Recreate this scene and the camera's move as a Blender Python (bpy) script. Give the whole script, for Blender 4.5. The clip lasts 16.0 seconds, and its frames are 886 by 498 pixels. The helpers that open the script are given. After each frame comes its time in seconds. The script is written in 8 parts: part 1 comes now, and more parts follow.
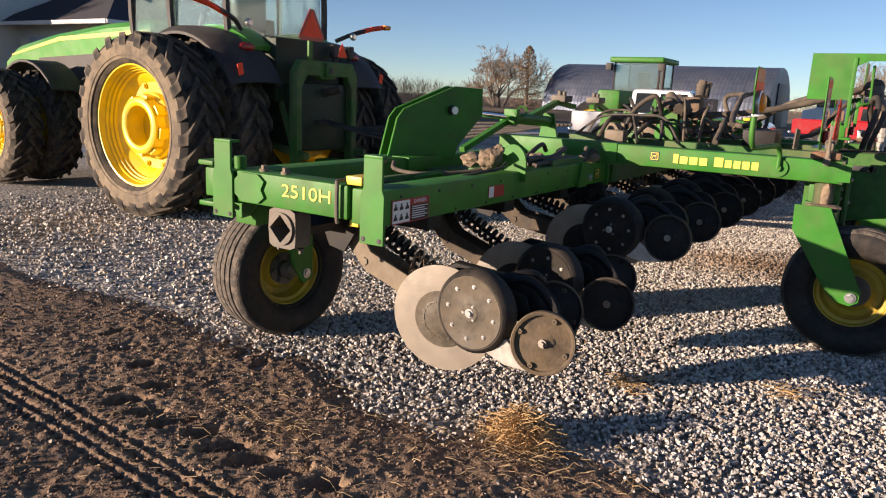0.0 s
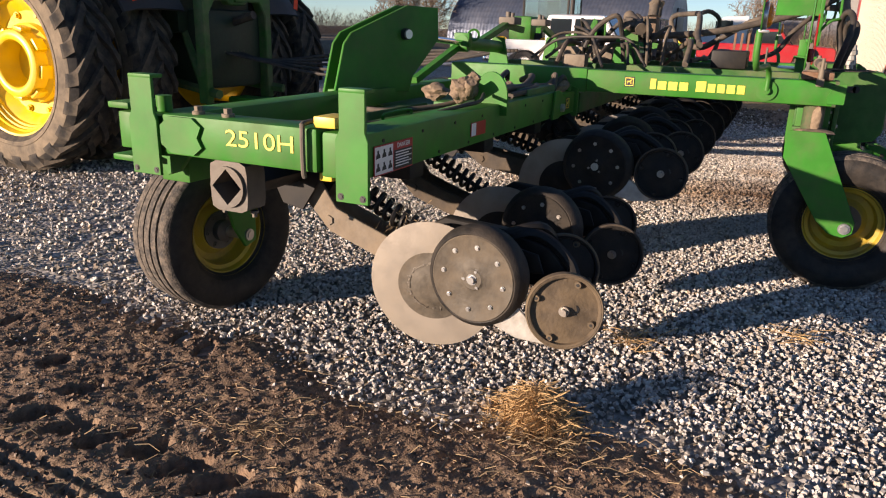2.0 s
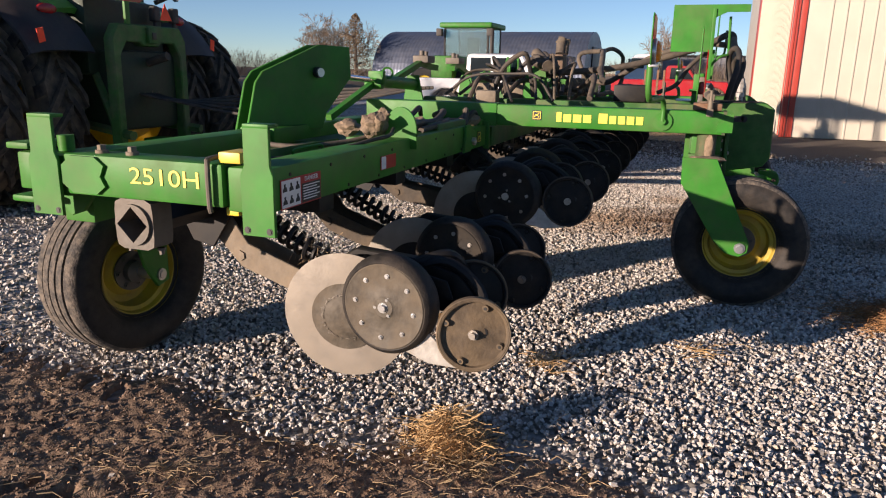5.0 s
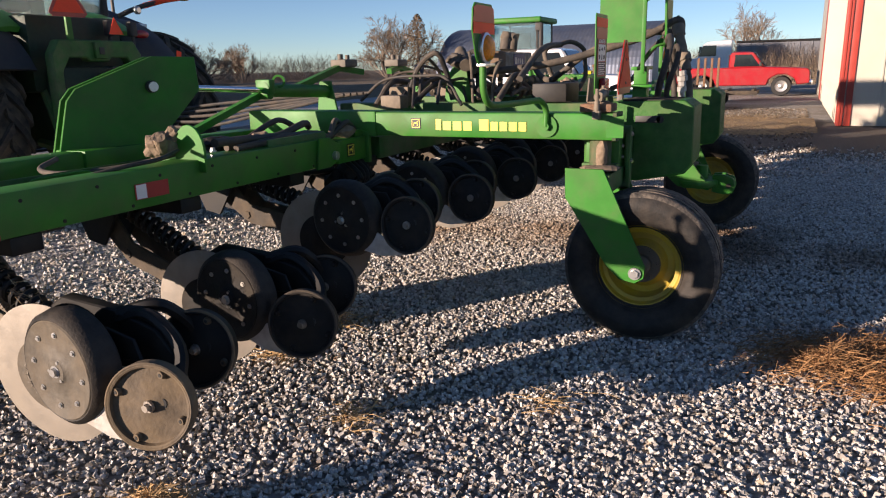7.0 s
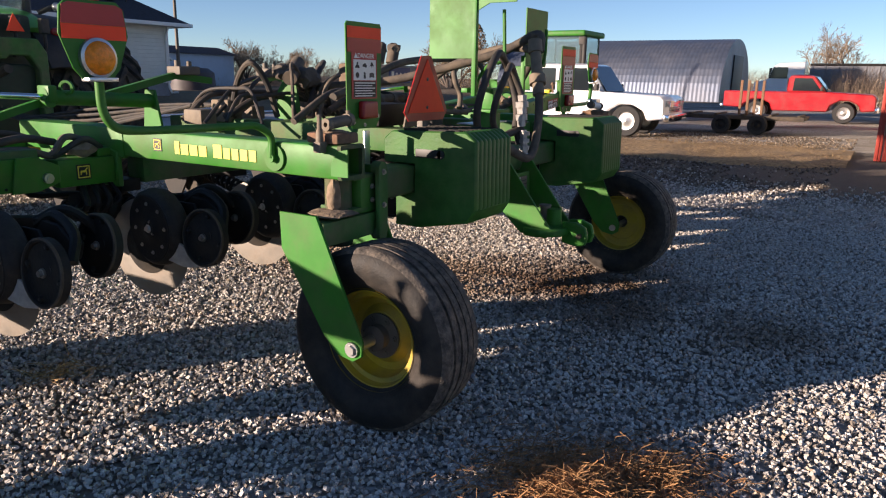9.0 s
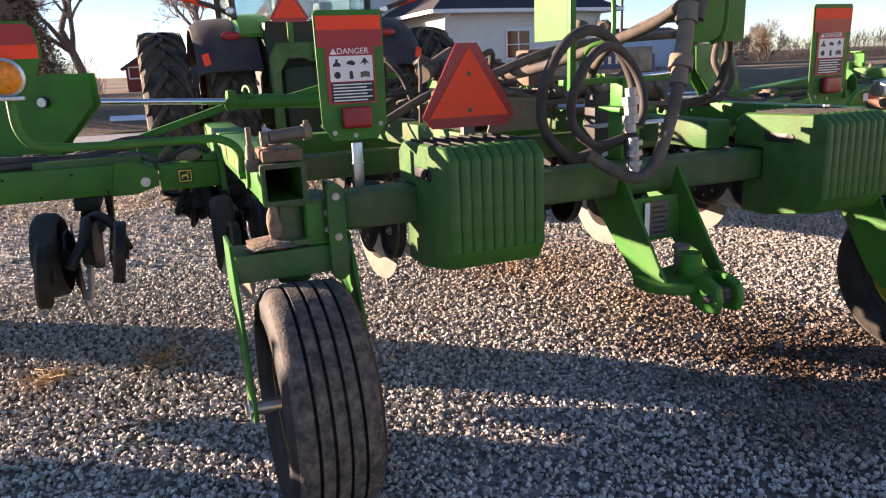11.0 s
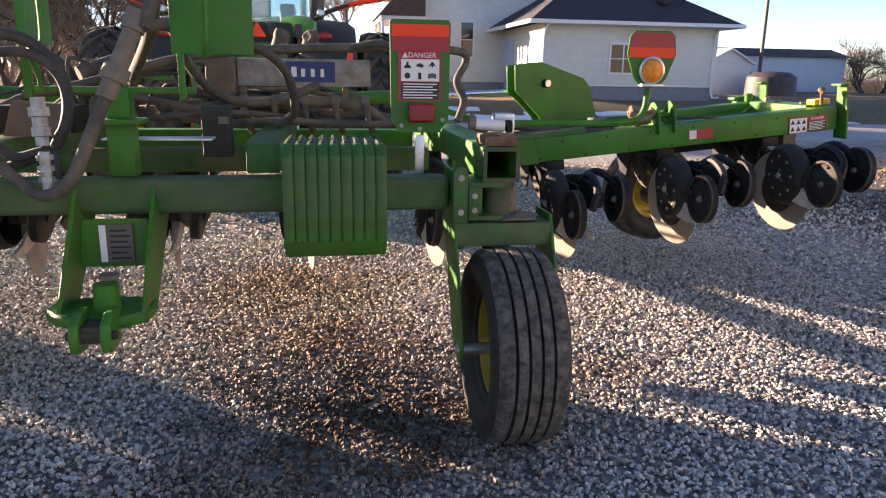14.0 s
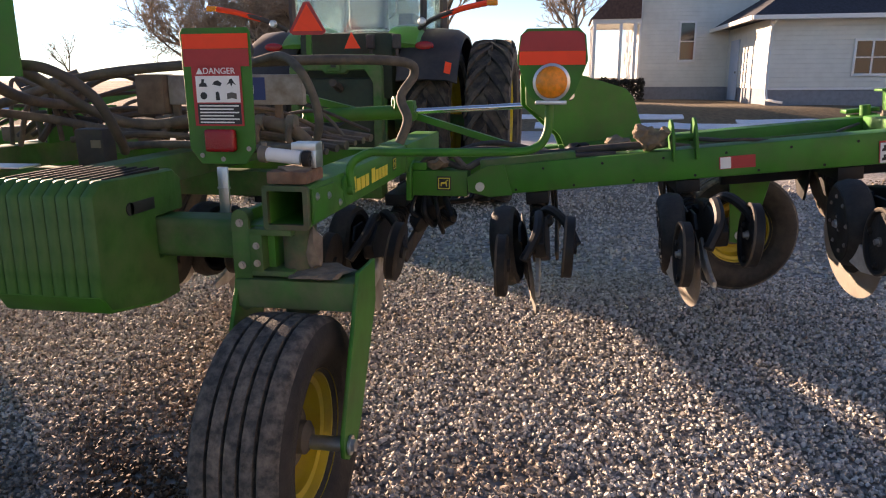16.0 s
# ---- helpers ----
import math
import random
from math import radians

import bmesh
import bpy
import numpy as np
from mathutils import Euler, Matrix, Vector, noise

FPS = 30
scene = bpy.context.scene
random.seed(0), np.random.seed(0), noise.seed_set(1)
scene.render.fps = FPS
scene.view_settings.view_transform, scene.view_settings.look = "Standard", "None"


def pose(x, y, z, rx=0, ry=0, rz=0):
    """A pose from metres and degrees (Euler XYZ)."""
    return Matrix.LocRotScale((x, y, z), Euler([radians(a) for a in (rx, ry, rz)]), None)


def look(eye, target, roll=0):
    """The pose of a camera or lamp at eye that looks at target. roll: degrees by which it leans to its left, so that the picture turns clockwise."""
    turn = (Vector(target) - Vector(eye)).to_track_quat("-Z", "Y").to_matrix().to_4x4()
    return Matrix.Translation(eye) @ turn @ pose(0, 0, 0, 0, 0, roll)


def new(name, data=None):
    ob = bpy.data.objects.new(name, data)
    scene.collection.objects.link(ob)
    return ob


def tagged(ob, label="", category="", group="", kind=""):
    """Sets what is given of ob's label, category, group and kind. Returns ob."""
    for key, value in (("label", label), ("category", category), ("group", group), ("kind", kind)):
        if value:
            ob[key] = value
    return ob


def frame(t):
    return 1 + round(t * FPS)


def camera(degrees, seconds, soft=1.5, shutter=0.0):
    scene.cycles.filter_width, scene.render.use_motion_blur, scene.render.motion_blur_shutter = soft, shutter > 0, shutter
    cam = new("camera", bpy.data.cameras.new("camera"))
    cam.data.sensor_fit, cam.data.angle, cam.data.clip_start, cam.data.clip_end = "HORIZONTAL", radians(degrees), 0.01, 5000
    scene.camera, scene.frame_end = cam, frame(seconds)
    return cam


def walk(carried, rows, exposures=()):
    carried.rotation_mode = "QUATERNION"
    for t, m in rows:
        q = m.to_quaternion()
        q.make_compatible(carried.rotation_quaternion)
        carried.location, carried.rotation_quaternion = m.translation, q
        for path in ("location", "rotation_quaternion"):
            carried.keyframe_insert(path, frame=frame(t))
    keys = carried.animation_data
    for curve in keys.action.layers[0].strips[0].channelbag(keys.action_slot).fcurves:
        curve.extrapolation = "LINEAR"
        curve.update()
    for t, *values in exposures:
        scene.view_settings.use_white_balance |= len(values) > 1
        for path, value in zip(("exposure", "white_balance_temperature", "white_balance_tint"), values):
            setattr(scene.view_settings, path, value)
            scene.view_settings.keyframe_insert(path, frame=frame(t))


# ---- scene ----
cam = camera(64.0, 16.0, soft=1.15)
PATH = [
    (0, (-6.591, -0.225, 1.492), (-4.943, 0.825, 1.065), 2.7),
    (0.5, (-6.49, 0.062, 1.454), (-4.762, 0.981, 1.04), 3.0),
    (1, (-6.401, 0.224, 1.464), (-4.651, 1.091, 1.034), 3.2),
    (1.5, (-6.275, 0.289, 1.456), (-4.524, 1.143, 1.002), 2.2),
    (2, (-6.255, 0.35, 1.425), (-4.522, 1.15, 0.831), 1.7),
    (2.5, (-6.254, 0.373, 1.407), (-4.52, 1.136, 0.766), 1.7),
    (3, (-6.272, 0.362, 1.411), (-4.524, 1.101, 0.782), 1.4),
    (3.2, (-6.277, 0.343, 1.407), (-4.526, 1.085, 0.788), 1.4),
    (5.3, (-6.288, 0.194, 1.416), (-4.449, 0.812, 0.935), 0.9),
    (5.5, (-6.216, 0.104, 1.413), (-4.373, 0.716, 0.932), 0.8),
    (6, (-5.956, -0.068, 1.389), (-4.168, 0.686, 0.907), -0.8),
    (6.5, (-5.636, -0.352, 1.405), (-3.873, 0.457, 0.913), -1.6),
    (7, (-5.325, -0.727, 1.448), (-3.583, 0.12, 0.953), -1.4),
    (7.5, (-4.95, -1.011, 1.455), (-3.213, -0.147, 0.969), -0.9),
    (8, (-4.676, -1.357, 1.489), (-2.946, -0.483, 0.996), -0.8),
    (8.5, (-4.314, -1.631, 1.481), (-2.606, -0.712, 0.995), 0.3),
    (8.7, (-4.136, -1.708, 1.479), (-2.446, -0.753, 1.0), 0.6),
    (10.8, (-2.139, -2.31, 1.49), (-1.22, -0.605, 0.992), -1.3),
    (11, (-1.938, -2.383, 1.512), (-1.22, -0.587, 1.006), -2.4),
    (11.5, (-1.496, -2.529, 1.532), (-1.063, -0.637, 1.047), -2.0),
    (12, (-1.084, -2.609, 1.529), (-0.7, -0.703, 1.06), -0.7),
    (12.5, (-0.622, -2.643, 1.55), (-0.23, -0.74, 1.079), 0.3),
    (13, (-0.11, -2.77, 1.555), (0.3, -0.871, 1.083), 1.2),
    (13.5, (0.375, -2.78, 1.518), (0.822, -0.885, 1.058), 1.6),
    (14, (0.811, -2.84, 1.498), (1.133, -0.925, 1.016), 0.9),
    (14.5, (1.239, -2.735, 1.478), (1.474, -0.816, 0.968), 0.8),
    (15, (1.659, -2.528, 1.506), (1.72, -0.594, 0.999), 0.6),
    (15.5, (2.081, -2.385, 1.545), (1.847, -0.464, 1.042), -0.2),
    (16, (2.431, -2.137, 1.542), (2.101, -0.221, 1.073), -0.3),
]
walk(cam, [(t, look(e, g, r)) for t, e, g, r in PATH], [(0.0, 0.97, 7200, 21), (5.5, 0.82, 6800, 21), (7.3, 0.97, 6830, 21), (8.7, 1.02, 6850, 21), (10.8, 1.93, 7500, 27), (13.0, 2.2, 7800, 29), (14.5, 2.34, 8150, 27), (15.2, 2.32, 8200, 27), (16.0, 1.92, 8300, 27)])

# ---- light ----
SUN_AZ, SUN_EL = radians(-53.0), radians(9.2)   # clockwise from +y
world = bpy.data.worlds.new("sky")
scene.world = world
world.use_nodes = True
wn = world.node_tree.nodes
sky = wn.new("ShaderNodeTexSky")
sky.sky_type = "NISHITA"
sky.sun_disc = False
sky.sun_elevation, sky.sun_rotation = SUN_EL, SUN_AZ
sky.altitude, sky.air_density, sky.dust_density, sky.ozone_density = 300, 0.65, 0.0, 2.2
haze = wn.new("ShaderNodeMix")
haze.data_type, haze.blend_type = "RGBA", "MULTIPLY"
haze.inputs[0].default_value = 1.0
haze.inputs[7].default_value = (0.96, 1.05, 1.12, 1)      # clear cold winter air
world.node_tree.links.new(sky.outputs[0], haze.inputs[6])
world.node_tree.links.new(haze.outputs[2], wn["Background"].inputs[0])
wn["Background"].inputs[1].default_value = 0.072
sun_dir = Vector((math.sin(SUN_AZ) * math.cos(SUN_EL), math.cos(SUN_AZ) * math.cos(SUN_EL), math.sin(SUN_EL)))
sun = new("sun", bpy.data.lights.new("sun", "SUN"))
sun.data.energy, sun.data.angle, sun.data.color = 5.0, radians(0.5), (1.0, 0.86, 0.70)
sun.matrix_basis = look(sun_dir * 60, (0, 0, 0))

# ---- materials ----
def mat(name, color, rough=0.6, metal=0.0, grain=0.0, scale=20.0, stain=None, stain_amt=0.0, stain_scale=3.0, bump=0.0, bump_scale=60.0,
        trans=0.0, emit=0.0, vary=0.0, coat=0.0):
    """Principled surface with grain, stains, bump and per-object variation."""
    m = bpy.data.materials.new(name)
    m.use_nodes = True
    nt = m.node_tree
    n, l = nt.nodes, nt.links
    b = n["Principled BSDF"]
    b.inputs["Roughness"].default_value = rough
    b.inputs["Metallic"].default_value = metal
    if trans:
        b.inputs["Transmission Weight"].default_value = trans
    if coat:
        b.inputs["Coat Weight"].default_value = coat
    if emit:
        b.inputs["Emission Color"].default_value = (*color, 1)
        b.inputs["Emission Strength"].default_value = emit
    tc = n.new("ShaderNodeTexCoord")
    col = n.new("ShaderNodeRGB")
    col.outputs[0].default_value = (*color, 1)
    out = col.outputs[0]
    if grain or stain:
        n1 = n.new("ShaderNodeTexNoise")
        n1.inputs["Scale"].default_value = scale
        n1.inputs["Detail"].default_value = 8
        l.new(tc.outputs["Object"], n1.inputs["Vector"])
        mx = n.new("ShaderNodeMix")
        mx.data_type, mx.blend_type = "RGBA", "MULTIPLY"
        mx.inputs[0].default_value = 1.0
        mr = n.new("ShaderNodeMapRange")
        mr.inputs[1].default_value, mr.inputs[2].default_value = 0.3, 0.7
        mr.inputs[3].default_value, mr.inputs[4].default_value = 1 - grain, 1 + grain
        l.new(n1.outputs[0], mr.inputs[0])
        l.new(out, mx.inputs[6])
        l.new(mr.outputs[0], mx.inputs[7])
        out = mx.outputs[2]
    if stain:
        n2 = n.new("ShaderNodeTexNoise")
        n2.inputs["Scale"].default_value = stain_scale
        n2.inputs["Detail"].default_value = 10
        n2.inputs["Roughness"].default_value = 0.65
        l.new(tc.outputs["Object"], n2.inputs["Vector"])
        mr2 = n.new("ShaderNodeMapRange")
        mr2.inputs[1].default_value, mr2.inputs[2].default_value = 0.42, 0.68
        mr2.inputs[3].default_value, mr2.inputs[4].default_value = 0, stain_amt
        l.new(n2.outputs[0], mr2.inputs[0])
        mx2 = n.new("ShaderNodeMix")
        mx2.data_type = "RGBA"
        l.new(mr2.outputs[0], mx2.inputs[0])
        l.new(out, mx2.inputs[6])
        mx2.inputs[7].default_value = (*stain, 1)
        out = mx2.outputs[2]
        ra = n.new("ShaderNodeMapRange")
        ra.inputs[3].default_value, ra.inputs[4].default_value = rough, min(1, rough + 0.35)
        l.new(mr2.outputs[0], ra.inputs[0])
        l.new(ra.outputs[0], b.inputs["Roughness"])
    if vary:
        oi = n.new("ShaderNodeObjectInfo")
        mv = n.new("ShaderNodeMapRange")
        mv.inputs[3].default_value, mv.inputs[4].default_value = 1 - vary, 1 + vary
        l.new(oi.outputs["Random"], mv.inputs[0])
        m3 = n.new("ShaderNodeMix")
        m3.data_type, m3.blend_type = "RGBA", "MULTIPLY"
        m3.inputs[0].default_value = 1.0
        l.new(out, m3.inputs[6])
        l.new(mv.outputs[0], m3.inputs[7])
        out = m3.outputs[2]
    l.new(out, b.inputs["Base Color"])
    if bump:
        n4 = n.new("ShaderNodeTexNoise")
        n4.inputs["Scale"].default_value = bump_scale
        n4.inputs["Detail"].default_value = 6
        l.new(tc.outputs["Object"], n4.inputs["Vector"])
        bp = n.new("ShaderNodeBump")
        bp.inputs["Strength"].default_value = bump
        bp.inputs["Distance"].default_value = 0.02
        l.new(n4.outputs[0], bp.inputs["Height"])
        l.new(bp.outputs[0], b.inputs["Normal"])
    return m

GREEN = mat("green_paint", (0.024, 0.175, 0.017), 0.46, grain=0.18, scale=7, stain=(0.115, 0.115, 0.06), stain_amt=0.42, stain_scale=4.5, bump=0.012)
SPINDLE = mat("greasy_green_spindle", (0.045, 0.085, 0.03), 0.7, grain=0.3, scale=16, stain=(0.15, 0.10, 0.065), stain_amt=0.8, stain_scale=9, bump=0.2)
GREEN_D = mat("green_paint_dusty", (0.034, 0.125, 0.026), 0.55, grain=0.25, scale=9, stain=(0.17, 0.145, 0.095), stain_amt=0.65, stain_scale=4, bump=0.06)
RIM_Y = mat("dusty_yellow_rim", (0.50, 0.36, 0.02), 0.5, grain=0.2, scale=12, stain=(0.17, 0.12, 0.06), stain_amt=0.7, stain_scale=6, bump=0.05)
GREEN_W = mat("green_cast_weight", (0.030, 0.13, 0.022), 0.5, grain=0.25, scale=14, stain=(0.10, 0.095, 0.055), stain_amt=0.5, stain_scale=7, bump=0.08)
YELLOW = mat("yellow_paint", (0.78, 0.56, 0.015), 0.35, grain=0.08, stain=(0.3, 0.22, 0.12), stain_amt=0.4, stain_scale=5)
DECAL_Y = mat("yellow_decal", (0.85, 0.66, 0.08), 0.4)
TREAD = mat("dusty_tread_rubber", (0.050, 0.045, 0.040), 0.85, grain=0.45, scale=55, stain=(0.22, 0.18, 0.14), stain_amt=0.8, stain_scale=26, bump=0.35, bump_scale=110)
SIDE_T = mat("tan_dusty_sidewall", (0.12, 0.098, 0.072), 0.9, grain=0.25, scale=18, stain=(0.28, 0.22, 0.15), stain_amt=0.85, stain_scale=5, bump=0.15, bump_scale=90)
# on inner row units these two carry the beams' shade in their colour
DARKSHADECAST = mat("dark_and_shaded_cast_iron", (0.013, 0.012, 0.011), 0.65, grain=0.3, scale=20, stain=(0.055, 0.043, 0.03), stain_amt=0.5, stain_scale=9, bump=0.12)
ARMSTEEL = mat("dark_dusty_shaded_steel", (0.055, 0.046, 0.037), 0.7, grain=0.25, scale=18, stain=(0.14, 0.105, 0.07), stain_amt=0.6, stain_scale=8, bump=0.12)
RUBBER = mat("tyre_rubber", (0.018, 0.017, 0.016), 0.6, grain=0.3, scale=30, stain=(0.10, 0.08, 0.062), stain_amt=0.45, stain_scale=6, bump=0.15, bump_scale=120)
RUBBER_T = mat("dusty_tractor_tyre", (0.020, 0.019, 0.018), 0.9, grain=0.3, scale=22, stain=(0.19, 0.15, 0.105), stain_amt=0.7, stain_scale=4, bump=0.2, bump_scale=90)
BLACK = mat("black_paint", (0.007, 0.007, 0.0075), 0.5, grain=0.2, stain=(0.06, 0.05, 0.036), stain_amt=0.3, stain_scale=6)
STEEL = mat("worn_steel", (0.42, 0.40, 0.37), 0.38, 0.85, grain=0.15, stain=(0.22, 0.16, 0.11), stain_amt=0.5, stain_scale=8, bump=0.05)
SILVER = mat("polished_disc_steel", (0.30, 0.265, 0.22), 0.5, 0.25, grain=0.16, scale=14, stain=(0.24, 0.20, 0.15), stain_amt=0.55, stain_scale=7, bump=0.06)
DIRTSTEEL = mat("dirty_steel", (0.165, 0.135, 0.10), 0.7, 0.15, grain=0.22, scale=18, stain=(0.27, 0.21, 0.145), stain_amt=0.7, stain_scale=8, bump=0.12)
CAST = mat("dusty_cast_iron", (0.088, 0.075, 0.057), 0.7, 0.15, grain=0.3, scale=25, stain=(0.145, 0.112, 0.075), stain_amt=0.6, stain_scale=9, bump=0.15)
GREYIRON = mat("grey_cast_bracket", (0.12, 0.108, 0.092), 0.6, 0.3, grain=0.15, stain=(0.2, 0.15, 0.1), stain_amt=0.4, bump=0.1)
CHROME = mat("chrome", (0.75, 0.75, 0.76), 0.12, 1.0)
ZINC = mat("zinc", (0.55, 0.55, 0.54), 0.35, 0.9, grain=0.1)
ZINC_D = mat("dusty_zinc", (0.42, 0.41, 0.39), 0.5, 0.5, grain=0.2, scale=30, stain=(0.2, 0.16, 0.12), stain_amt=0.5, stain_scale=14)
HOSE = mat("rubber_hose", (0.026, 0.024, 0.022), 0.65, grain=0.2, stain=(0.13, 0.10, 0.072), stain_amt=0.6, stain_scale=7, bump=0.05)
HOSE_D = mat("dusty_hose", (0.07, 0.058, 0.046), 0.75, grain=0.25, stain=(0.21, 0.165, 0.115), stain_amt=0.7, stain_scale=7, bump=0.05)
RUST = mat("rust", (0.17, 0.085, 0.048), 0.9, 0.0, grain=0.35, scale=30, stain=(0.20, 0.15, 0.10), stain_amt=0.7, stain_scale=12, bump=0.3)
MUD = mat("dried_mud", (0.21, 0.155, 0.105), 0.95, grain=0.3, scale=30, bump=0.6, bump_scale=40)
ORANGE = mat("orange_reflector", (1.0, 0.062, 0.010), 0.6, grain=0.05)
RED_R = mat("red_reflector", (0.35, 0.015, 0.012), 0.35, grain=0.1)
AMBER = mat("amber_lens", (0.85, 0.25, 0.01), 0.2, grain=0.2, scale=60, bump=0.3, bump_scale=150)
RED_L = mat("red_lens", (0.30, 0.01, 0.012), 0.15, bump=0.2, bump_scale=200)
WHITE = mat("white_decal", (0.75, 0.74, 0.70), 0.5, grain=0.05)
DARK = mat("black_decal", (0.015, 0.015, 0.015), 0.5)
SIGNRED = mat("danger_red", (0.40, 0.022, 0.02), 0.45, grain=0.06)
GLASS = mat("tinted_glass", (0.55, 0.66, 0.68), 0.03, trans=0.85)
DARKGLASS = mat("dark_window", (0.015, 0.02, 0.025), 0.05, 0.0)
STRAW = mat("straw", (0.42, 0.27, 0.125), 0.8, grain=0.3, scale=60)
STRAW_B = mat("brown_straw", (0.33, 0.175, 0.075), 0.85, grain=0.35, scale=60)

for m_ in (GREEN, GREEN_D, GREEN_W, BLACK, DARKSHADECAST, RUBBER, ARMSTEEL):
    m_.node_tree.nodes["Principled BSDF"].inputs["Specular IOR Level"].default_value = .28

# ---- mesh helpers ----
ORIGIN = {}

def thing(name, label, category, group="", at=(0, 0, 0)):
    e = new(name)
    e.empty_display_size = 0.1
    e.location = at
    ORIGIN[e.name] = Vector(at)
    return tagged(e, label, category, group)

def mesh(name, bm, material, smooth=False):
    me = bpy.data.meshes.new(name)
    bm.to_mesh(me)
    bm.free()
    me.materials.append(material)
    if smooth:
        me.polygons.foreach_set("use_smooth", [True] * len(me.polygons))
        me.set_sharp_from_angle(angle=radians(38))
    return me

def part(name, bm, material, parent, label="", smooth=True):
    """One mesh, drawn in world coordinates, under a thing or a part."""
    o = ORIGIN[parent.name]
    bmesh.ops.translate(bm, vec=-o, verts=bm.verts)
    ob = new(name, mesh(name, bm, material, smooth))
    ob.parent = parent
    ORIGIN[ob.name] = o
    return tagged(ob, label)

def solo(name, bm, material, label, category, group="", kind="", smooth=True, at=(0, 0, 0)):
    bmesh.ops.translate(bm, vec=-Vector(at), verts=bm.verts)
    ob = new(name, mesh(name, bm, material, smooth))
    ob.location = at
    ORIGIN[ob.name] = Vector(at)
    return tagged(ob, label, category, group, kind)

def B():
    return bmesh.new()

def join(bm, tmp, m=None):
    if m is not None:
        bmesh.ops.transform(tmp, matrix=m, verts=tmp.verts)
    me = bpy.data.meshes.new("tmp")
    tmp.to_mesh(me)
    tmp.free()
    bm.from_mesh(me)
    bpy.data.meshes.remove(me)
    return bm

def box(bm, x0, x1, y0, y1, z0, z1, bev=0.006, m=None, seg=2):
    t = bmesh.new()
    bmesh.ops.create_cube(t, size=1)
    bmesh.ops.scale(t, vec=(abs(x1 - x0), abs(y1 - y0), abs(z1 - z0)), verts=t.verts)
    bmesh.ops.translate(t, vec=((x0 + x1) / 2, (y0 + y1) / 2, (z0 + z1) / 2), verts=t.verts)
    if bev:
        bmesh.ops.bevel(t, geom=t.edges[:], offset=min(bev, 0.45 * min(abs(x1 - x0), abs(y1 - y0), abs(z1 - z0))), segments=seg, affect="EDGES", profile=0.6)
    return join(bm, t, m)

def cyl(bm, p0, p1, r, r2=None, seg=20, caps=True):
    p0, p1 = Vector(p0), Vector(p1)
    d = p1 - p0
    t = bmesh.new()
    bmesh.ops.create_cone(t, cap_ends=caps, segments=seg, radius1=r, radius2=r if r2 is None else r2, depth=d.length)
    m = Matrix.Translation((p0 + p1) / 2) @ d.to_track_quat("Z", "Y").to_matrix().to_4x4()
    return join(bm, t, m)

def bolt(bm, p, axis, r=0.012, h=0.01):
    p, a = Vector(p), Vector(axis).normalized()
    cyl(bm, p, p + a * h * 0.4, r * 1.5, seg=12)
    return cyl(bm, p, p + a * h, r, seg=6)

def plate(bm, pts, th, m, bev=0.0):
    """A flat outline (u, v) given thickness th along local w, laid by the matrix m."""
    t = bmesh.new()
    vs = [t.verts.new((u, v, -th / 2)) for u, v in pts]
    f = t.faces.new(vs)
    r = bmesh.ops.extrude_face_region(t, geom=[f])
    bmesh.ops.translate(t, vec=(0, 0, th), verts=[g for g in r["geom"] if isinstance(g, bmesh.types.BMVert)])
    bmesh.ops.recalc_face_normals(t, faces=t.faces)
    if bev:
        bmesh.ops.bevel(t, geom=[e for e in t.edges if e.calc_length() > 3 * bev], offset=bev, segments=1, affect="EDGES")
    return join(bm, t, m)

YZ = Matrix(((0, 0, 1, 0), (1, 0, 0, 0), (0, 1, 0, 0), (0, 0, 0, 1)))    # (u, v, w) -> (w, u, v)
XZ = Matrix(((1, 0, 0, 0), (0, 0, -1, 0), (0, 1, 0, 0), (0, 0, 0, 1)))   # (u, v, w) -> (u, -w, v)

def at_x(x):
    return Matrix.Translation((x, 0, 0)) @ YZ

def at_y(y):
    return Matrix.Translation((0, y, 0)) @ XZ

def lathe(bm, prof, m, seg=40, closed=False):
    """prof: (radius, along) turned round local x."""
    t = bmesh.new()
    rings = []
    for r, a in prof:
        rings.append([t.verts.new((a, r * math.cos(2 * math.pi * k / seg), r * math.sin(2 * math.pi * k / seg))) for k in range(seg)] if r > 1e-5 else [t.verts.new((a, 0, 0))])
    pairs = list(zip(rings, rings[1:]))
    if closed:
        pairs.append((rings[-1], rings[0]))
    for A, C in pairs:
        for k in range(seg):
            k2 = (k + 1) % seg
            if len(A) == 1 and len(C) == 1:
                continue
            if len(A) == 1:
                t.faces.new((A[0], C[k2], C[k]))
            elif len(C) == 1:
                t.faces.new((A[k], A[k2], C[0]))
            else:
                t.faces.new((A[k], A[k2], C[k2], C[k]))
    bmesh.ops.recalc_face_normals(t, faces=t.faces)
    return join(bm, t, m)

def curve_pts(pts, n=8):
    """Catmull-Rom through the points."""
    P = [Vector(p) for p in pts]
    P = [2 * P[0] - P[1]] + P + [2 * P[-1] - P[-2]]
    out = []
    for i in range(1, len(P) - 2):
        a, b, c, d = P[i - 1:i + 3]
        for k in range(n):
            t = k / n
            out.append(0.5 * ((2 * b) + (c - a) * t + (2 * a - 5 * b + 4 * c - d) * t * t + (3 * b - a - 3 * c + d) * t ** 3))
    out.append(P[-2])
    return out

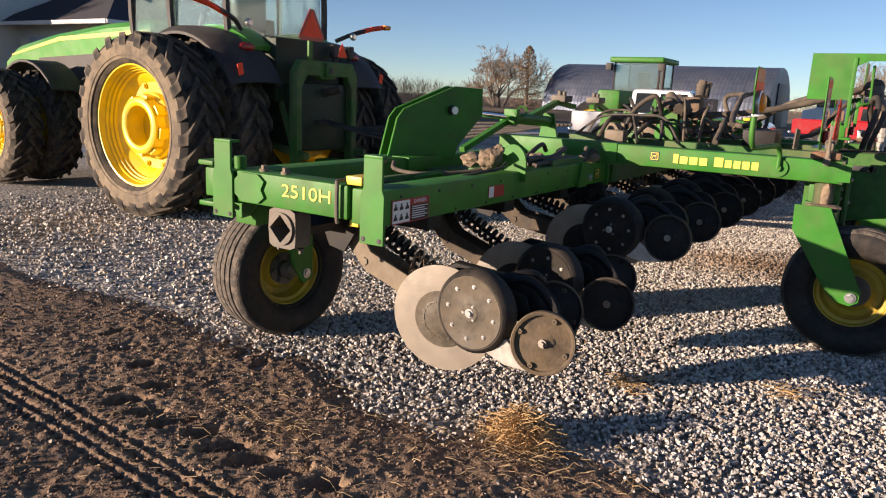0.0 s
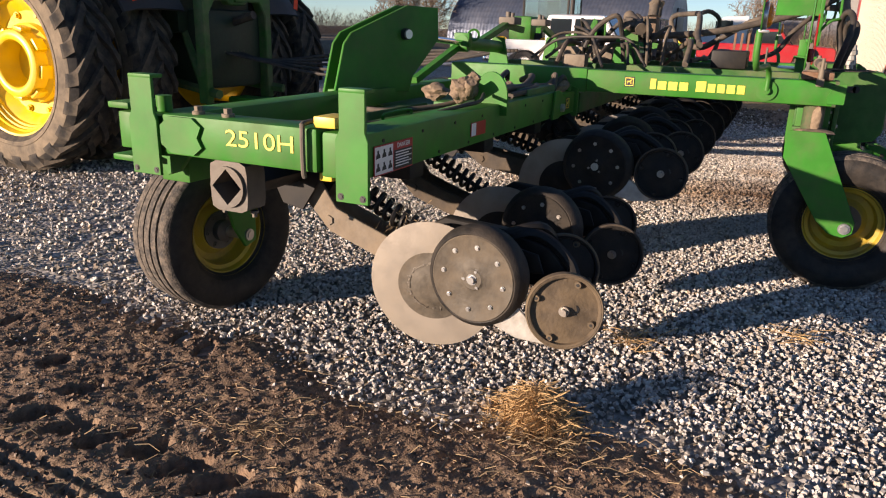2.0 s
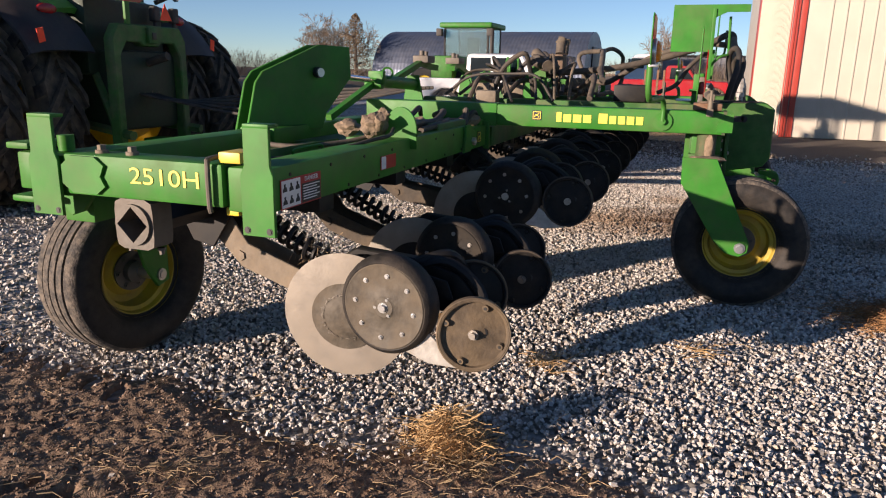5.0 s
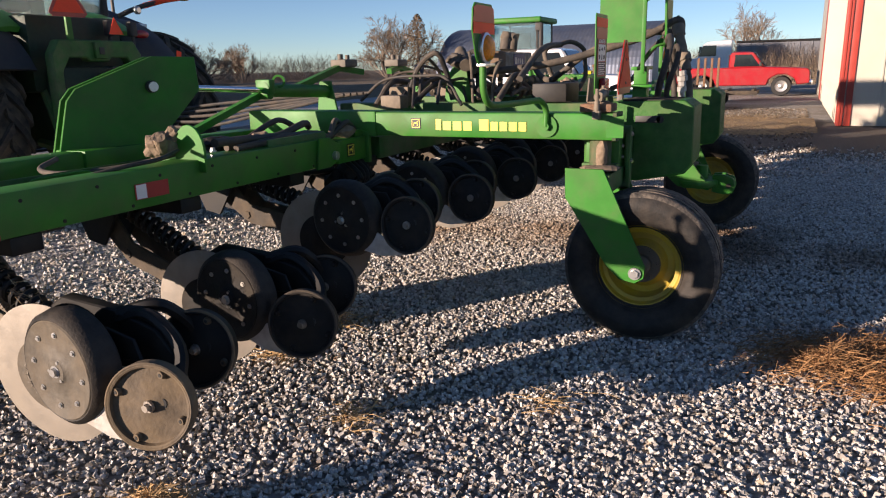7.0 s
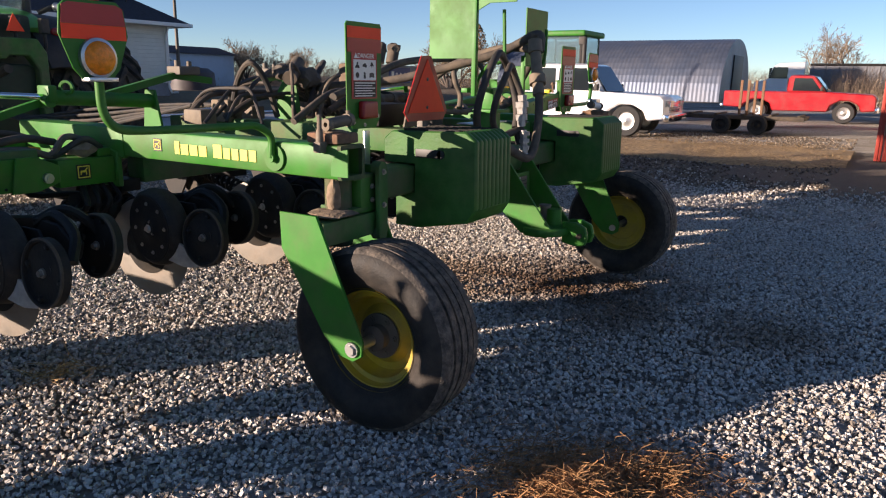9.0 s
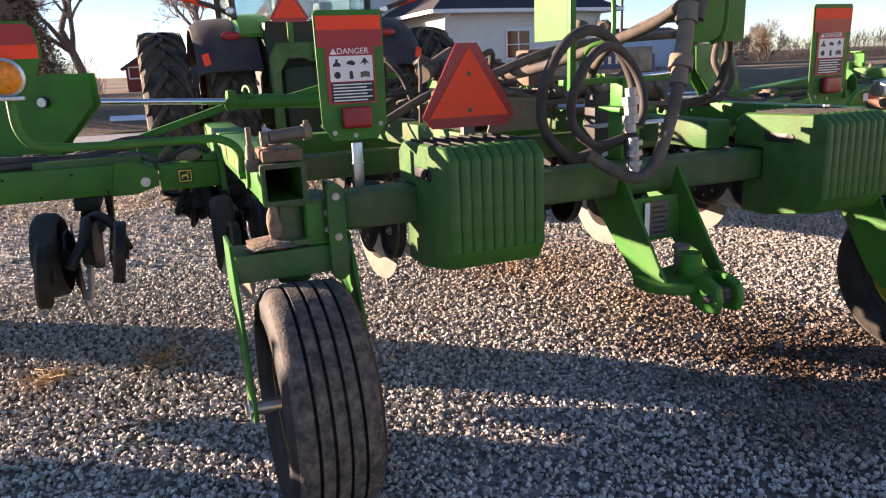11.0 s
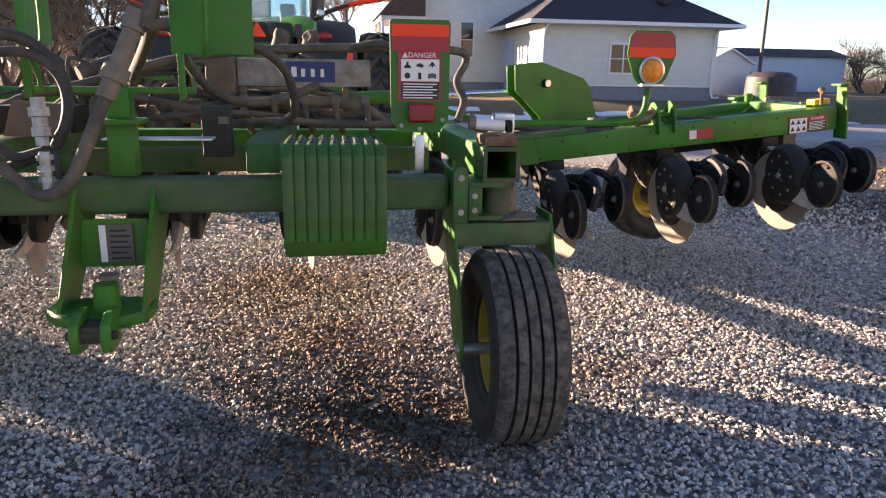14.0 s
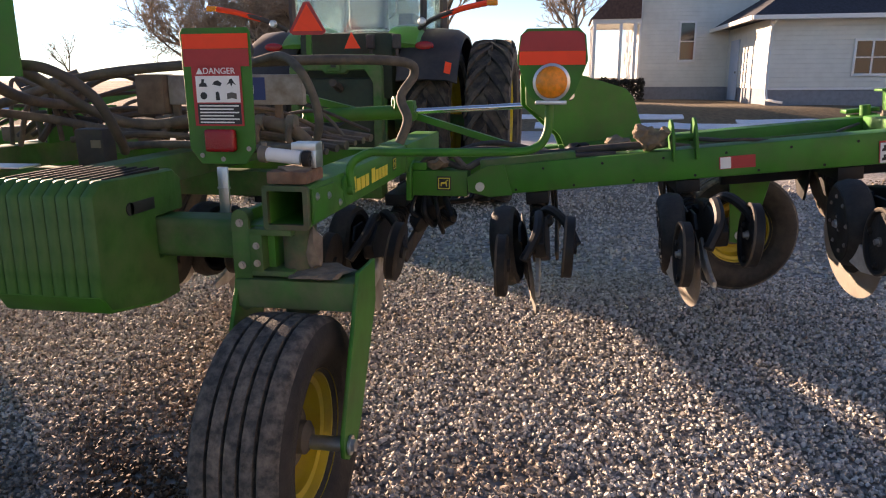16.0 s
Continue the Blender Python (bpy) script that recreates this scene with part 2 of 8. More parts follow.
def tube(bm, pts, r, seg=10, n=8, smooth=True):
    P = curve_pts(pts, n) if smooth else [Vector(p) for p in pts]
    t = bmesh.new()
    prev, nrm, rings = None, None, []
    for i, p in enumerate(P):
        d = (P[min(i + 1, len(P) - 1)] - P[max(i - 1, 0)]).normalized()
        if nrm is None:
            nrm = d.orthogonal().normalized()
        nrm = (nrm - d * nrm.dot(d)).normalized()
        bi = d.cross(nrm)
        rings.append([t.verts.new(p + r * (math.cos(2 * math.pi * k / seg) * nrm + math.sin(2 * math.pi * k / seg) * bi)) for k in range(seg)])
    for A, C in zip(rings, rings[1:]):
        for k in range(seg):
            t.faces.new((A[k], A[(k + 1) % seg], C[(k + 1) % seg], C[k]))
    t.faces.new(rings[0][::-1])
    t.faces.new(rings[-1])
    return join(bm, t)

def coil(bm, p0, p1, R, r, turns, seg=6):
    p0, p1 = Vector(p0), Vector(p1)
    d = p1 - p0
    u = d.orthogonal().normalized()
    v = d.normalized().cross(u)
    n = int(turns * 12)
    pts = [p0 + d * (k / n) + R * (math.cos(k * math.pi / 6) * u + math.sin(k * math.pi / 6) * v) for k in range(n + 1)]
    return tube(bm, pts, r, seg, smooth=False)

def letters(bm, text, m, size, depth=0.002):
    """Raised lettering with the built-in font, in the local x-y plane."""
    cu = bpy.data.curves.new("lettering", "FONT")
    cu.body, cu.size, cu.extrude = text, size, depth
    cu.align_x, cu.align_y = "CENTER", "CENTER"
    ob = bpy.data.objects.new("lettering", cu)
    me = bpy.data.meshes.new_from_object(ob)
    t = bmesh.new()
    t.from_mesh(me)
    bpy.data.objects.remove(ob)
    bpy.data.curves.remove(cu)
    bpy.data.meshes.remove(me)
    return join(bm, t, m)

def lump(bm, c, r, seed, squash=0.7, sub=3, rough=0.45):
    t = bmesh.new()
    bmesh.ops.create_icosphere(t, subdivisions=sub, radius=1)
    for v in t.verts:
        k = 1 + rough * noise.noise(v.co * 1.7 + Vector((seed * 7.3, seed, 0))) + rough * 0.4 * noise.noise(v.co * 4.1 + Vector((seed, 0, seed * 3.1)))
        v.co = Vector((v.co.x * k * r, v.co.y * k * r, v.co.z * k * r * squash)) + Vector(c)
    return join(bm, t)
# ==== end of tools ====

# ---- ground ----
def ground_material():
    """Grey gravel bed in the yard, tan stubble fields beyond."""
    m = bpy.data.materials.new("gravel_bed_and_fields")
    m.use_nodes = True
    n, l = m.node_tree.nodes, m.node_tree.links
    b = n["Principled BSDF"]
    b.inputs["Roughness"].default_value = 0.95
    g = n.new("ShaderNodeNewGeometry")
    ln = n.new("ShaderNodeVectorMath")
    ln.operation = "LENGTH"
    l.new(g.outputs["Position"], ln.inputs[0])
    v = n.new("ShaderNodeTexVoronoi")
    v.inputs["Scale"].default_value = 34
    l.new(g.outputs["Position"], v.inputs["Vector"])
    r = n.new("ShaderNodeValToRGB")
    r.color_ramp.elements[0].color, r.color_ramp.elements[1].color = (.15, .135, .115, 1), (.48, .45, .41, 1)
    sp = n.new("ShaderNodeSeparateColor")
    l.new(v.outputs["Color"], sp.inputs[0])
    l.new(sp.outputs[0], r.inputs[0])
    n1 = n.new("ShaderNodeTexNoise")
    n1.inputs["Scale"].default_value, n1.inputs["Detail"].default_value = .35, 8
    l.new(g.outputs["Position"], n1.inputs["Vector"])
    mr = n.new("ShaderNodeMapRange")
    mr.inputs[1].default_value, mr.inputs[2].default_value = .48, .66
    l.new(n1.outputs[0], mr.inputs[0])
    mx = n.new("ShaderNodeMix")
    mx.data_type = "RGBA"
    l.new(mr.outputs[0], mx.inputs[0])
    l.new(r.outputs[0], mx.inputs[6])
    mx.inputs[7].default_value = (.15, .12, .09, 1)
    sx = n.new("ShaderNodeSeparateXYZ")
    l.new(g.outputs["Position"], sx.inputs[0])
    ax = n.new("ShaderNodeMath")
    ax.operation = "MULTIPLY_ADD"
    l.new(n1.outputs[0], ax.inputs[0])
    ax.inputs[1].default_value = 3.0
    l.new(sx.outputs[0], ax.inputs[2])
    mb = n.new("ShaderNodeMapRange")
    mb.inputs[1].default_value, mb.inputs[2].default_value = 7.0, 8.6
    l.new(ax.outputs[0], mb.inputs[0])
    my = n.new("ShaderNodeMapRange")
    my.inputs[1].default_value, my.inputs[2].default_value = 9.0, 5.0
    l.new(sx.outputs[1], my.inputs[0])
    mm = n.new("ShaderNodeMath")
    mm.operation = "MULTIPLY"
    l.new(mb.outputs[0], mm.inputs[0])
    l.new(my.outputs[0], mm.inputs[1])
    mxb = n.new("ShaderNodeMix")
    mxb.data_type = "RGBA"
    m9 = n.new("ShaderNodeMapRange")
    m9.inputs[1].default_value, m9.inputs[2].default_value = 16.5, 14.8
    l.new(ax.outputs[0], m9.inputs[0])
    mk = n.new("ShaderNodeMath")
    mk.operation = "MULTIPLY"
    l.new(mm.outputs[0], mk.inputs[0])
    l.new(m9.outputs[0], mk.inputs[1])
    l.new(mk.outputs[0], mxb.inputs[0])
    l.new(mx.outputs[2], mxb.inputs[6])
    mxb.inputs[7].default_value = (.095, .075, .058, 1)
    f = n.new("ShaderNodeMapRange")
    f.inputs[1].default_value, f.inputs[2].default_value = 42, 60
    l.new(ln.outputs["Value"], f.inputs[0])
    n2 = n.new("ShaderNodeTexNoise")
    n2.inputs["Scale"].default_value, n2.inputs["Detail"].default_value = .05, 9
    l.new(g.outputs["Position"], n2.inputs["Vector"])
    r2 = n.new("ShaderNodeValToRGB")
    r2.color_ramp.elements[0].position, r2.color_ramp.elements[1].position = .35, .65
    r2.color_ramp.elements[0].color, r2.color_ramp.elements[1].color = (.14, .10, .065, 1), (.30, .22, .13, 1)
    l.new(n2.outputs[0], r2.inputs[0])
    m2 = n.new("ShaderNodeMix")
    m2.data_type = "RGBA"
    l.new(f.outputs[0], m2.inputs[0])
    l.new(mxb.outputs[2], m2.inputs[6])
    l.new(r2.outputs[0], m2.inputs[7])
    l.new(m2.outputs[2], b.inputs["Base Color"])
    bp = n.new("ShaderNodeBump")
    bp.inputs["Strength"].default_value, bp.inputs["Distance"].default_value = .9, .012
    bp.invert = True
    l.new(v.outputs["Distance"], bp.inputs["Height"])
    l.new(bp.outputs[0], b.inputs["Normal"])
    return m

bm = B()
xs = [-1500, -500, -120, -60, -30, -8.5, -8.2, -4.35, -4.2, 30, 60, 120, 500, 1500]
ys = [-1500, -500, -120, -60, -30, -2.0, -1.8, 8.4, 8.6, 30, 60, 120, 500, 1500]
# shallow bed under the bare soil
vs = [[bm.verts.new((x, y, -0.10 if -8.3 < x < -4.3 and -1.9 < y < 8.5 else -0.012)) for x in xs] for y in ys]
for j in range(len(xs) - 1):
    for i in range(len(xs) - 1):
        bm.faces.new((vs[j][i], vs[j][i + 1], vs[j + 1][i + 1], vs[j + 1][i]))
solo("ground", bm, ground_material(), "flat gravel farmyard reaching to bare tan fields", "ground", kind="structure", smooth=False)

# ---- the tillage implement ----
rig = thing("strip_till_applicator", "green folding strip-till applicator with yellow rims, parked on gravel", "farm implement", at=(0, 1.2, 0))

def on_left(x, y, z):
    """Lettering pose on a face that looks towards -x."""
    return Matrix(((0, 0, -1, x), (-1, 0, 0, y), (0, 1, 0, z), (0, 0, 0, 1)))

def on_right(x, y, z):
    return Matrix(((0, 0, 1, x), (1, 0, 0, y), (0, 1, 0, z), (0, 0, 0, 1)))

def on_rear(x, y, z):
    return Matrix(((1, 0, 0, x), (0, 0, -1, y), (0, 1, 0, z), (0, 0, 0, 1)))

def wordmark(parent, place, w, h):
    """A yellow maker's mark as plain bars, and a small dark square with a yellow shape."""
    widths = [.6, .9, .95, .9, -.4, 1.0, .75, .75, .8, .75]
    total = sum(abs(v) + .22 for v in widths)
    k, u = w / total, -w / 2
    for i, v in enumerate(widths):
        if v > 0:
            hh = h if i in (0, 5) else h * 0.8
            bm = B()
            box(bm, u, u + v * k, -h / 2, -h / 2 + hh, 0, 0.002, 0)
            bmesh.ops.transform(bm, matrix=place, verts=bm.verts)
            part("mark_bar", bm, DECAL_Y, parent, "yellow maker's mark bar", smooth=False)
        u += (abs(v) + .22) * k

def badge(parent, place, s):
    bm = B()
    box(bm, -s / 2, s / 2, -s / 2, s / 2, 0, 0.002, 0.0006)
    bmesh.ops.transform(bm, matrix=place, verts=bm.verts)
    b = part("badge", bm, DARK, parent, "dark square badge with a yellow shape", smooth=False)
    bm = B()
    f = s * 0.42
    for q in ([(-f, .8 * f), (f, .8 * f), (f, .95 * f), (-f, .95 * f)], [(-f, -.95 * f), (f, -.95 * f), (f, -.8 * f), (-f, -.8 * f)],
              [(-f, -.8 * f), (-.85 * f, -.8 * f), (-.85 * f, .8 * f), (-f, .8 * f)], [(.85 * f, -.8 * f), (f, -.8 * f), (f, .8 * f), (.85 * f, .8 * f)],
              [(-.6 * f, -.1 * f), (.5 * f, -.05 * f), (.4 * f, .25 * f), (-.5 * f, .2 * f)], [(-.6 * f, -.5 * f), (-.45 * f, -.5 * f), (-.3 * f, .1 * f), (-.5 * f, .1 * f)],
              [(.35 * f, -.55 * f), (.5 * f, -.5 * f), (.45 * f, .1 * f), (.25 * f, .1 * f)], [(.3 * f, .2 * f), (.7 * f, .55 * f), (.6 * f, .65 * f), (.2 * f, .3 * f)]):
        plate(bm, q, 0.0012, Matrix.Translation((0, 0, 0.0025)))
    bmesh.ops.transform(bm, matrix=place, verts=bm.verts)
    part("emblem", bm, DECAL_Y, b, "yellow emblem as plain shapes", smooth=False)

def warning(parent, place, w, h, red_h=0.22):
    """Red header, white pictogram panel and black text rows, all flat."""
    bm = B()
    box(bm, -w / 2, w / 2, -h / 2, h / 2, 0, 0.002, 0)
    bmesh.ops.transform(bm, matrix=place, verts=bm.verts)
    s = part("warning_sticker", bm, SIGNRED, parent, "red, white and black warning sticker", smooth=False)
    return s

PLAIN_BLACK = mat("black_control_box", (0.02, 0.018, 0.017), .6, grain=.2, stain=(.10, .075, .05), stain_amt=.5, stain_scale=7)
def square_tube(bm, x0, x1, y0, y1, z0, z1, w, c=.010):
    """Hollow tube along y with rounded corners, open at both ends."""
    def ring(d, k):
        a, b, e, f = x0 + d, x1 - d, z0 + d, z1 - d
        return [(a + k, e), (b - k, e), (b - k * .3, e + k * .3), (b, e + k), (b, f - k), (b - k * .3, f - k * .3), (b - k, f), (a + k, f), (a + k * .3, f - k * .3), (a, f - k), (a, e + k), (a + k * .3, e + k * .3)]
    t = bmesh.new()
    L = [[t.verts.new((u, y, v)) for u, v in ring(d, k)] for y, d, k in ((y0, 0, c), (y1, 0, c), (y1, w, c * .5), (y0, w, c * .5))]
    for A, C in zip(L, L[1:] + L[:1]):
        for i in range(12):
            t.faces.new((A[i], A[(i + 1) % 12], C[(i + 1) % 12], C[i]))
    bmesh.ops.recalc_face_normals(t, faces=t.faces)
    return join(bm, t)

# -- wings --
for sg in (-1, 1):
    side = on_left if sg < 0 else on_right
    X = lambda v: sg * v
    def xb(bm, a, b, *rest, **kw):
        return box(bm, min(X(a), X(b)), max(X(a), X(b)), *rest, **kw)
    bm = B()
    xb(bm, 2.035, 4.28, 1.57, 1.725, .93, 1.085, bev=.012)
    plate(bm, [(X(2.04), .925), (X(2.16), .925), (X(2.13), 1.09), (X(2.04), 1.09), (X(1.93), 1.04), (X(1.93), .96)], .014, at_y(1.561), bev=.002)
    rear = part("wing_rear_beam", bm, GREEN, rig, "green square tube")
    for i in range(14):
        bm = B()
        xx = 2.18 + i * .15
        cyl(bm, (X(xx), 1.567, .95 + .1 * (i % 2)), (X(xx), 1.571, .95 + .1 * (i % 2)), .007, seg=8)
        part("beam_hole", bm, BLACK, rear)
    bm = B()
    xb(bm, 1.6, 2.03, 2.42, 2.57, .93, 1.085, bev=.012)
    part("hinge_stub", bm, GREEN, rig, "green square tube stub")
    bm = B()
    xb(bm, 2.035, 4.28, 2.42, 2.57, .93, 1.085, bev=.012)
    part("wing_front_beam", bm, GREEN, rig, "green square tube")
    bm = B()
    xb(bm, 4.155, 4.30, 1.728, 2.418, .945, 1.095, bev=.012)
    end = part("wing_end_beam", bm, GREEN, rig, "green end beam with yellow model number")
    bm = B()
    plate(bm, [(2.26, .955), (2.37, .955), (2.42, .99), (2.42, 1.05), (2.37, 1.09), (2.26, 1.09), (2.22, 1.06), (2.24, 1.02), (2.22, .985)], .012, at_x(X(4.307)))
    part("gusset_plate", bm, GREEN, end)
    if sg < 0:
        bm = B()
        letters(bm, "2510H", side(X(4.3015), 1.965, 1.03) @ Matrix.Diagonal((1.14, .84, 1, 1)), .098, .0015)
        part("model_number", bm, DECAL_Y, end, "yellow model number 2510H", smooth=False)
    for yy in (1.72, 2.16, 2.30):
        bm = B()
        bolt(bm, (X(4.23), yy, 1.095), (0, 0, 1), .016, .03)
        part("beam_bolt", bm, DIRTSTEEL, end)
    bm = B()
    tube(bm, [(X(4.312), 1.77, .93), (X(4.318), 1.77, .96), (X(4.318), 1.77, 1.09), (X(4.30), 1.77, 1.112), (X(4.14), 1.77, 1.112)], .009, 8, 4)
    part("u_bolt", bm, GREYIRON, end, "grey steel u-bolt")
    bm = B()
    xb(bm, 4.17, 4.29, 1.66, 1.745, 1.098, 1.135, bev=.004)
    part("clip", bm, YELLOW, end, "yellow plastic clip")
    bm = B()
    xb(bm, 4.19, 4.27, 1.69, 1.74, .915, .943, bev=.004)
    part("clip", bm, YELLOW, end, "yellow plastic clip")
    # end posts
    for y0, y1, lab in ((1.515, 1.64, "rear"), (2.42, 2.56, "front")):
        bm = B()
        m = (y0 + y1) / 2
        pts = [(y0, .865), (y1, .865), (y1, 1.07), (y1 - .015, 1.10), (y1 - .015, 1.225), (y0 + .012, 1.225), (y0 + .012, 1.10), (y0, 1.07)]
        plate(bm, pts, .014, at_x(X(4.315)), bev=.002)
        xb(bm, 4.262, 4.322, y0 + .012, y1 - .015, 1.222, 1.236, bev=.004)
        post = part("end_post", bm, GREEN, rig, "green bolted steel end post")
        for yy, zz in ((y0 + .02, .885), (y1 - .02, .885)):
            bm = B()
            bolt(bm, (X(4.322), yy, zz), (sg, 0, 0), .008, .004)
            part("post_bolt", bm, DARK, post)
        if lab == "front":
            bm = B()
            xb(bm, 4.12, 4.31, 2.572, 2.68, 1.10, 1.125, bev=.008)
            xb(bm, 4.12, 4.31, 2.572, 2.68, .90, .925, bev=.008)
            xb(bm, 4.14, 4.30, 2.572, 2.64, .95, 1.09, bev=.01)
            cyl(bm, (X(4.2), 2.50, 1.09), (X(4.2), 2.50, 1.15), .03, seg=14)
            part("hinge_lug", bm, GREEN, rig)
        else:
            bm = B()
            cyl(bm, (X(4.2), 1.63, 1.10), (X(4.2), 1.63, 1.20), .012, seg=10)
            lump(bm, (X(4.2), 1.63, 1.20), .022, 3, 1.0, 2)
            part("pin", bm, RUST, rig, "rusty hinge pin")
    # stickers on the rear face of the rear beam and the outer end
    st = warning(rear, on_rear(X(4.06), 1.567, .99) if sg > 0 else on_rear(X(4.06), 1.567, .985), .28, .105)
    bm = B()
    box(bm, -.135, -.01, -.048, .048, .002, .0032, 0)
    bmesh.ops.transform(bm, matrix=on_rear(X(4.06), 1.567, .985), verts=bm.verts)
    part("pictogram_panel", bm, WHITE, st, "white pictogram panel", smooth=False)
    bm = B()
    box(bm, .0, .135, -.048, .022, .002, .0032, 0)
    bmesh.ops.transform(bm, matrix=on_rear(X(4.06), 1.567, .985), verts=bm.verts)
    part("text_panel", bm, DARK, st, smooth=False)
    for i in range(6):
        u, v = -.115 + .042 * (i % 3), .022 - .045 * (i // 3)
        bm = B()
        plate(bm, [(u - .014, v - .014), (u + .015, v - .012), (u + .010, v + .002), (u + .004, v + .004), (u + .005, v + .015), (u - .006, v + .014), (u - .005, v + .002), (u - .012, v - .002)], .0008, on_rear(X(4.06), 1.5632, .985))
        part("pictogram", bm, DARK, st, smooth=False)
    for i in range(6):
        bm = B()
        box(bm, .008, .127 - .02 * (i % 2), .012 - i * .01, .016 - i * .01, .0034, .0042, 0)
        bmesh.ops.transform(bm, matrix=on_rear(X(4.06), 1.567, .985), verts=bm.verts)
        part("text_bar", bm, WHITE, st, smooth=False)
    bm = B()
    letters(bm, "DANGER", on_rear(X(4.06) + .068, 1.5635, 1.022), .024, .0006)
    part("danger_word", bm, WHITE, st, smooth=False)
    s2 = warning(rear, on_rear(X(3.28), 1.567, 1.0), .17, .062)
    bm = B()
    box(bm, -.08, -.03, -.028, .028, .002, .003, 0)
    bmesh.ops.transform(bm, matrix=on_rear(X(3.28), 1.567, 1.0), verts=bm.verts)
    part("pictogram_panel", bm, WHITE, s2, smooth=False)
    bm = B()
    xb(bm, 1.625, 1.925, 1.575, 1.72, .925, 1.06, bev=.010)
    xb(bm, 1.625, 1.70, 1.60, 1.70, 1.06, 1.10, bev=.006)
    stub = part("hinge_stub", bm, GREEN, rig, "short green hinge beam with a dark badge")
    badge(stub, on_rear(X(1.80), 1.572, .995), .075)
    bm = B()
    cyl(bm, (X(1.995), 1.535, .985), (X(1.995), 1.75, .985), .024, seg=16)
    cyl(bm, (X(1.995), 1.53, .985), (X(1.995), 1.537, .985), .014, seg=6)
    part("hinge_pin", bm, ZINC, rig, "bright hinge pin")
    for off in (.03, -.03):
        bm = B()
        tube(bm, [(X(1.66), 1.66 + off, 1.10), (X(1.74), 1.66 + off, 1.15), (X(1.84), 1.65, 1.13 + off), (X(1.92), 1.64, 1.08), (X(2.02), 1.68 - off, 1.11), (X(2.3), 1.66 + off, 1.115), (X(2.7), 1.66 + off, 1.10)], .017, 8, 5)
        part("wing_hose", bm, HOSE_D if off > 0 else HOSE, rig, "dusty hose lying on the beam")
    bm = B()
    lump(bm, (X(1.75), 1.66, 1.10), .07, 17, .6, 2)
    part("muddy_hose_end", bm, MUD, rig, "hose end caked with mud")
    for i, xx in enumerate((2.52, 2.62, 2.78)):
        bm = B()
        bolt(bm, (X(xx), 1.70, 1.09), (0, 0, 1), .011, .02)
        part("deck_bolt", bm, ZINC, rig)
    # loose cables and caked lumps under the hinge
    for q, (dx, dy, zz, rad) in enumerate(((1.70, 1.66, .86, .075), (1.78, 1.72, .80, .06), (1.66, 1.60, .78, .05))):
        bm = B()
        lump(bm, (X(dx), dy, zz), rad, 90 + q, 1.1, 2, .7)
        part("caked_hose_fitting", bm, BLACK, rig, "dark hose fitting caked with dirt")
    for q in range(4):
        bm = B()
        x0 = 1.64 + .05 * q
        tube(bm, [(X(x0), 1.62, .93), (X(x0 - .02 + .03 * q), 1.56 - .03 * q, .84), (X(x0 + .05), 1.60, .80 - .04 * (q % 3)), (X(x0 + .09 - .05 * q), 1.72, .80 + .02 * q), (X(x0 + .11), 1.9, .86), (X(x0 + .06), 2.1, .95)], .012 + .004 * (q % 2), 8, 4)
        part("drooping_hose", bm, BLACK, rig)
    # deck inside the wing frame
    bm = B()
    xb(bm, 2.9, 3.95, 1.72, 2.2, 1.02, 1.03, bev=.003)
    plate(bm, [(X(3.0), 1.035), (X(3.9), 1.035), (X(3.85), 1.07), (X(3.05), 1.07)], .01, at_y(1.95))
    deck = part("deck_plate", bm, GREEN_D, rig, "pale dusty green deck plate")
    bm = B()
    tube(bm, [(X(3.55), 1.9, 1.03), (X(3.55), 1.9, 1.06), (X(3.4), 1.9, 1.065), (X(3.3), 1.9, 1.06), (X(3.3), 1.9, 1.03)], .007, 8, 4)
    part("grab_loop", bm, GREEN, deck)
    bm = B()
    xb(bm, 1.95, 2.75, 1.6, 2.38, 1.0, 1.012, bev=.003)
    xb(bm, 2.0, 2.5, 1.6, 1.72, 1.05, 1.12, bev=.01)
    part("hinge_deck", bm, GREEN_D, rig, "pale dusty green hinge plate")
    bm = B()
    xb(bm, 2.50, 2.86, 1.76, 2.0, 1.014, 1.06, bev=.01)
    part("hinge_block", bm, GREEN_D, rig)
    bm = B()
    xb(bm, 2.05, 2.42, 1.76, 1.96, 1.013, 1.11, bev=.012)
    part("dirt_covered_box", bm, MUD, rig, "box covered in brown dirt")
    # half-round guide on the rear beam
    bm = B()
    arc = [(1.62 + .085 * math.cos(a), 1.12 + .115 * math.sin(a)) for a in [math.pi * k / 14 for k in range(15)]]
    outline = [(1.535, 1.03)] + arc[::-1] + [(1.705, 1.03)]
    gx = (3.09, 2.98) if sg > 0 else (3.0,)
    for g in gx:
        plate(bm, outline, .014, at_x(X(g)), bev=.002)
    if sg > 0:
        cyl(bm, (X(2.97), 1.62, 1.14), (X(3.10), 1.62, 1.14), .016, seg=12)
    part("half_round_guide", bm, GREEN, rig, "half-round light green steel guide")
    # valve covered in dried mud
    bm = B()
    mv = 3.04 if sg < 0 else 2.88
    vy = .12 if sg < 0 else 0
    lump(bm, (X(mv), 1.63 + vy, 1.14), .068, 5, .85)
    lump(bm, (X(mv - .05), 1.60 + vy, 1.185), .042, 9, .9)
    cyl(bm, (X(mv + .02), 1.60 + vy, 1.13), (X(mv + .07), 1.56 + vy, 1.19), .026, seg=14)
    part("muddy_valve", bm, MUD, rig, "valve caked in dried mud")
    bm = B()
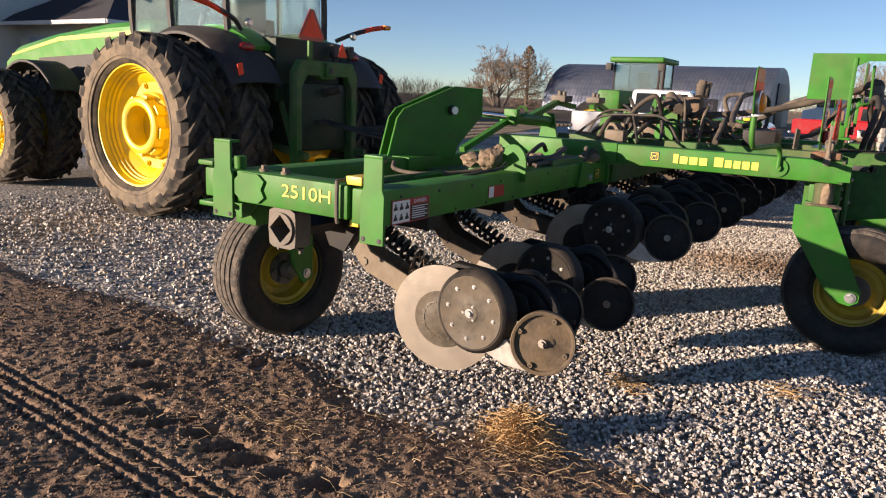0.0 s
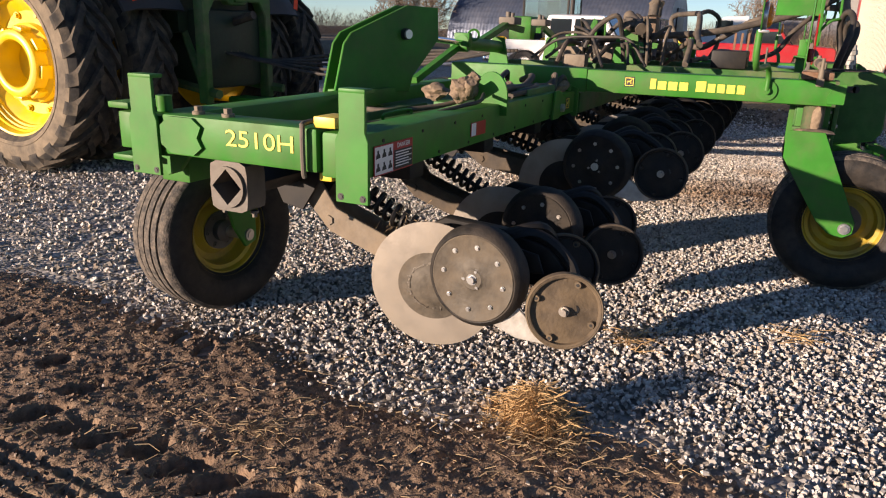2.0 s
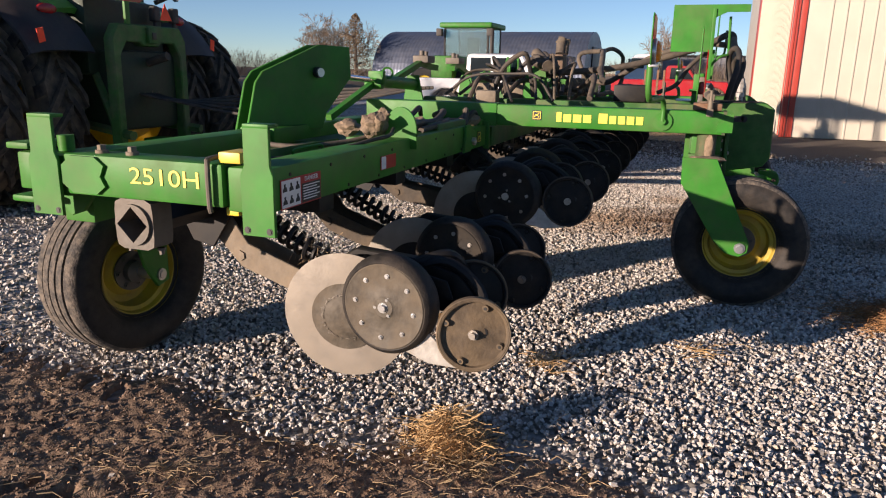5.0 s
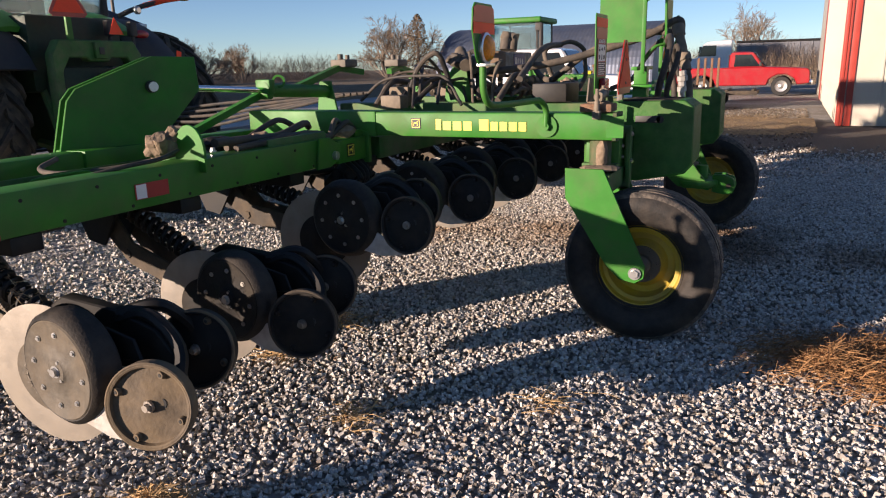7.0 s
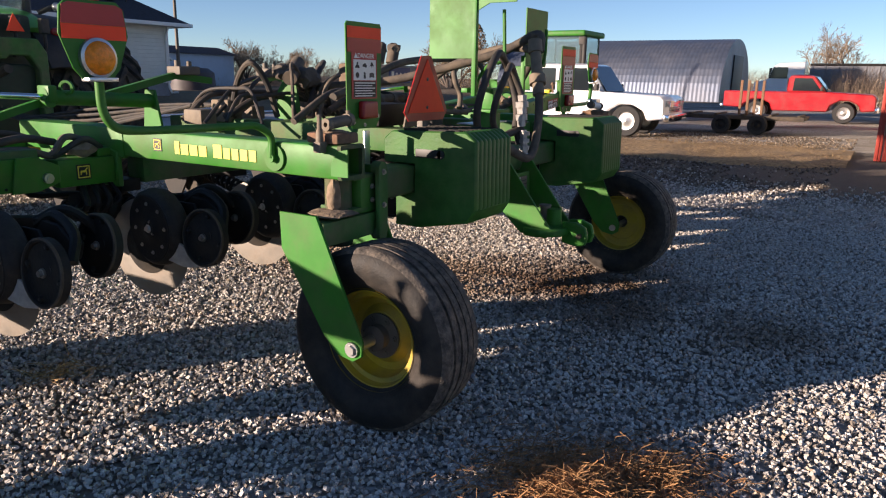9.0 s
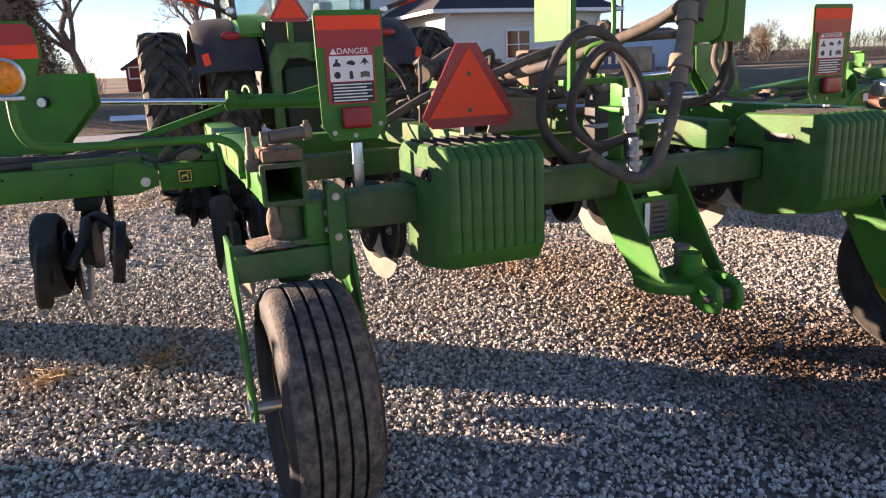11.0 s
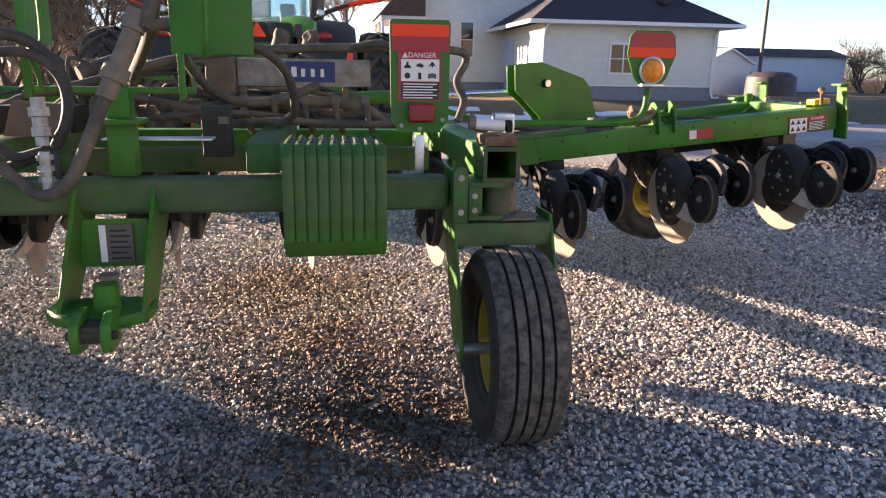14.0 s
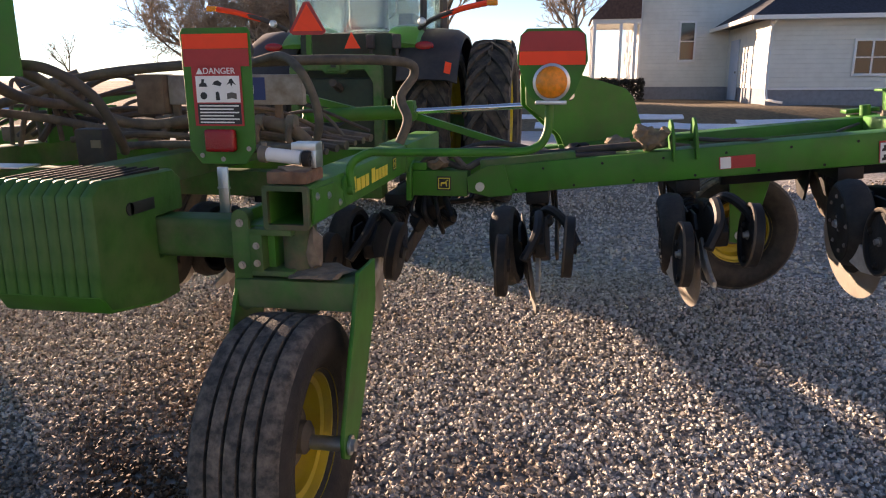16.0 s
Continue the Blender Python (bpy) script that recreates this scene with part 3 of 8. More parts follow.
    tube(bm, [(X(3.05), 1.64, 1.13), (X(3.2), 1.60, 1.11), (X(3.35), 1.63, 1.098), (X(3.6), 1.78, 1.05), (X(3.8), 1.95, 1.045), (X(3.95), 2.15, 1.05), (X(4.1), 2.32, 1.06)], .009)
    part("hose", bm, HOSE, rig)
    bm = B()
    tube(bm, [(X(2.95), 1.72, 1.11), (X(3.12), 1.85, 1.065), (X(3.32), 2.03, 1.05), (X(3.28), 2.24, 1.055), (X(3.08), 2.40, 1.07)], .012)
    part("hose", bm, HOSE_D, rig)
    for q in range(3):
        bm = B()
        lump(bm, (X(2.3 + .22 * q), 1.8 + .12 * q, 1.10), .07, 20 + q, .6)
        part("muddy_hose_end", bm, BLACK if q % 2 else MUD, rig, "hose end caked with mud")
    bm = B()
    tube(bm, [(X(1.75), 1.9, 1.12), (X(2.0), 1.75, 1.16), (X(2.3), 1.7, 1.12), (X(2.6), 1.68, 1.13), (X(2.85), 1.62, 1.14)], .02)
    tube(bm, [(X(1.75), 2.0, 1.12), (X(2.05), 1.9, 1.18), (X(2.4), 1.85, 1.10), (X(2.7), 1.7, 1.13)], .016)
    part("hose", bm, HOSE, rig)
    # pair of fold plates with the pin
    fold_u = Vector((sg * .93, .36, 0)).normalized()
    fold_n = Vector((-fold_u.y, fold_u.x, 0)) * sg
    for off in (-.05, .05):
        o = Vector((sg * 2.46, 2.43, 0)) + fold_n * off
        M = Matrix(((fold_u.x, 0, fold_n.x, o.x), (fold_u.y, 0, fold_n.y, o.y), (0, 1, 0, 0), (0, 0, 0, 1)))
        bm = B()
        plate(bm, [(-.04, 1.06), (-.07, 1.15), (-.27, 1.36), (-.26, 1.54), (-.02, 1.545), (.38, 1.39), (.43, 1.33), (.50, 1.06)], .016, M, bev=.003)
        part("fold_plate", bm, GREEN, rig, "dark green fold cylinder plate")
    bm = B()
    cyl(bm, Vector((X(2.46), 2.43, 1.387)) - fold_n * .085, Vector((X(2.46), 2.43, 1.387)) + fold_n * .085, .032, seg=16)
    part("pivot_pin", bm, DARK, rig)
    for sd in (-1, 1):
        ctr = Vector((X(2.46), 2.43, 1.387)) + fold_n * .086 * sd
        bm = B()
        cyl(bm, ctr, ctr + fold_n * .012 * sd, .026, seg=18)
        part("pin_ring", bm, ZINC, rig, "bright pin end")
    bm = B()
    xb(bm, 2.40, 2.92, 2.40, 2.62, 1.0, 1.09, bev=.01)
    part("fold_bracket", bm, GREEN, rig)
    bm = B()
    cyl(bm, (X(2.5), 2.44, 1.387), (X(1.44), 2.47, 1.33), .019, seg=16)
    part("cylinder_rod", bm, CHROME, rig, "chromed hydraulic rod")
    bm = B()
    cyl(bm, (X(1.44), 2.47, 1.33), (X(.70), 2.47, 1.295), .046, seg=20)
    cyl(bm, (X(1.46), 2.47, 1.331), (X(1.40), 2.47, 1.328), .056, seg=20)
    xb(bm, 1.40, 1.455, 2.41, 2.53, 1.30, 1.40, bev=.010)
    lathe(bm, [(.030, -.010), (.045, -.010), (.045, .010), (.030, .010)], Matrix.Translation((X(1.33), 2.43, 1.385)) @ Matrix.Rotation(.5, 4, "Z"), 18, closed=True)
    part("hydraulic_cylinder", bm, GREEN, rig, "green hydraulic fold cylinder")
    bm = B()
    tube(bm, [(X(2.12), 2.50, 1.10), (X(1.44), 2.50, 1.305)], .030, 4, smooth=False)
    cyl(bm, (X(1.44), 2.42, 1.305), (X(1.44), 2.55, 1.305), .036, seg=14)
    part("fold_link", bm, GREEN, rig, "light green fold link bar")
    # hinge between wing and centre frame
    bm = B()
    plate(bm, [(1.555, .90), (1.74, .90), (1.74, 1.08), (1.66, 1.11), (1.555, 1.08)], .03, at_x(X(1.61)), bev=.004)
    part("wing_hinge", bm, GREEN, rig)
    # side beam with the maker's mark
    bm = B()
    # open square tube: four walls
    square_tube(bm, min(X(1.46), X(1.61)), max(X(1.46), X(1.61)), .03 if sg > 0 else .075, 1.505, 1.06, 1.20, .012)
    sb = part("side_beam", bm, GREEN, rig, "green side beam with yellow maker's mark")
    bm = B()
    e0 = .026 if sg > 0 else .070
    square_tube(bm, min(X(1.457), X(1.6135)), max(X(1.457), X(1.6135)), e0, e0 + .02, 1.057, 1.203, .017)
    part("tube_end_rim", bm, SPINDLE, sb, "dirty rim of the open tube end")
    bm = B()
    xb(bm, 1.455, 1.615, 1.508, 2.47, 1.055, 1.205, bev=.010)
    part("front_side_beam", bm, GREEN, rig, "green square tube")
    wordmark(sb, side(X(1.6112), .825 , 1.132), .56, .062)
    badge(sb, side(X(1.6112), 1.235, 1.137), .062)
    bm = B()
    xb(bm, 1.464, 1.606, .05, .22, 1.2035, 1.248, bev=.012)
    part("cap_block", bm, RUST, sb, "rusty dirt-covered cap block")
    bm = B()
    lump(bm, (X(1.535), .125, 1.248), .06, 77, .22, 2)
    part("dirt_crust", bm, MUD, sb, "crust of dried dirt")
    if sg < 0:
        bm = B()
        cyl(bm, (X(1.635), .12, 1.20), (X(1.635), .12, 1.265), .018, .014, seg=12)
        cyl(bm, (X(1.635), .12, 1.26), (X(1.635), .12, 1.325), .010, seg=8)
        box(bm, X(1.655), X(1.608), .10, .14, 1.17, 1.215, .006)
        part("locking_pin", bm, DIRTSTEEL, sb, "dusty locking pin")
    bm = B()
    cyl(bm, (X(1.44), .135, 1.294), (X(1.565), .125, 1.284), .024, seg=18)
    damper = part("steering_damper", bm, WHITE if sg > 0 else GREYIRON, sb, "pale damper cylinder" if sg > 0 else "dusty grey damper cylinder")
    bm = B()
    lathe(bm, [(.010, -.012), (.026, -.012), (.026, .012), (.010, .012)], Matrix.Translation((X(1.583), .122, 1.282)), 18, closed=True)
    part("damper_end", bm, DARKSHADECAST if sg > 0 else DIRTSTEEL, sb, "dark damper eye")
    bm = B()
    cyl(bm, (X(1.415), .137, 1.296), (X(1.442), .135, 1.294), .029, seg=14)
    cyl(bm, (X(1.428), .137, 1.296), (X(1.428), .137, 1.335), .010, seg=10)
    part("damper_end", bm, DIRTSTEEL, sb, "dusty damper end")
    if sg > 0:
        bm = B()
        box(bm, 1.525, 1.612, .13, .20, 1.305, 1.335, .005)
        box(bm, 1.585, 1.612, .13, .20, 1.25, 1.31, .004)
        part("damper_bracket", bm, ZINC, sb, "bright damper bracket")
    # sloping gusset between beam end and wing side
    bm = B()
    gy = (.06, .30, .42) if sg > 0 else (.03, .09, .12)
    plate(bm, [(gy[0], 1.075), (gy[0], 1.19), (gy[1], 1.18), (gy[2], 1.12), (gy[2], 1.075)], .008, at_x(X(1.616)), bev=.001)
    gus = part("beam_gusset", bm, GREEN, sb)
    for yy, zz in ((.10, 1.16), (.22, 1.145), (.34, 1.10)) if sg > 0 else ():
        bm = B()
        bolt(bm, (X(1.62), yy, zz), (sg, 0, 0), .009, .008)
        part("gusset_bolt", bm, ZINC, gus)
    bm = B()
    cyl(bm, (X(1.611), .44, 1.13), (X(1.622), .44, 1.13), .058, seg=24)
    cyl(bm, (X(1.62), .44, 1.13), (X(1.645), .44, 1.13), .02, seg=12)
    part("lamp_bracket", bm, GREEN, sb)
    # spindle and caster wheel
    bm = B()
    cyl(bm, (X(1.545), .12, .87), (X(1.545), .12, 1.06), .058, seg=24)
    cyl(bm, (X(1.545), .12, .75), (X(1.545), .12, .79), .060, .064, seg=24)
    cyl(bm, (X(1.545), .12, .883), (X(1.545), .12, .90), .072, seg=24)
    part("caster_spindle", bm, SPINDLE, rig, "green spindle caked with greasy dirt")
    bm = B()
    lump(bm, (X(1.60), .10, .97), .032, 4, 2.4, 2)
    part("dried_dirt", bm, MUD, rig, "dried dirt on the spindle")
    bm = B()
    xb(bm, 1.40, 1.55, .03, .22, 1.035, 1.056, bev=.004)
    xb(bm, 1.40, 1.55, .03, .22, .895, .915, bev=.004)
    xb(bm, 1.40, 1.445, .03, .22, .91, 1.04, bev=.004)
    part("spindle_clamp", bm, GREEN_D, rig, "open dusty green spindle bracket")
    for zz in (.94, 1.0):
        bm = B()
        bolt(bm, (X(1.425), .03, zz), (0, -1, 0), .008, .011)
        part("clamp_bolt", bm, STEEL, rig)
    bm = B()
    lump(bm, (X(1.62), .10, .90), .10, 73, .16, 2)
    part("dried_dirt", bm, MUD, rig, "dried dirt on the crossbar")
    bm = B()
    xb(bm, 1.34, 1.76, .02, .2, .785, .885, bev=.008)
    part("fork_crossbar", bm, GREEN_D, rig, "dusty green fork crossbar")
    for xo in (1.345, 1.765):
        bm = B()
        plate(bm, [(.25, .915), (.245, .76), (.02, .41), (-.05, .345), (-.13, .33), (-.175, .36), (-.18, .42), (.05, .915)], .014, at_x(X(xo)), bev=.002)
        part("fork_plate", bm, GREEN, rig, "green steel fork plate")
    bm = B()
    cyl(bm, (X(1.33), -.13, .385), (X(1.78), -.13, .385), .024, seg=16)
    bolt(bm, (X(1.775), -.13, .385), (sg, 0, 0), .022, .02)
    part("wheel_axle", bm, ZINC, rig)

for ob in rig.children:
    if ob.name.startswith(("caster_spindle", "dried_dirt", "spindle_clamp", "clamp_bolt", "fork_", "wheel_axle")) and max(v.co.x for v in ob.data.vertices) < 0:
        ob.location = (.03, .05, .012)
    if ob.name.startswith("side_beam"):
        for piece in ob.children:
            if piece.name.startswith(("cap_block", "dirt_crust", "steering_damper", "damper_end", "locking_pin")) and max(v.co.x for v in piece.data.vertices) < 0:
                piece.location = (.008, .05, 0)

CLAMP_Y, CLAMP_Z = 2.115, .855
# -- implement tyres --
def rib_tyre(c, axis, parent, R=.405, W=.30, rim=.215, label="ribbed implement wheel with a yellow rim"):
    """A ribbed front-type tyre on a dished yellow rim; axis points to the visible face."""
    m = Matrix.Translation(c) @ Vector(axis).to_track_quat("X", "Z").to_matrix().to_4x4()
    h = W / 2
    tread = [(R - .026, -h * .90), (R - .016, -h * .86)]
    g = 5
    for i in range(g):
        a0 = -h * .8 + i * (1.6 * h / g)
        a1 = a0 + 1.6 * h / g
        cr = .012 * (1 - ((a0 + a1) / 2 / h) ** 2)
        tread += [(R - .012 + cr, a0 + .006), (R - .012 + cr, a1 - .006)]
        if i < g - 1:
            tread += [(R - .032, a1 - .005), (R - .032, a1 + .005)]
    tread += [(R - .016, h * .86), (R - .026, h * .90), (R - .05, 0)]
    prof = [(rim, -h * .62), (rim + .03, -h * .8), (rim + .035, -h * .84), (rim + .05, -h * .87), (R - .10, -h * 1.02), (R - .05, -h), (R - .024, -h * .89), (R - .04, 0), (R - .024, h * .89), (R - .05, h), (R - .10, h * 1.02), (rim + .05, h * .87), (rim + .035, h * .84), (rim + .03, h * .8), (rim, h * .62), (rim - .01, 0)]
    bm = B()
    lathe(bm, prof, m, 64, closed=True)
    w = part("wheel", bm, RUBBER, parent, label)
    bm = B()
    lathe(bm, tread, m, 64, closed=True)
    part("tread", bm, TREAD, w, "dusty ribbed tread")
    bm = B()
    lathe(bm, [(rim + .012, h * .72), (rim + .014, h * .62), (rim - .006, h * .60), (rim - .014, h * .42), (rim - .034, h * .38), (rim - .038, h * .02), (rim - .05, -h * .10), (rim - .075, -h * .12), (.125, -h * .02), (.105, .02), (.055, .024), (.05, .024)], m, 44)
    lathe(bm, [(rim + .012, -h * .70), (rim + .012, -h * .60), (rim - .008, -h * .56), (rim - .02, -h * .1), (rim - .03, -.012), (.05, -.012)], m, 40)
    part("rim", bm, RIM_Y, w, "dusty yellow painted steel rim")
    bm = B()
    lathe(bm, [(.055, .028), (.055, .075), (.035, .09), (0, .092)], m, 20)
    lathe(bm, [(.10, .026), (.10, .036), (.055, .037)], m, 24)
    for k in range(6):
        a = k * math.pi / 3
        p = m @ Vector((.036, .078 * math.cos(a), .078 * math.sin(a)))
        bolt(bm, p, axis, .011, .014)
    part("hub", bm, GREYIRON, w, "grey steel hub with wheel nuts")
    return w

for sg in (-1, 1):
    rib_tyre((sg * 1.555 if sg > 0 else -1.525, -.13 if sg > 0 else -.08, .40), (sg, .0, 0), rig)
    ax = Vector((sg * .16, -.987, 0))
    c = Vector((sg * 3.54, 2.90, .40))
    rib_tyre(c, ax, rig, label="ribbed wing wheel turned sideways, yellow rim")
    # its arm and the grey clamp with the square hole
    bm = B()
    plate(bm, [(2.36, .95), (2.55, .95), (2.56, .90), (2.50, .84), (2.44, .86)], .02, at_x(sg * 4.2), bev=.003)
    box(bm, min(sg * 3.6, sg * 4.15), max(sg * 3.6, sg * 4.15), 2.45, 2.6, .80, .93, .01)
    part("wing_wheel_mount", bm, GREEN, rig)
    bm = B()
    plate(bm, [(sg * 3.48, .86), (sg * 3.76, .86), (sg * 3.64, .46), (sg * 3.56, .34), (sg * 3.48, .36)], .02, at_y(2.70), bev=.003)
    box(bm, min(sg * 3.50, sg * 3.74), max(sg * 3.50, sg * 3.74), 2.5, 2.71, .80, .87, .008)
    part("wing_wheel_leg", bm, GREEN, rig, "dark green wheel leg")
    bm = B()
    cyl(bm, (c.x, 2.68, .40), (c.x, 2.9, .40), .03, seg=14)
    bolt(bm, (c.x, 2.69, .40), (0, -1, 0), .02, .016)
    part("wing_wheel_axle", bm, ZINC, rig)
    bm = B()
    out = [(1.90, .66), (2.0, .645), (2.14, .66), (2.20, .68), (2.19, .94), (1.90, .94)]
    cy, cz, n = CLAMP_Y, CLAMP_Z, 24
    ring = [(cy + .075 * math.cos(2 * math.pi * k / n), cz + .075 * math.sin(2 * math.pi * k / n)) for k in range(n)]
    sq = [(cy + .066 * (1 - abs((k % 6) / 6)) * math.cos(math.pi / 2 * (k // 6)) + .066 * ((k % 6) / 6) * math.cos(math.pi / 2 * (k // 6 + 1)),
           cz + .066 * (1 - abs((k % 6) / 6)) * math.sin(math.pi / 2 * (k // 6)) + .066 * ((k % 6) / 6) * math.sin(math.pi / 2 * (k // 6 + 1))) for k in range(n)]
    def rim_pt(a):
        u, v = math.cos(a), math.sin(a)
        k = min(.084 / max(abs(u), 1e-6), .092 / max(abs(v), 1e-6), .112)
        return (cy + k * u, cz + k * v)
    sqo = [rim_pt(2 * math.pi * k / n) for k in range(n)]
    t = bmesh.new()
    x0, x1 = sg * 4.30, sg * 4.20
    L = [[t.verts.new((xx, u, v)) for u, v in q] for xx, q in ((x1, sqo), (x0, sqo), (x0, ring), (x0 + sg * .012, ring), (x0 + sg * .012, sq), (x1, sq))]
    for A, C in zip(L, L[1:] + L[:1]):
        for k in range(n):
            t.faces.new((A[k], A[(k + 1) % n], C[(k + 1) % n], C[k]))
    bmesh.ops.recalc_face_normals(t, faces=t.faces)
    bm = B()
    join(bm, t)
    for yy in (cy - .07, cy + .07):
        bolt(bm, (sg * 4.25, yy, cz - .09), (0, 0, -1), .010, .025)
    box(bm, min(sg * 4.22, sg * 4.29), max(sg * 4.22, sg * 4.29), cy - .06, cy + .06, cz + .08, .945, .006)
    part("square_clamp", bm, GREYIRON, rig, "grey cast clamp with a square hole")
    bm = B()
    box(bm, min(sg * 4.22, sg * 3.3), max(sg * 4.22, sg * 3.3), cy - .04, cy + .04, cz - .04, cz + .04, .008, m=Matrix.Translation((0, cy, cz)) @ Matrix.Rotation(math.pi / 4, 4, "X") @ Matrix.Translation((0, -cy, -cz)))
    part("clamp_bar", bm, BLACK, rig)

# -- row units --
STRAW_C = mat("grey_straw", (0.30, 0.21, 0.12), 0.85, grain=0.3, scale=60)
CLOSER = mat("brown_dusty_iron", (0.105, 0.078, 0.050), 0.75, 0.1, grain=0.3, scale=22, stain=(0.19, 0.135, 0.075), stain_amt=0.6, stain_scale=7, bump=0.15)
KNIFE = mat("polished_knife", (0.55, 0.53, 0.48), 0.4, 0.3, grain=0.2, scale=20, stain=(0.25, 0.19, 0.13), stain_amt=0.5, stain_scale=12, bump=0.1)
DISCSTEEL = mat("dull_disc_steel", (0.29, 0.265, 0.23), 0.42, 0.3, grain=0.15, scale=14, stain=(0.16, 0.115, 0.075), stain_amt=0.6, stain_scale=7, bump=0.06)
PIV = Vector((0, 2.17, .97))

def unit_meshes(lift, dusty):
    """The pieces of one row unit about x = 0, its arm swung up by lift degrees."""
    R = Matrix.Translation(PIV) @ Matrix.Rotation(radians(-lift), 4, "X") @ Matrix.Translation(-PIV)
    out = []
    def add(name, bm, material, label="", swing=True):
        if swing:
            bmesh.ops.transform(bm, matrix=R, verts=bm.verts)
        bmesh.ops.translate(bm, vec=(0, -1.2, 0), verts=bm.verts)
        out.append((name, mesh(name, bm, material, True), label))
    bm = B()
    box(bm, -.06, .06, 1.6, 2.4, .86, .925, .008)
    for xo in (-.065, .065):
        plate(bm, [(1.95, .93), (2.3, .93), (2.28, .86), (2.2, .70), (2.1, .68), (2.02, .80)], .014, at_x(xo), bev=.002)
    add("row_unit", bm, BLACK, "row unit with coulter, gauge wheel and closing wheel", False)
    bm = B()
    for xo in (-.03, .085):
        plate(bm, [(2.24, .96), (2.12, .98), (2.05, .80), (1.98, .68), (1.58, .50), (1.52, .44), (1.60, .40), (2.02, .58), (2.12, .70), (2.22, .85)], .016, at_x(xo), bev=.003)
        bolt(bm, (xo * 1.1, 2.02, .63), (math.copysign(1, xo), 0, 0), .022, .012)
    cyl(bm, (-.1, 2.17, .93), (.1, 2.17, .93), .03, seg=14)
    add("arm", bm, DIRTSTEEL if dusty else ARMSTEEL, "dusty bare steel arm" if dusty else "steel arm with shade put into its dark colour")
    bm = B()
    coil(bm, (.0, 1.99, .83), (.0, 1.60, .585), .040, .0105, 11)
    cyl(bm, (.0, 2.02, .85), (.0, 1.58, .57), .012, seg=8)
    add("spring", bm, BLACK, "black coil spring")
    tilt = Matrix.Translation((-.06, 1.54, .395)) @ Matrix.Rotation(radians(7), 4, "Z") @ Matrix.Rotation(radians(-4), 4, "Y")
    bm = B()
    lathe(bm, [(0, -.012), (.06, -.012), (.12, -.010), (.16, -.012), (.262, -.0015), (.262, .0015), (.16, .004), (0, .004)], tilt, 56)
    add("coulter_disc", bm, SILVER if dusty else DISCSTEEL, "worn polished coulter disc")
    bm = B()
    lathe(bm, [(.138, -.013), (.140, -.015), (.085, -.019), (.075, -.026), (.045, -.03), (0, -.03)], tilt, 40)
    for k in range(6):
        p = tilt @ Vector((-.018, .055 * math.cos(k * math.pi / 3), .055 * math.sin(k * math.pi / 3)))
        bolt(bm, p, tilt.to_3x3() @ Vector((-1, 0, 0)), .008, .008)
    add("disc_hub", bm, CAST if dusty else DARKSHADECAST, "dusty disc hub")
    if dusty:
        bm = B()
        rg = random.Random(4)
        n = 60
        rin = [tilt @ Vector((-.0215, q * math.cos(k * 2 * math.pi / n), q * math.sin(k * 2 * math.pi / n))) for k in range(n) for q in [.088 + .004 * rg.random()]]
        rout = [tilt @ Vector((-.0205, q * math.cos(k * 2 * math.pi / n), q * math.sin(k * 2 * math.pi / n))) for k in range(n) for q in [.094 + .013 * rg.random() ** 2]]
        vi, vo = [bm.verts.new(v) for v in rin], [bm.verts.new(v) for v in rout]
        for k in range(n):
            if rg.random() < .86:
                bm.faces.new((vi[k], vo[k], vo[(k + 1) % n], vi[(k + 1) % n]))
        bmesh.ops.solidify(bm, geom=bm.faces[:], thickness=.002)
        add("worn_ring", bm, SILVER, "pale worn ring round the hub")
        bm = B()
        for k in range(70):
            a, q = rg.uniform(0, 6.283), abs(rg.gauss(0, .5))
            p = Vector((rg.uniform(-.02, .08), 1.70 + .09 * q * math.cos(a), .64 + .05 * q * math.sin(a)))
            d = Vector((rg.gauss(0, 1), rg.gauss(0, 1), rg.gauss(0, .7))).normalized() * rg.uniform(.04, .10)
            tube(bm, [p, p + d * .5 + Vector((0, 0, rg.uniform(-.012, .012))), p + d], .0014, 3, smooth=False)
        add("caught_straw", bm, STRAW_C, "straw stalks caught on the spring")
    # body behind the disc
    bm = B()
    plate(bm, [(1.62, .60), (1.50, .66), (1.25, .62), (1.08, .56), (1.0, .46), (1.05, .40), (1.3, .42), (1.5, .40)], .05, at_x(.03), bev=.006)
    plate(bm, [(1.40, .55), (1.22, .585), (1.10, .55), (1.08, .48), (1.36, .48)], .012, at_x(-.06), bev=.002)
    lump(bm, (.03, 1.45, .60), .055, 8, .7, 2)
    add("shank_body", bm, BLACK, "black shank and gauge wheel arm")
    # gauge wheel
    gm = Matrix.Translation((-.14, 1.305, .48)) @ Matrix.Rotation(radians(-4), 4, "Z") @ Matrix.Scale(.95, 4)
    bm = B()
    lathe(bm, [(.155, -.045), (.178, -.055), (.196, -.04), (.205, 0), (.196, .045), (.178, .06), (.155, .05), (.15, 0)], gm, 44, closed=True)
    add("gauge_tyre", bm, RUBBER, "narrow black rubber gauge tyre")
    bm = B()
    lathe(bm, [(.176, -.052), (.170, -.058), (.150, -.052), (.10, -.05), (.05, -.052), (.04, -.06), (0, -.06)], gm, 44)
    add("gauge_rim", bm, CAST if dusty else DARKSHADECAST, "dusty gauge wheel disc with bolts")
    for k in range(8):
        bm = B()
        bolt(bm, gm @ Vector((-.052, .128 * math.cos(k * math.pi / 4 + .2), .128 * math.sin(k * math.pi / 4 + .2))), (-1, 0, 0), .0065, .007)
        add("rim_bolt", bm, ZINC if dusty else STEEL)
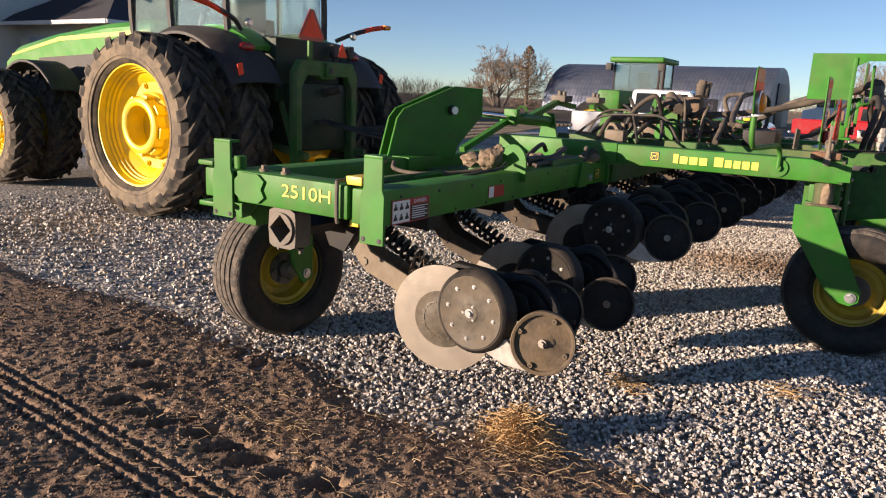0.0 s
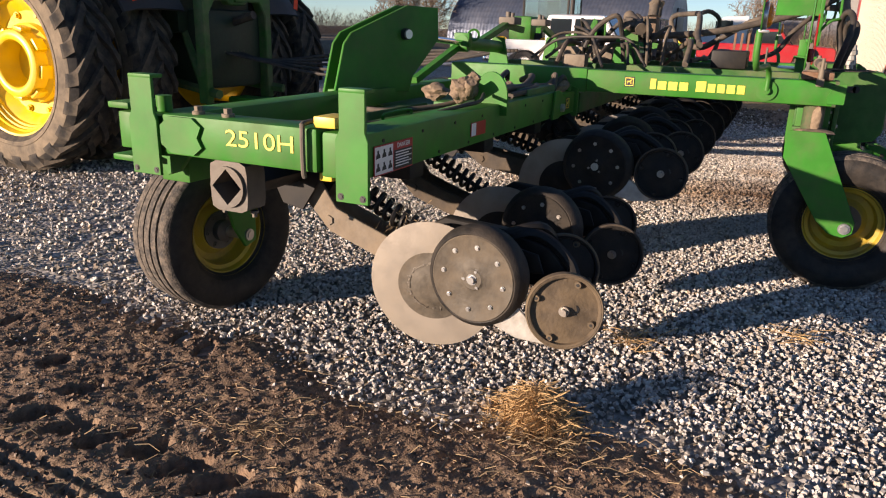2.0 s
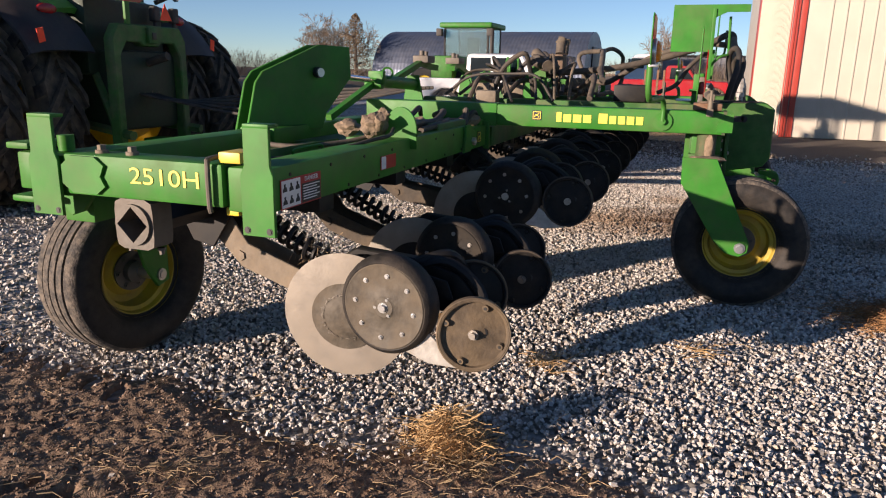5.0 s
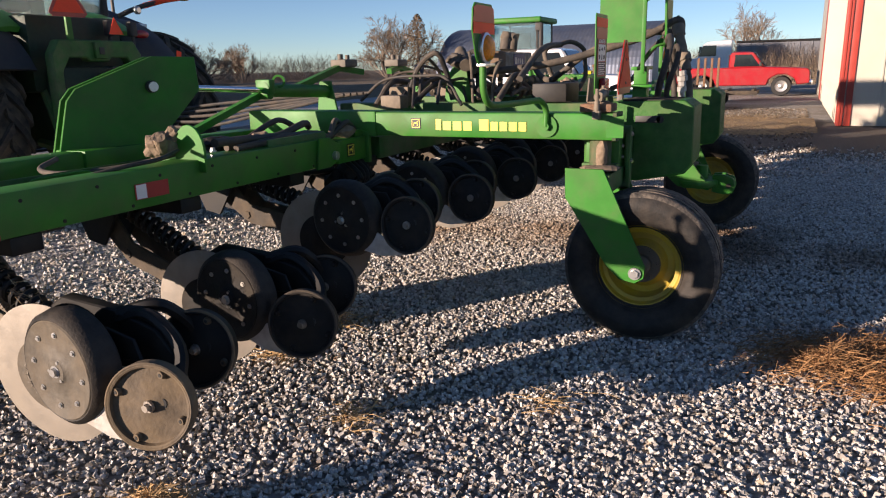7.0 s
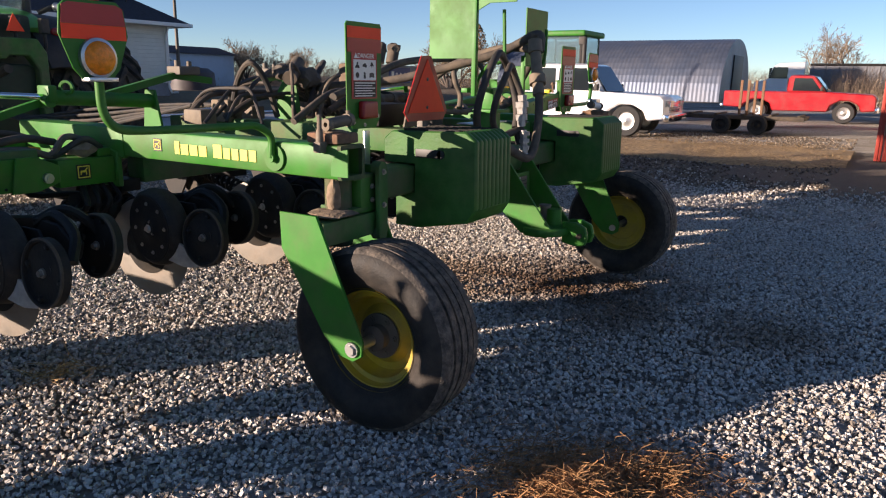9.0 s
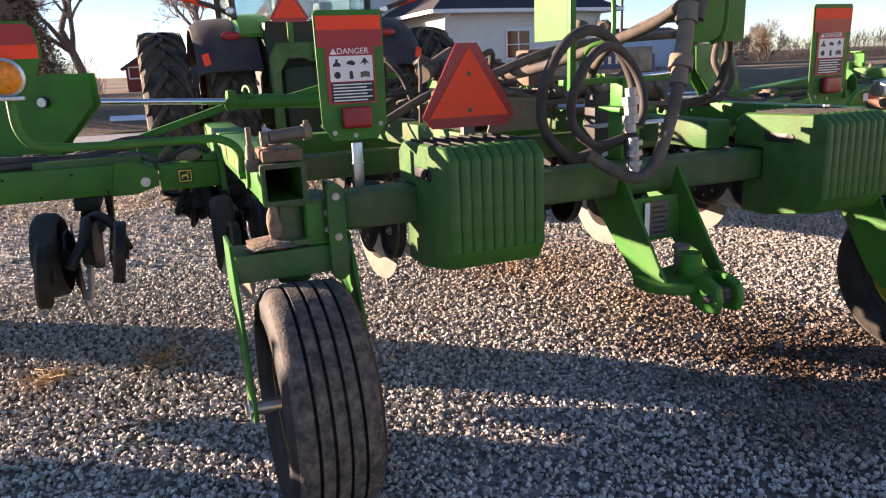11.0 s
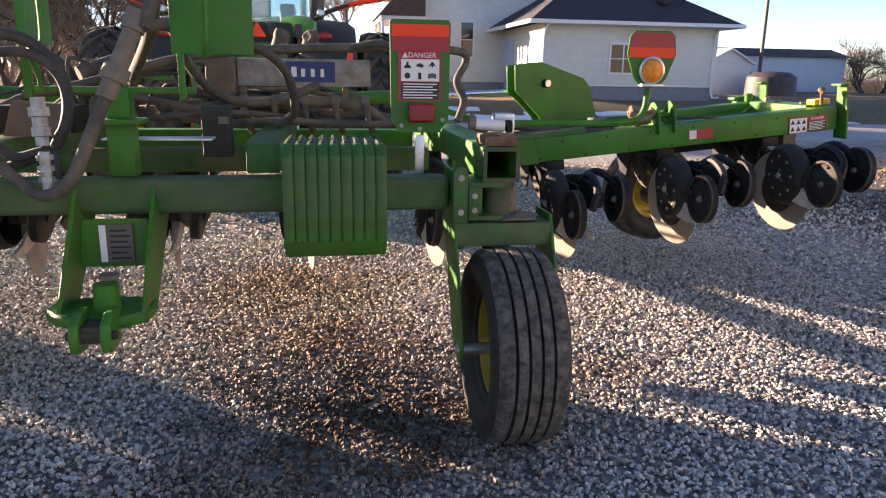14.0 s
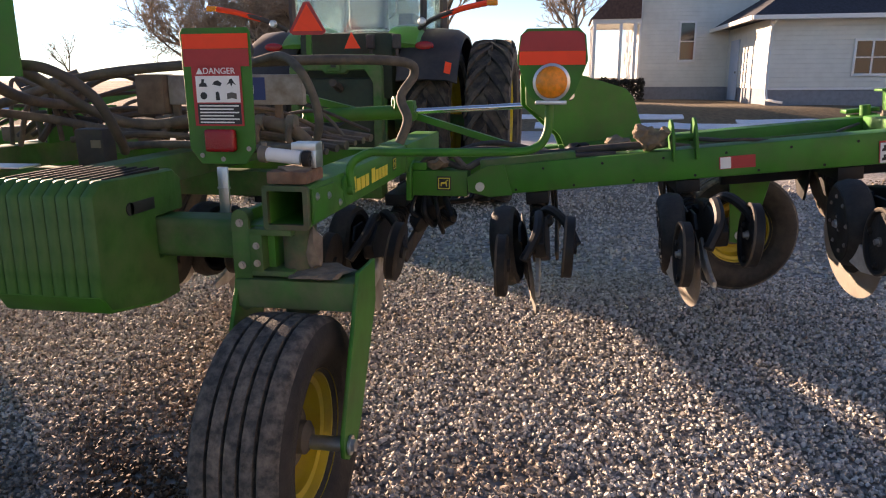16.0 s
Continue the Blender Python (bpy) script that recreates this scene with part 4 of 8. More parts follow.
    for k in range(3):
        bm = B()
        bolt(bm, gm @ Vector((-.054, .036 * math.cos(k * 2.09), .036 * math.sin(k * 2.09))), (-1, 0, 0), .006, .008)
        add("hub_bolt", bm, ZINC if dusty else STEEL)
    bm = B()
    bolt(bm, gm @ Vector((-.056, 0, 0)), (-1, 0, 0), .014, .018)
    add("axle_bolt", bm, ZINC, "bright axle bolt")
    # knife and its wings
    bm = B()
    plate(bm, [(1.46, .42), (1.38, .33), (1.26, .26), (1.13, .225), (1.11, .25), (1.20, .30), (1.28, .37), (1.34, .46)], .018, at_x(.0), bev=.003)
    plate(bm, [(1.28, .33), (1.16, .26), (1.03, .235), (1.02, .255), (1.10, .32), (1.15, .38)], .014, Matrix.Translation((-.05, 0, 0)) @ Matrix.Rotation(radians(10), 4, "Z") @ at_x(.09), bev=.003)
    add("knife", bm, KNIFE, "bright worn injection knife")
    # pair of closing wheels, one lower and one higher
    yaw = radians(21 if lift < 12 else 2)
    second = False
    for cm in (Matrix.Translation((-.13, .985, .375)) @ Matrix.Rotation(yaw, 4, "Z") @ Matrix.Rotation(radians(5), 4, "Y"),
               Matrix.Translation((.16, 1.07, .44)) @ Matrix.Rotation(yaw, 4, "Z") @ Matrix.Rotation(radians(8), 4, "Y")):
        bm = B()
        lathe(bm, [(.128, -.03), (.136, -.028), (.137, .012), (.130, .016), (.03, .016), (.03, .03), (0, .03)], cm, 44)
        lathe(bm, [(.128, -.03), (.122, -.028), (.119, -.014), (.05, -.013), (.036, -.018), (0, -.018)], cm, 44)
        # inner and second wheels are near black, their shade put into the colour
        add("closing_wheel", bm, CLOSER if dusty and not second else BLACK if second else DARKSHADECAST, "dished cast closing wheel")
        second = True
        bm = B()
        lathe(bm, [(.1300, -.0300), (.134, -.0312), (.1382, -.028), (.1382, -.020)], cm, 44)
        add("worn_edge", bm, CLOSER if dusty else ARMSTEEL, "dusty worn wheel edge")
        for k in range(4):
            bm = B()
            a = k * math.pi / 2 + .5
            p = cm @ Vector((-.013, .108 * math.cos(a), .108 * math.sin(a)))
            cyl(bm, p, p + Vector((-.012, 0, 0)), .015, .012, seg=10)
            add("wheel_boss", bm, CLOSER if dusty else DARKSHADECAST)
            bm = B()
            p = p + Vector((-.0122, 0, 0))
            cyl(bm, p, p + Vector((-.001, 0, 0)), .006, seg=8)
            add("boss_hole", bm, DARK)
        bm = B()
        cyl(bm, cm @ Vector((-.0130, -.035, .004)), cm @ Vector((-.0152, -.035, .004)), .017, seg=10)
        add("wheel_slot", bm, DARK)
        bm = B()
        bolt(bm, cm @ Vector((-.018, 0, 0)), (-1, 0, 0), .013, .022)
        add("axle_bolt", bm, STEEL)
    bm = B()
    tube(bm, [(.02, 1.25, .60), (.08, 1.14, .62), (.15, 1.10, .55), (.19, 1.07, .45)], .022, 8, 4)
    add("closing_arm", bm, BLACK)
    bm = B()
    tube(bm, [(.02, 1.25, .58), (.03, 1.12, .60), (.02, 1.0, .50), (-.04, .965, .39)], .022, 8, 4)
    add("closing_arm", bm, BLACK)
    return out

# only the outermost unit is dusty; the others wear shade-darkened iron and arms
UNITS = {key: unit_meshes(*key) for key in ((5, True), (5, False), (16, False))}
for k in range(-5, 6):
    lift = (5, True) if k == -5 else (5, False) if k < -3 else (16, False)
    row = None
    for name, me, lab in UNITS[lift]:
        ob = new(name, me)
        if row is None:
            ob.parent, row = rig, ob
            ob.location = (k * .762, 0, 0)
        else:
            ob.parent = row
        ORIGIN[ob.name] = Vector((k * .762, 1.2, 0))
        tagged(ob, lab)

# -- the far wing rides slightly raised about its hinge --
bpy.context.view_layer.update()
HINGE = Matrix.Translation((2.0, 0, 1.0)) @ Matrix.Rotation(radians(-1.4), 4, "Y") @ Matrix.Translation((-2.0, 0, -1.0))
for ob in rig.children:
    if ob.name.startswith(("wheel", "wing_wheel", "marker")):
        continue
    if ob.name.startswith("row_unit") and ob.location.x > 2.2 or (ob.type == "MESH" and min(c[0] for c in ob.bound_box) + ob.location.x > 1.9):
        ob.matrix_basis = HINGE @ ob.matrix_basis

# -- centre frame --
bm = B()
box(bm, -1.455, 1.455, 2.42, 2.57, .93, 1.085, .012)
part("centre_front_beam", bm, GREEN, rig, "green square tube")
bm = B()
box(bm, -1.455, 1.455, 1.58, 1.72, .90, 1.04, .012)
part("centre_rear_beam", bm, GREEN_D, rig, "dusty green square tube")
for xo in (-.55, .55):
    bm = B()
    box(bm, xo - .07, xo + .07, .26, 2.42, 1.07, 1.20, .012)
    part("frame_rail", bm, GREEN_D, rig)
bm = B()
box(bm, -1.33, 1.33, .10, .25, .93, 1.07, .03, seg=4)
bar = part("rear_bar", bm, GREEN_D, rig, "green rear cross tube")
for sg in (-1, 1):
    bm = B()
    plate(bm, [(.06, .82), (.30, .82), (.30, 1.10), (.06, 1.10)], .02, at_x(sg * 1.345), bev=.003)
    box(bm, min(sg * 1.355, sg * 1.47), max(sg * 1.355, sg * 1.47), .08, .26, .90, 1.06, .008)
    part("bar_flange", bm, GREEN, rig)
    bm = B()
    box(bm, min(sg * 1.335, sg * 1.40), max(sg * 1.335, sg * 1.40), .035, .06, .80, 1.09, .008)
    cyl(bm, (sg * 1.368, .038, 1.09), (sg * 1.368, .085, 1.09), .030, seg=18)
    cyl(bm, (sg * 1.368, .038, .80), (sg * 1.368, .085, .80), .030, seg=18)
    part("flange_plate", bm, GREEN_D, rig)
    for zz in (.93, 1.075):
        bm = B()
        bolt(bm, (sg * 1.368, .037, zz), (0, -1, 0), .009, .012)
        part("flange_bolt", bm, STEEL, rig)
# suitcase weights
for x0, x1 in ((-1.05, -.69), (.655, 1.035)):
    w = (x1 - x0) / 9
    for i in range(9):
        bm = B()
        a, b = x0 + i * w, x0 + (i + 1) * w
        t = bmesh.new()
        pts = [(-.25, .885), (-.205, .825), (.06, .775), (.20, .775), (.20, .93), (.09, .935), (.09, 1.075), (.27, 1.075), (.27, 1.19), (.22, 1.23), (-.19, 1.24), (-.245, 1.20)]
        plate(bm, pts, w * .97, at_x((a + b) / 2), bev=.007)
        ws = solo("suitcase_weight", bm, GREEN_W, "green cast suitcase weight hung on the rear bar", "weight", "suitcase weights", at=((a + b) / 2, .1, .93))
        bm = B()
        box(bm, a + w * .36, b - w * .36, -.15, .16, 1.230, 1.2425, .002)
        part("handle_slot", bm, DARKSHADECAST, ws)
    bm = B()
    plate(bm, [(-.253, .887), (-.209, .819), (.06, .769), (.203, .769), (.203, .79), (.06, .798), (-.195, .85)], x1 - x0 - .004, at_x((x0 + x1) / 2), bev=.006)
    part("weight_cradle", bm, GREEN, rig, "smooth green cradle under the weights")
    for xe, s in ((x0, -1), (x1, 1)):
        bm = B()
        cyl(bm, (xe + s * .001, -.06, 1.13), (xe + s * .004, -.06, 1.13), .022, seg=12)
        box(bm, min(xe + s * .001, xe + s * .004), max(xe + s * .001, xe + s * .004), .0 - .06, .08, 1.11, 1.15, .001)
        part("weight_hole", bm, DARK, rig)
# rear hitch
bm = B()
for xo in (-.145, .145):
    plate(bm, [(.28, .93), (.10, .93), (.06, 1.05), (-.20, .70), (-.26, .63), (-.22, .585), (-.06, .60), (.22, .86)], .016, at_x(xo), bev=.003)
plate(bm, [(-.145, .74), (.145, .74), (.12, .93), (-.12, .93)], .014, at_y(.03), bev=.002)
part("rear_hitch", bm, GREEN, rig, "green rear hitch bracket")
bm = B()
flat_xy = Matrix.Translation((0, 0, .62))
plate(bm, [(-.20, -.10), (-.205, -.20), (-.15, -.27), (-.07, -.32), (.08, -.32), (.14, -.27), (.17, -.20), (.165, -.10), (.08, -.06), (-.11, -.06)], .045, flat_xy, bev=.008)
cyl(bm, (.01, -.20, .60), (.01, -.20, .735), .05, .042, seg=20)
part("coupler", bm, GREEN, rig, "green clevis coupler")
for a in (-.058, .043):
    bm = B()
    plate(bm, [(-.28, .555), (-.28, .675), (-.36, .68), (-.42, .655), (-.435, .60), (-.42, .55), (-.36, .54)], .032, at_x(a + .016), bev=.006)
    part("coupler_ear", bm, GREEN, rig)
bm = B()
box(bm, -.04, .042, -.40, -.30, .575, .64, .012)
cyl(bm, (-.075, -.39, .605), (.09, -.39, .605), .016, seg=12)
part("coupler_tongue", bm, ARMSTEEL, rig, "dark worn coupler tongue")
bm = B()
box(bm, -.06, .065, .012, .018, .76, .91, .001)
dec = part("hitch_decal", bm, GREYIRON, rig, "faded grey hitch decal", smooth=False)
bm = B()
box(bm, -.058, -.034, .009, .0125, .762, .908, 0)
part("white_strip", bm, WHITE, dec, smooth=False)
for i in range(6):
    bm = B()
    box(bm, -.02, .055 - .012 * (i % 2), .009, .0125, .772 + i * .022, .780 + i * .022, 0)
    part("text_bar", bm, DARK, dec, smooth=False)
bm = B()
cyl(bm, (.01, -.14, .66), (.01, -.14, .74), .028, seg=14)
cyl(bm, (.01, -.14, .74), (.01, -.14, .755), .036, seg=14)
part("coupler_pin", bm, DIRTSTEEL, rig)

# warning panels, tail lamps and straps at the rear corners
for sg in (-1, 1):
    c = sg * 1.22
    bm = B()
    plate(bm, [(c - .13, 1.70), (c - .125, 1.30), (c - .085, 1.245), (c + .085, 1.245), (c + .125, 1.30), (c + .13, 1.70), (c + .12, 1.715), (c - .12, 1.715)], .006, at_y(.255), bev=.001)
    pn = part("warning_panel", bm, GREEN, rig, "green panel with orange strip, danger sticker and red lamp")
    bm = B()
    box(bm, c - .122, c + .122, .2485, .2505, 1.645, 1.695, 0)
    part("orange_strip", bm, ORANGE, pn, "fluorescent orange strip", smooth=False)
    bm = B()
    box(bm, c - .122, c + .122, .2485, .2505, 1.585, 1.644, 0)
    box(bm, c - .095, c + .090, .2485, .2505, 1.38, 1.586, 0)
    part("red_strip", bm, SIGNRED, pn, "dark red reflective strip and sticker", smooth=False)
    bm = B()
    letters(bm, "DANGER", on_rear(c + .008, .248, 1.569), .030, .0006)
    plate(bm, [(c - .078, 1.559), (c - .052, 1.559), (c - .065, 1.581)], .0012, at_y(.2478))
    part("danger_word", bm, WHITE, pn, "white word DANGER", smooth=False)
    bm = B()
    box(bm, c - .082, c + .082, .2480, .2502, 1.462, 1.553, 0)
    pict = part("pictogram_panel", bm, WHITE, pn, "white pictogram panel", smooth=False)
    bm = B()
    box(bm, c - .082, c + .082, .2480, .2502, 1.386, 1.458, 0)
    textp = part("text_panel", bm, DARK, pn, "black text panel with white rows", smooth=False)
    for i in range(6):
        bm = B()
        box(bm, c - .074, c + .074 - .02 * (i % 2), .2472, .2484, 1.448 - i * .0115, 1.4525 - i * .0115, 0)
        part("text_bar", bm, WHITE, pn, smooth=False)
    # pictograms as plain shapes
    for i in range(6):
        u, v = c - .055 + .053 * (i % 3), 1.530 - .045 * (i // 3)
        shape = ([(-.016, -.014), (.016, -.014), (.012, -.002), (.004, .0), (.006, .012), (-.004, .012), (-.006, .0), (-.014, -.006)],
                 [(-.018, -.006), (.012, -.012), (.018, -.002), (.004, .008), (-.010, .004)],
                 [(-.018, -.008), (-.004, -.002), (0, -.014), (.006, -.002), (.018, -.008), (.008, .006), (.003, .014), (-.005, .012), (-.008, .004)],
                 [(.013 * math.cos(k * .628), .013 * math.sin(k * .628)) for k in range(10)],
                 [(-.008, -.015), (.008, -.015), (.006, .010), (.001, .015), (-.007, .012)],
                 [(-.018, -.012), (0, -.008), (.018, -.012), (.018, .008), (0, .012), (-.018, .008)])[i]
        bm = B()
        plate(bm, [(u + p, v + q) for p, q in shape], .0006, at_y(.2476))
        part("pictogram", bm, GREYIRON if i == 5 else DARK, pn, smooth=False)
    bm = B()
    box(bm, c - .052, c + .060, .215, .25, 1.29, 1.37, .012, seg=3)
    part("tail_lamp", bm, RED_L, pn, "red tail lamp lens")
    for p in ((c, 1.262), (c + .10, 1.30), (c - .08, 1.275)):
        bm = B()
        bolt(bm, (p[0], .251, p[1]), (0, -1, 0), .006, .005)
        part("screw", bm, STEEL, pn)
    bm = B()
    box(bm, c - .022, c + .018, .235, .247, 1.06, 1.235, .003)
    box(bm, c - .024, c + .02, .233, .249, 1.155, 1.163, .001)
    part("panel_strap", bm, ZINC, pn, "grey steel strap")
# slow-vehicle triangle
bm = B()
plate(bm, [(-.965, 1.31), (-.925, 1.265), (-.605, 1.265), (-.565, 1.31), (-.725, 1.585), (-.815, 1.585)], .005, at_y(.21))
smv = part("slow_vehicle_sign", bm, RED_R, rig, "orange slow-vehicle triangle with dark red border")
bm = B()
plate(bm, [(-.935, 1.305), (-.595, 1.305), (-.762, 1.57)], .003, at_y(.205))
part("orange_triangle", bm, ORANGE, smv, "fluorescent orange triangle", smooth=False)
bm = B()
box(bm, -.79, -.74, .215, .25, 1.07, 1.40, .004)
for zz in (1.33, 1.47):
    bolt(bm, (-.765, .203, zz), (0, -1, 0), .006, .004)
part("sign_post", bm, GREYIRON, smv)
# side marker lamps on bent tubes
for sg in (-1, 1):
    c = sg * 2.375
    bm = B()
    plate(bm, [(c - .115, 1.685), (c - .125, 1.60), (c - .085, 1.49), (c - .05, 1.45), (c + .05, 1.45), (c + .085, 1.49), (c + .125, 1.60), (c + .115, 1.685), (c + .09, 1.71), (c - .09, 1.71)], .006, at_y(.49), bev=.001)
    pn = part("marker_panel", bm, GREEN, rig, "green shield with red and orange strips and an amber lamp")
    bm = B()
    box(bm, c - .116, c + .116, .4835, .4855, 1.585, 1.632, 0)
    part("orange_strip", bm, ORANGE, pn, "fluorescent orange strip", smooth=False)
    bm = B()
    plate(bm, [(c - .116, 1.633), (c + .116, 1.633), (c + .108, 1.69), (c + .085, 1.70), (c - .085, 1.70), (c - .108, 1.69)], .002, at_y(.4845))
    part("red_strip", bm, SIGNRED, pn, "dark red reflective strip", smooth=False)
    bm = B()
    lathe(bm, [(.054, .0), (.056, .02), (.048, .034), (.03, .042), (0, .045)], Matrix.Translation((c, .487, 1.525)) @ Matrix.Rotation(-math.pi / 2, 4, "Z"), 28)
    part("amber_lens", bm, AMBER, pn, "round amber lamp lens")
    bm = B()
    lathe(bm, [(.066, .0), (.066, .016), (.056, .02)], Matrix.Translation((c, .487, 1.525)) @ Matrix.Rotation(-math.pi / 2, 4, "Z"), 28)
    box(bm, c - .055, c + .055, .455, .50, 1.448, 1.462, .004)
    part("lamp_housing", bm, ZINC, pn, "bright lamp bezel")
    bm = B()
    tube(bm, [(sg * 1.635, .44, 1.13), (sg * 1.635, .44, 1.22), (sg * 1.70, .45, 1.268), (sg * 1.80, .46, 1.272), (sg * 2.20, .485, 1.275), (sg * 2.32, .49, 1.29), (sg * 2.365, .495, 1.35), (sg * 2.37, .495, 1.46)], .016, 10, 6)
    part("lamp_arm", bm, GREEN, pn, "bent green tube arm")

# rear mast with hose holder plates
bm = B()
box(bm, -.05, .05, .20, .30, 1.07, 1.30, .006)
box(bm, -.09, .09, .16, .32, 1.28, 1.30, .004)
box(bm, -.045, .045, .205, .295, 1.30, 1.42, .006)
box(bm, -.33, .30, .22, .26, 1.40, 1.425, .004)
part("mast", bm, GREEN, rig, "green hose mast")
bm = B()
plate(bm, [(.20, 1.585), (.485, 1.585), (.485, 1.93), (-.06, 1.93), (-.06, 1.875), (.10, 1.875), (.17, 1.84), (.20, 1.78)], .008, at_x(-.31), bev=.001)
box(bm, -.325, -.297, .175, .20, 1.38, 1.90, .003)
part("hose_flag_plate", bm, GREEN, rig, "bright green sheet steel plate")
bm = B()
plate(bm, [(.235, 1.555), (.545, 1.555), (.545, 1.90), (.235, 1.90)], .008, at_y(.14), bev=.001)
box(bm, .25, .275, .15, .175, 1.38, 1.62, .003)
part("hose_flag_plate", bm, GREEN, rig, "green sheet steel plate facing rearward")
bm = B()
tube(bm, [(-.27, .20, 1.40), (-.27, .18, 1.48), (-.27, .12, 1.55), (-.235, .06, 1.57), (-.20, .06, 1.60), (-.20, .07, 1.85)], .010, 8, 5)
part("hose_hook", bm, GREEN, rig, "green rod hook")
bm = B()
tube(bm, [(.36, .13, 1.55), (.37, .08, 1.58), (.38, .07, 1.66), (.38, .07, 1.78)], .010, 8, 5)
part("hose_hook", bm, GREEN, rig, "green rod hook")
for (cx, cz, r, yy, rr) in ((-.335, 1.367, .213, .02, .021), (-.275, 1.36, .165, -.02, .018)):
    bm = B()
    pts = [(cx + r * 1.0 * math.cos(a), yy + .03 * math.sin(2 * a), cz + r * 1.15 * math.sin(a)) for a in [radians(-40 + 300 * k / 16) for k in range(17)]]
    pts += [(-.20, yy - .04, 1.19), (-.19, yy - .07, 1.12)] if rr > .02 else [(-.17, yy - .03, 1.2), (-.16, yy - .04, 1.1)]
    tube(bm, pts, rr, 10, 4)
    part("hose_loop", bm, HOSE, rig, "looped dusty hydraulic hose")
bm = B()
tube(bm, [(-.36, -.02, 1.14), (-.27, -.07, 1.075), (-.18, -.10, 1.045), (-.10, -.10, 1.10), (-.04, -.09, 1.22), (.01, -.07, 1.34), (.06, -.03, 1.46)], .025, 10, 6)
part("supply_hose", bm, HOSE_D, rig, "thick dusty supply hose")
bm = B()
cyl(bm, (.03, -.055, 1.39), (.14, .03, 1.665), .034, .032, seg=20)
cyl(bm, (.055, -.035, 1.45), (.075, -.02, 1.50), .048, seg=20)
cyl(bm, (.125, .02, 1.63), (.15, .04, 1.70), .042, seg=20)
part("hose_coupling", bm, DIRTSTEEL, rig, "dusty steel hose coupling")
bm = B()
cyl(bm, (-.185, -.08, 1.06), (-.19, -.07, 1.20), .020, seg=12)
for zz in (1.05, 1.09, 1.13, 1.17):
    cyl(bm, (-.186, -.078, zz), (-.187, -.077, zz + .02), .030, seg=6)
part("quick_coupler", bm, ZINC_D, rig, "silver grey quick coupler")
bm = B()
for zz, rr in ((1.22, .026), (1.255, .036), (1.29, .03), (1.325, .04), (1.36, .028)):
    cyl(bm, (-.195, -.06, zz), (-.197, -.057, zz + .032), rr * .9, seg=8)
part("quick_coupler", bm, ZINC_D, rig, "silver grey quick coupler")
bm = B()
tube(bm, [(.17, .01, 1.64), (.2, .05, 1.74), (.12, .3, 1.62), (-.1, .9, 1.46), (-.25, 1.5, 1.40)], .026, 10, 8)
part("supply_hose", bm, HOSE_D, rig, "thick dusty supply hose")
bm = B()
tube(bm, [(.42, .2, 1.60), (.56, .25, 1.58), (.66, .35, 1.48), (.68, .45, 1.32), (.60, .6, 1.25)], .02, 10, 6)
part("hose", bm, HOSE, rig)

# cooler board and manifold in the middle
bm = B()
box(bm, .33, 1.085, 1.44, 1.49, 1.41, 1.565, .008)
BOARD = mat("dirty_board", (0.30, 0.28, 0.25), .7, grain=.2, scale=14, stain=(.16, .11, .07), stain_amt=.8, stain_scale=8)
board = part("control_board", bm, BOARD, rig, "dirty pale metal control board with a blue label")
BLUE = mat("blue_label", (0.02, 0.045, 0.16), 0.5)
bm = B()
box(bm, .60, .88, 1.434, 1.437, 1.435, 1.55, 0)
part("blue_label", bm, BLUE, board, "blue label with plain white shapes", smooth=False)
for i, w in enumerate((.03, .022, .022, .02)):
    bm = B()
    box(bm, .632 + i * .055, .632 + i * .055 + w, 1.4325, 1.4345, 1.465, 1.52 if i == 0 else 1.51, 0)
    part("label_bar", bm, WHITE, board, smooth=False)
for i, xx in enumerate((.55, .72)):
    bm = B()
    cyl(bm, (xx, 1.5, 1.58), (xx + .03, 1.5, 1.68), .045, seg=14)
    lump(bm, (xx + .03, 1.5, 1.69), .05, 31 + i, .9, 2)
    part("flow_valve", bm, HOSE_D, board, "dusty flow valve")
for i in range(6):
    bm = B()
    yy = 1.2 + .16 * i
    tube(bm, [(-.1 + .05 * i, yy, 1.24), (.3, yy + .05, 1.27 + .02 * (i % 3)), (.8, yy + .1, 1.23 + .03 * (i % 2)), (1.3, yy - .05, 1.20)], .016 + .004 * (i % 3), 8, 5)
    part("manifold_pipe", bm, HOSE_D, rig, "dusty brown manifold pipe")
# brown dusty distribution pipe with branches below the board
RUSTY = mat("dusty_brown_pipe", (0.13, 0.085, 0.055), .8, grain=.3, scale=16, stain=(.24, .18, .12), stain_amt=.7, stain_scale=6, bump=.1)
bm = B()
tube(bm, [(.30, 1.36, 1.32), (.62, 1.36, 1.325), (.92, 1.37, 1.32), (1.06, 1.36, 1.28), (1.16, 1.34, 1.20)], .034, 12, 5)
dist = part("distribution_pipe", bm, RUSTY, rig, "brown dusty distribution pipe")
for i in range(5):
    bm = B()
    xx = .36 + .17 * i
    tube(bm, [(xx, 1.36, 1.32), (xx + .01, 1.30, 1.29), (xx + .02, 1.28, 1.23), (xx + .05, 1.35, 1.16)], .017, 8, 4)
    part("branch_pipe", bm, RUSTY, dist)
    bm = B()
    cyl(bm, (xx - .012, 1.36, 1.322), (xx + .03, 1.36, 1.322), .043, seg=10)
    part("pipe_collar", bm, DIRTSTEEL, dist)
# rusty housing left of the board and its stand
bm = B()
box(bm, .16, .325, 1.40, 1.56, 1.36, 1.57, .02)
part("pump_housing", bm, RUSTY, rig, "rusty brown pump housing")
for xo in (.34, .92):
    bm = B()
    box(bm, xo, xo + .035, 1.45, 1.485, 1.19, 1.42, .004)
    part("board_leg", bm, RUSTY, rig)
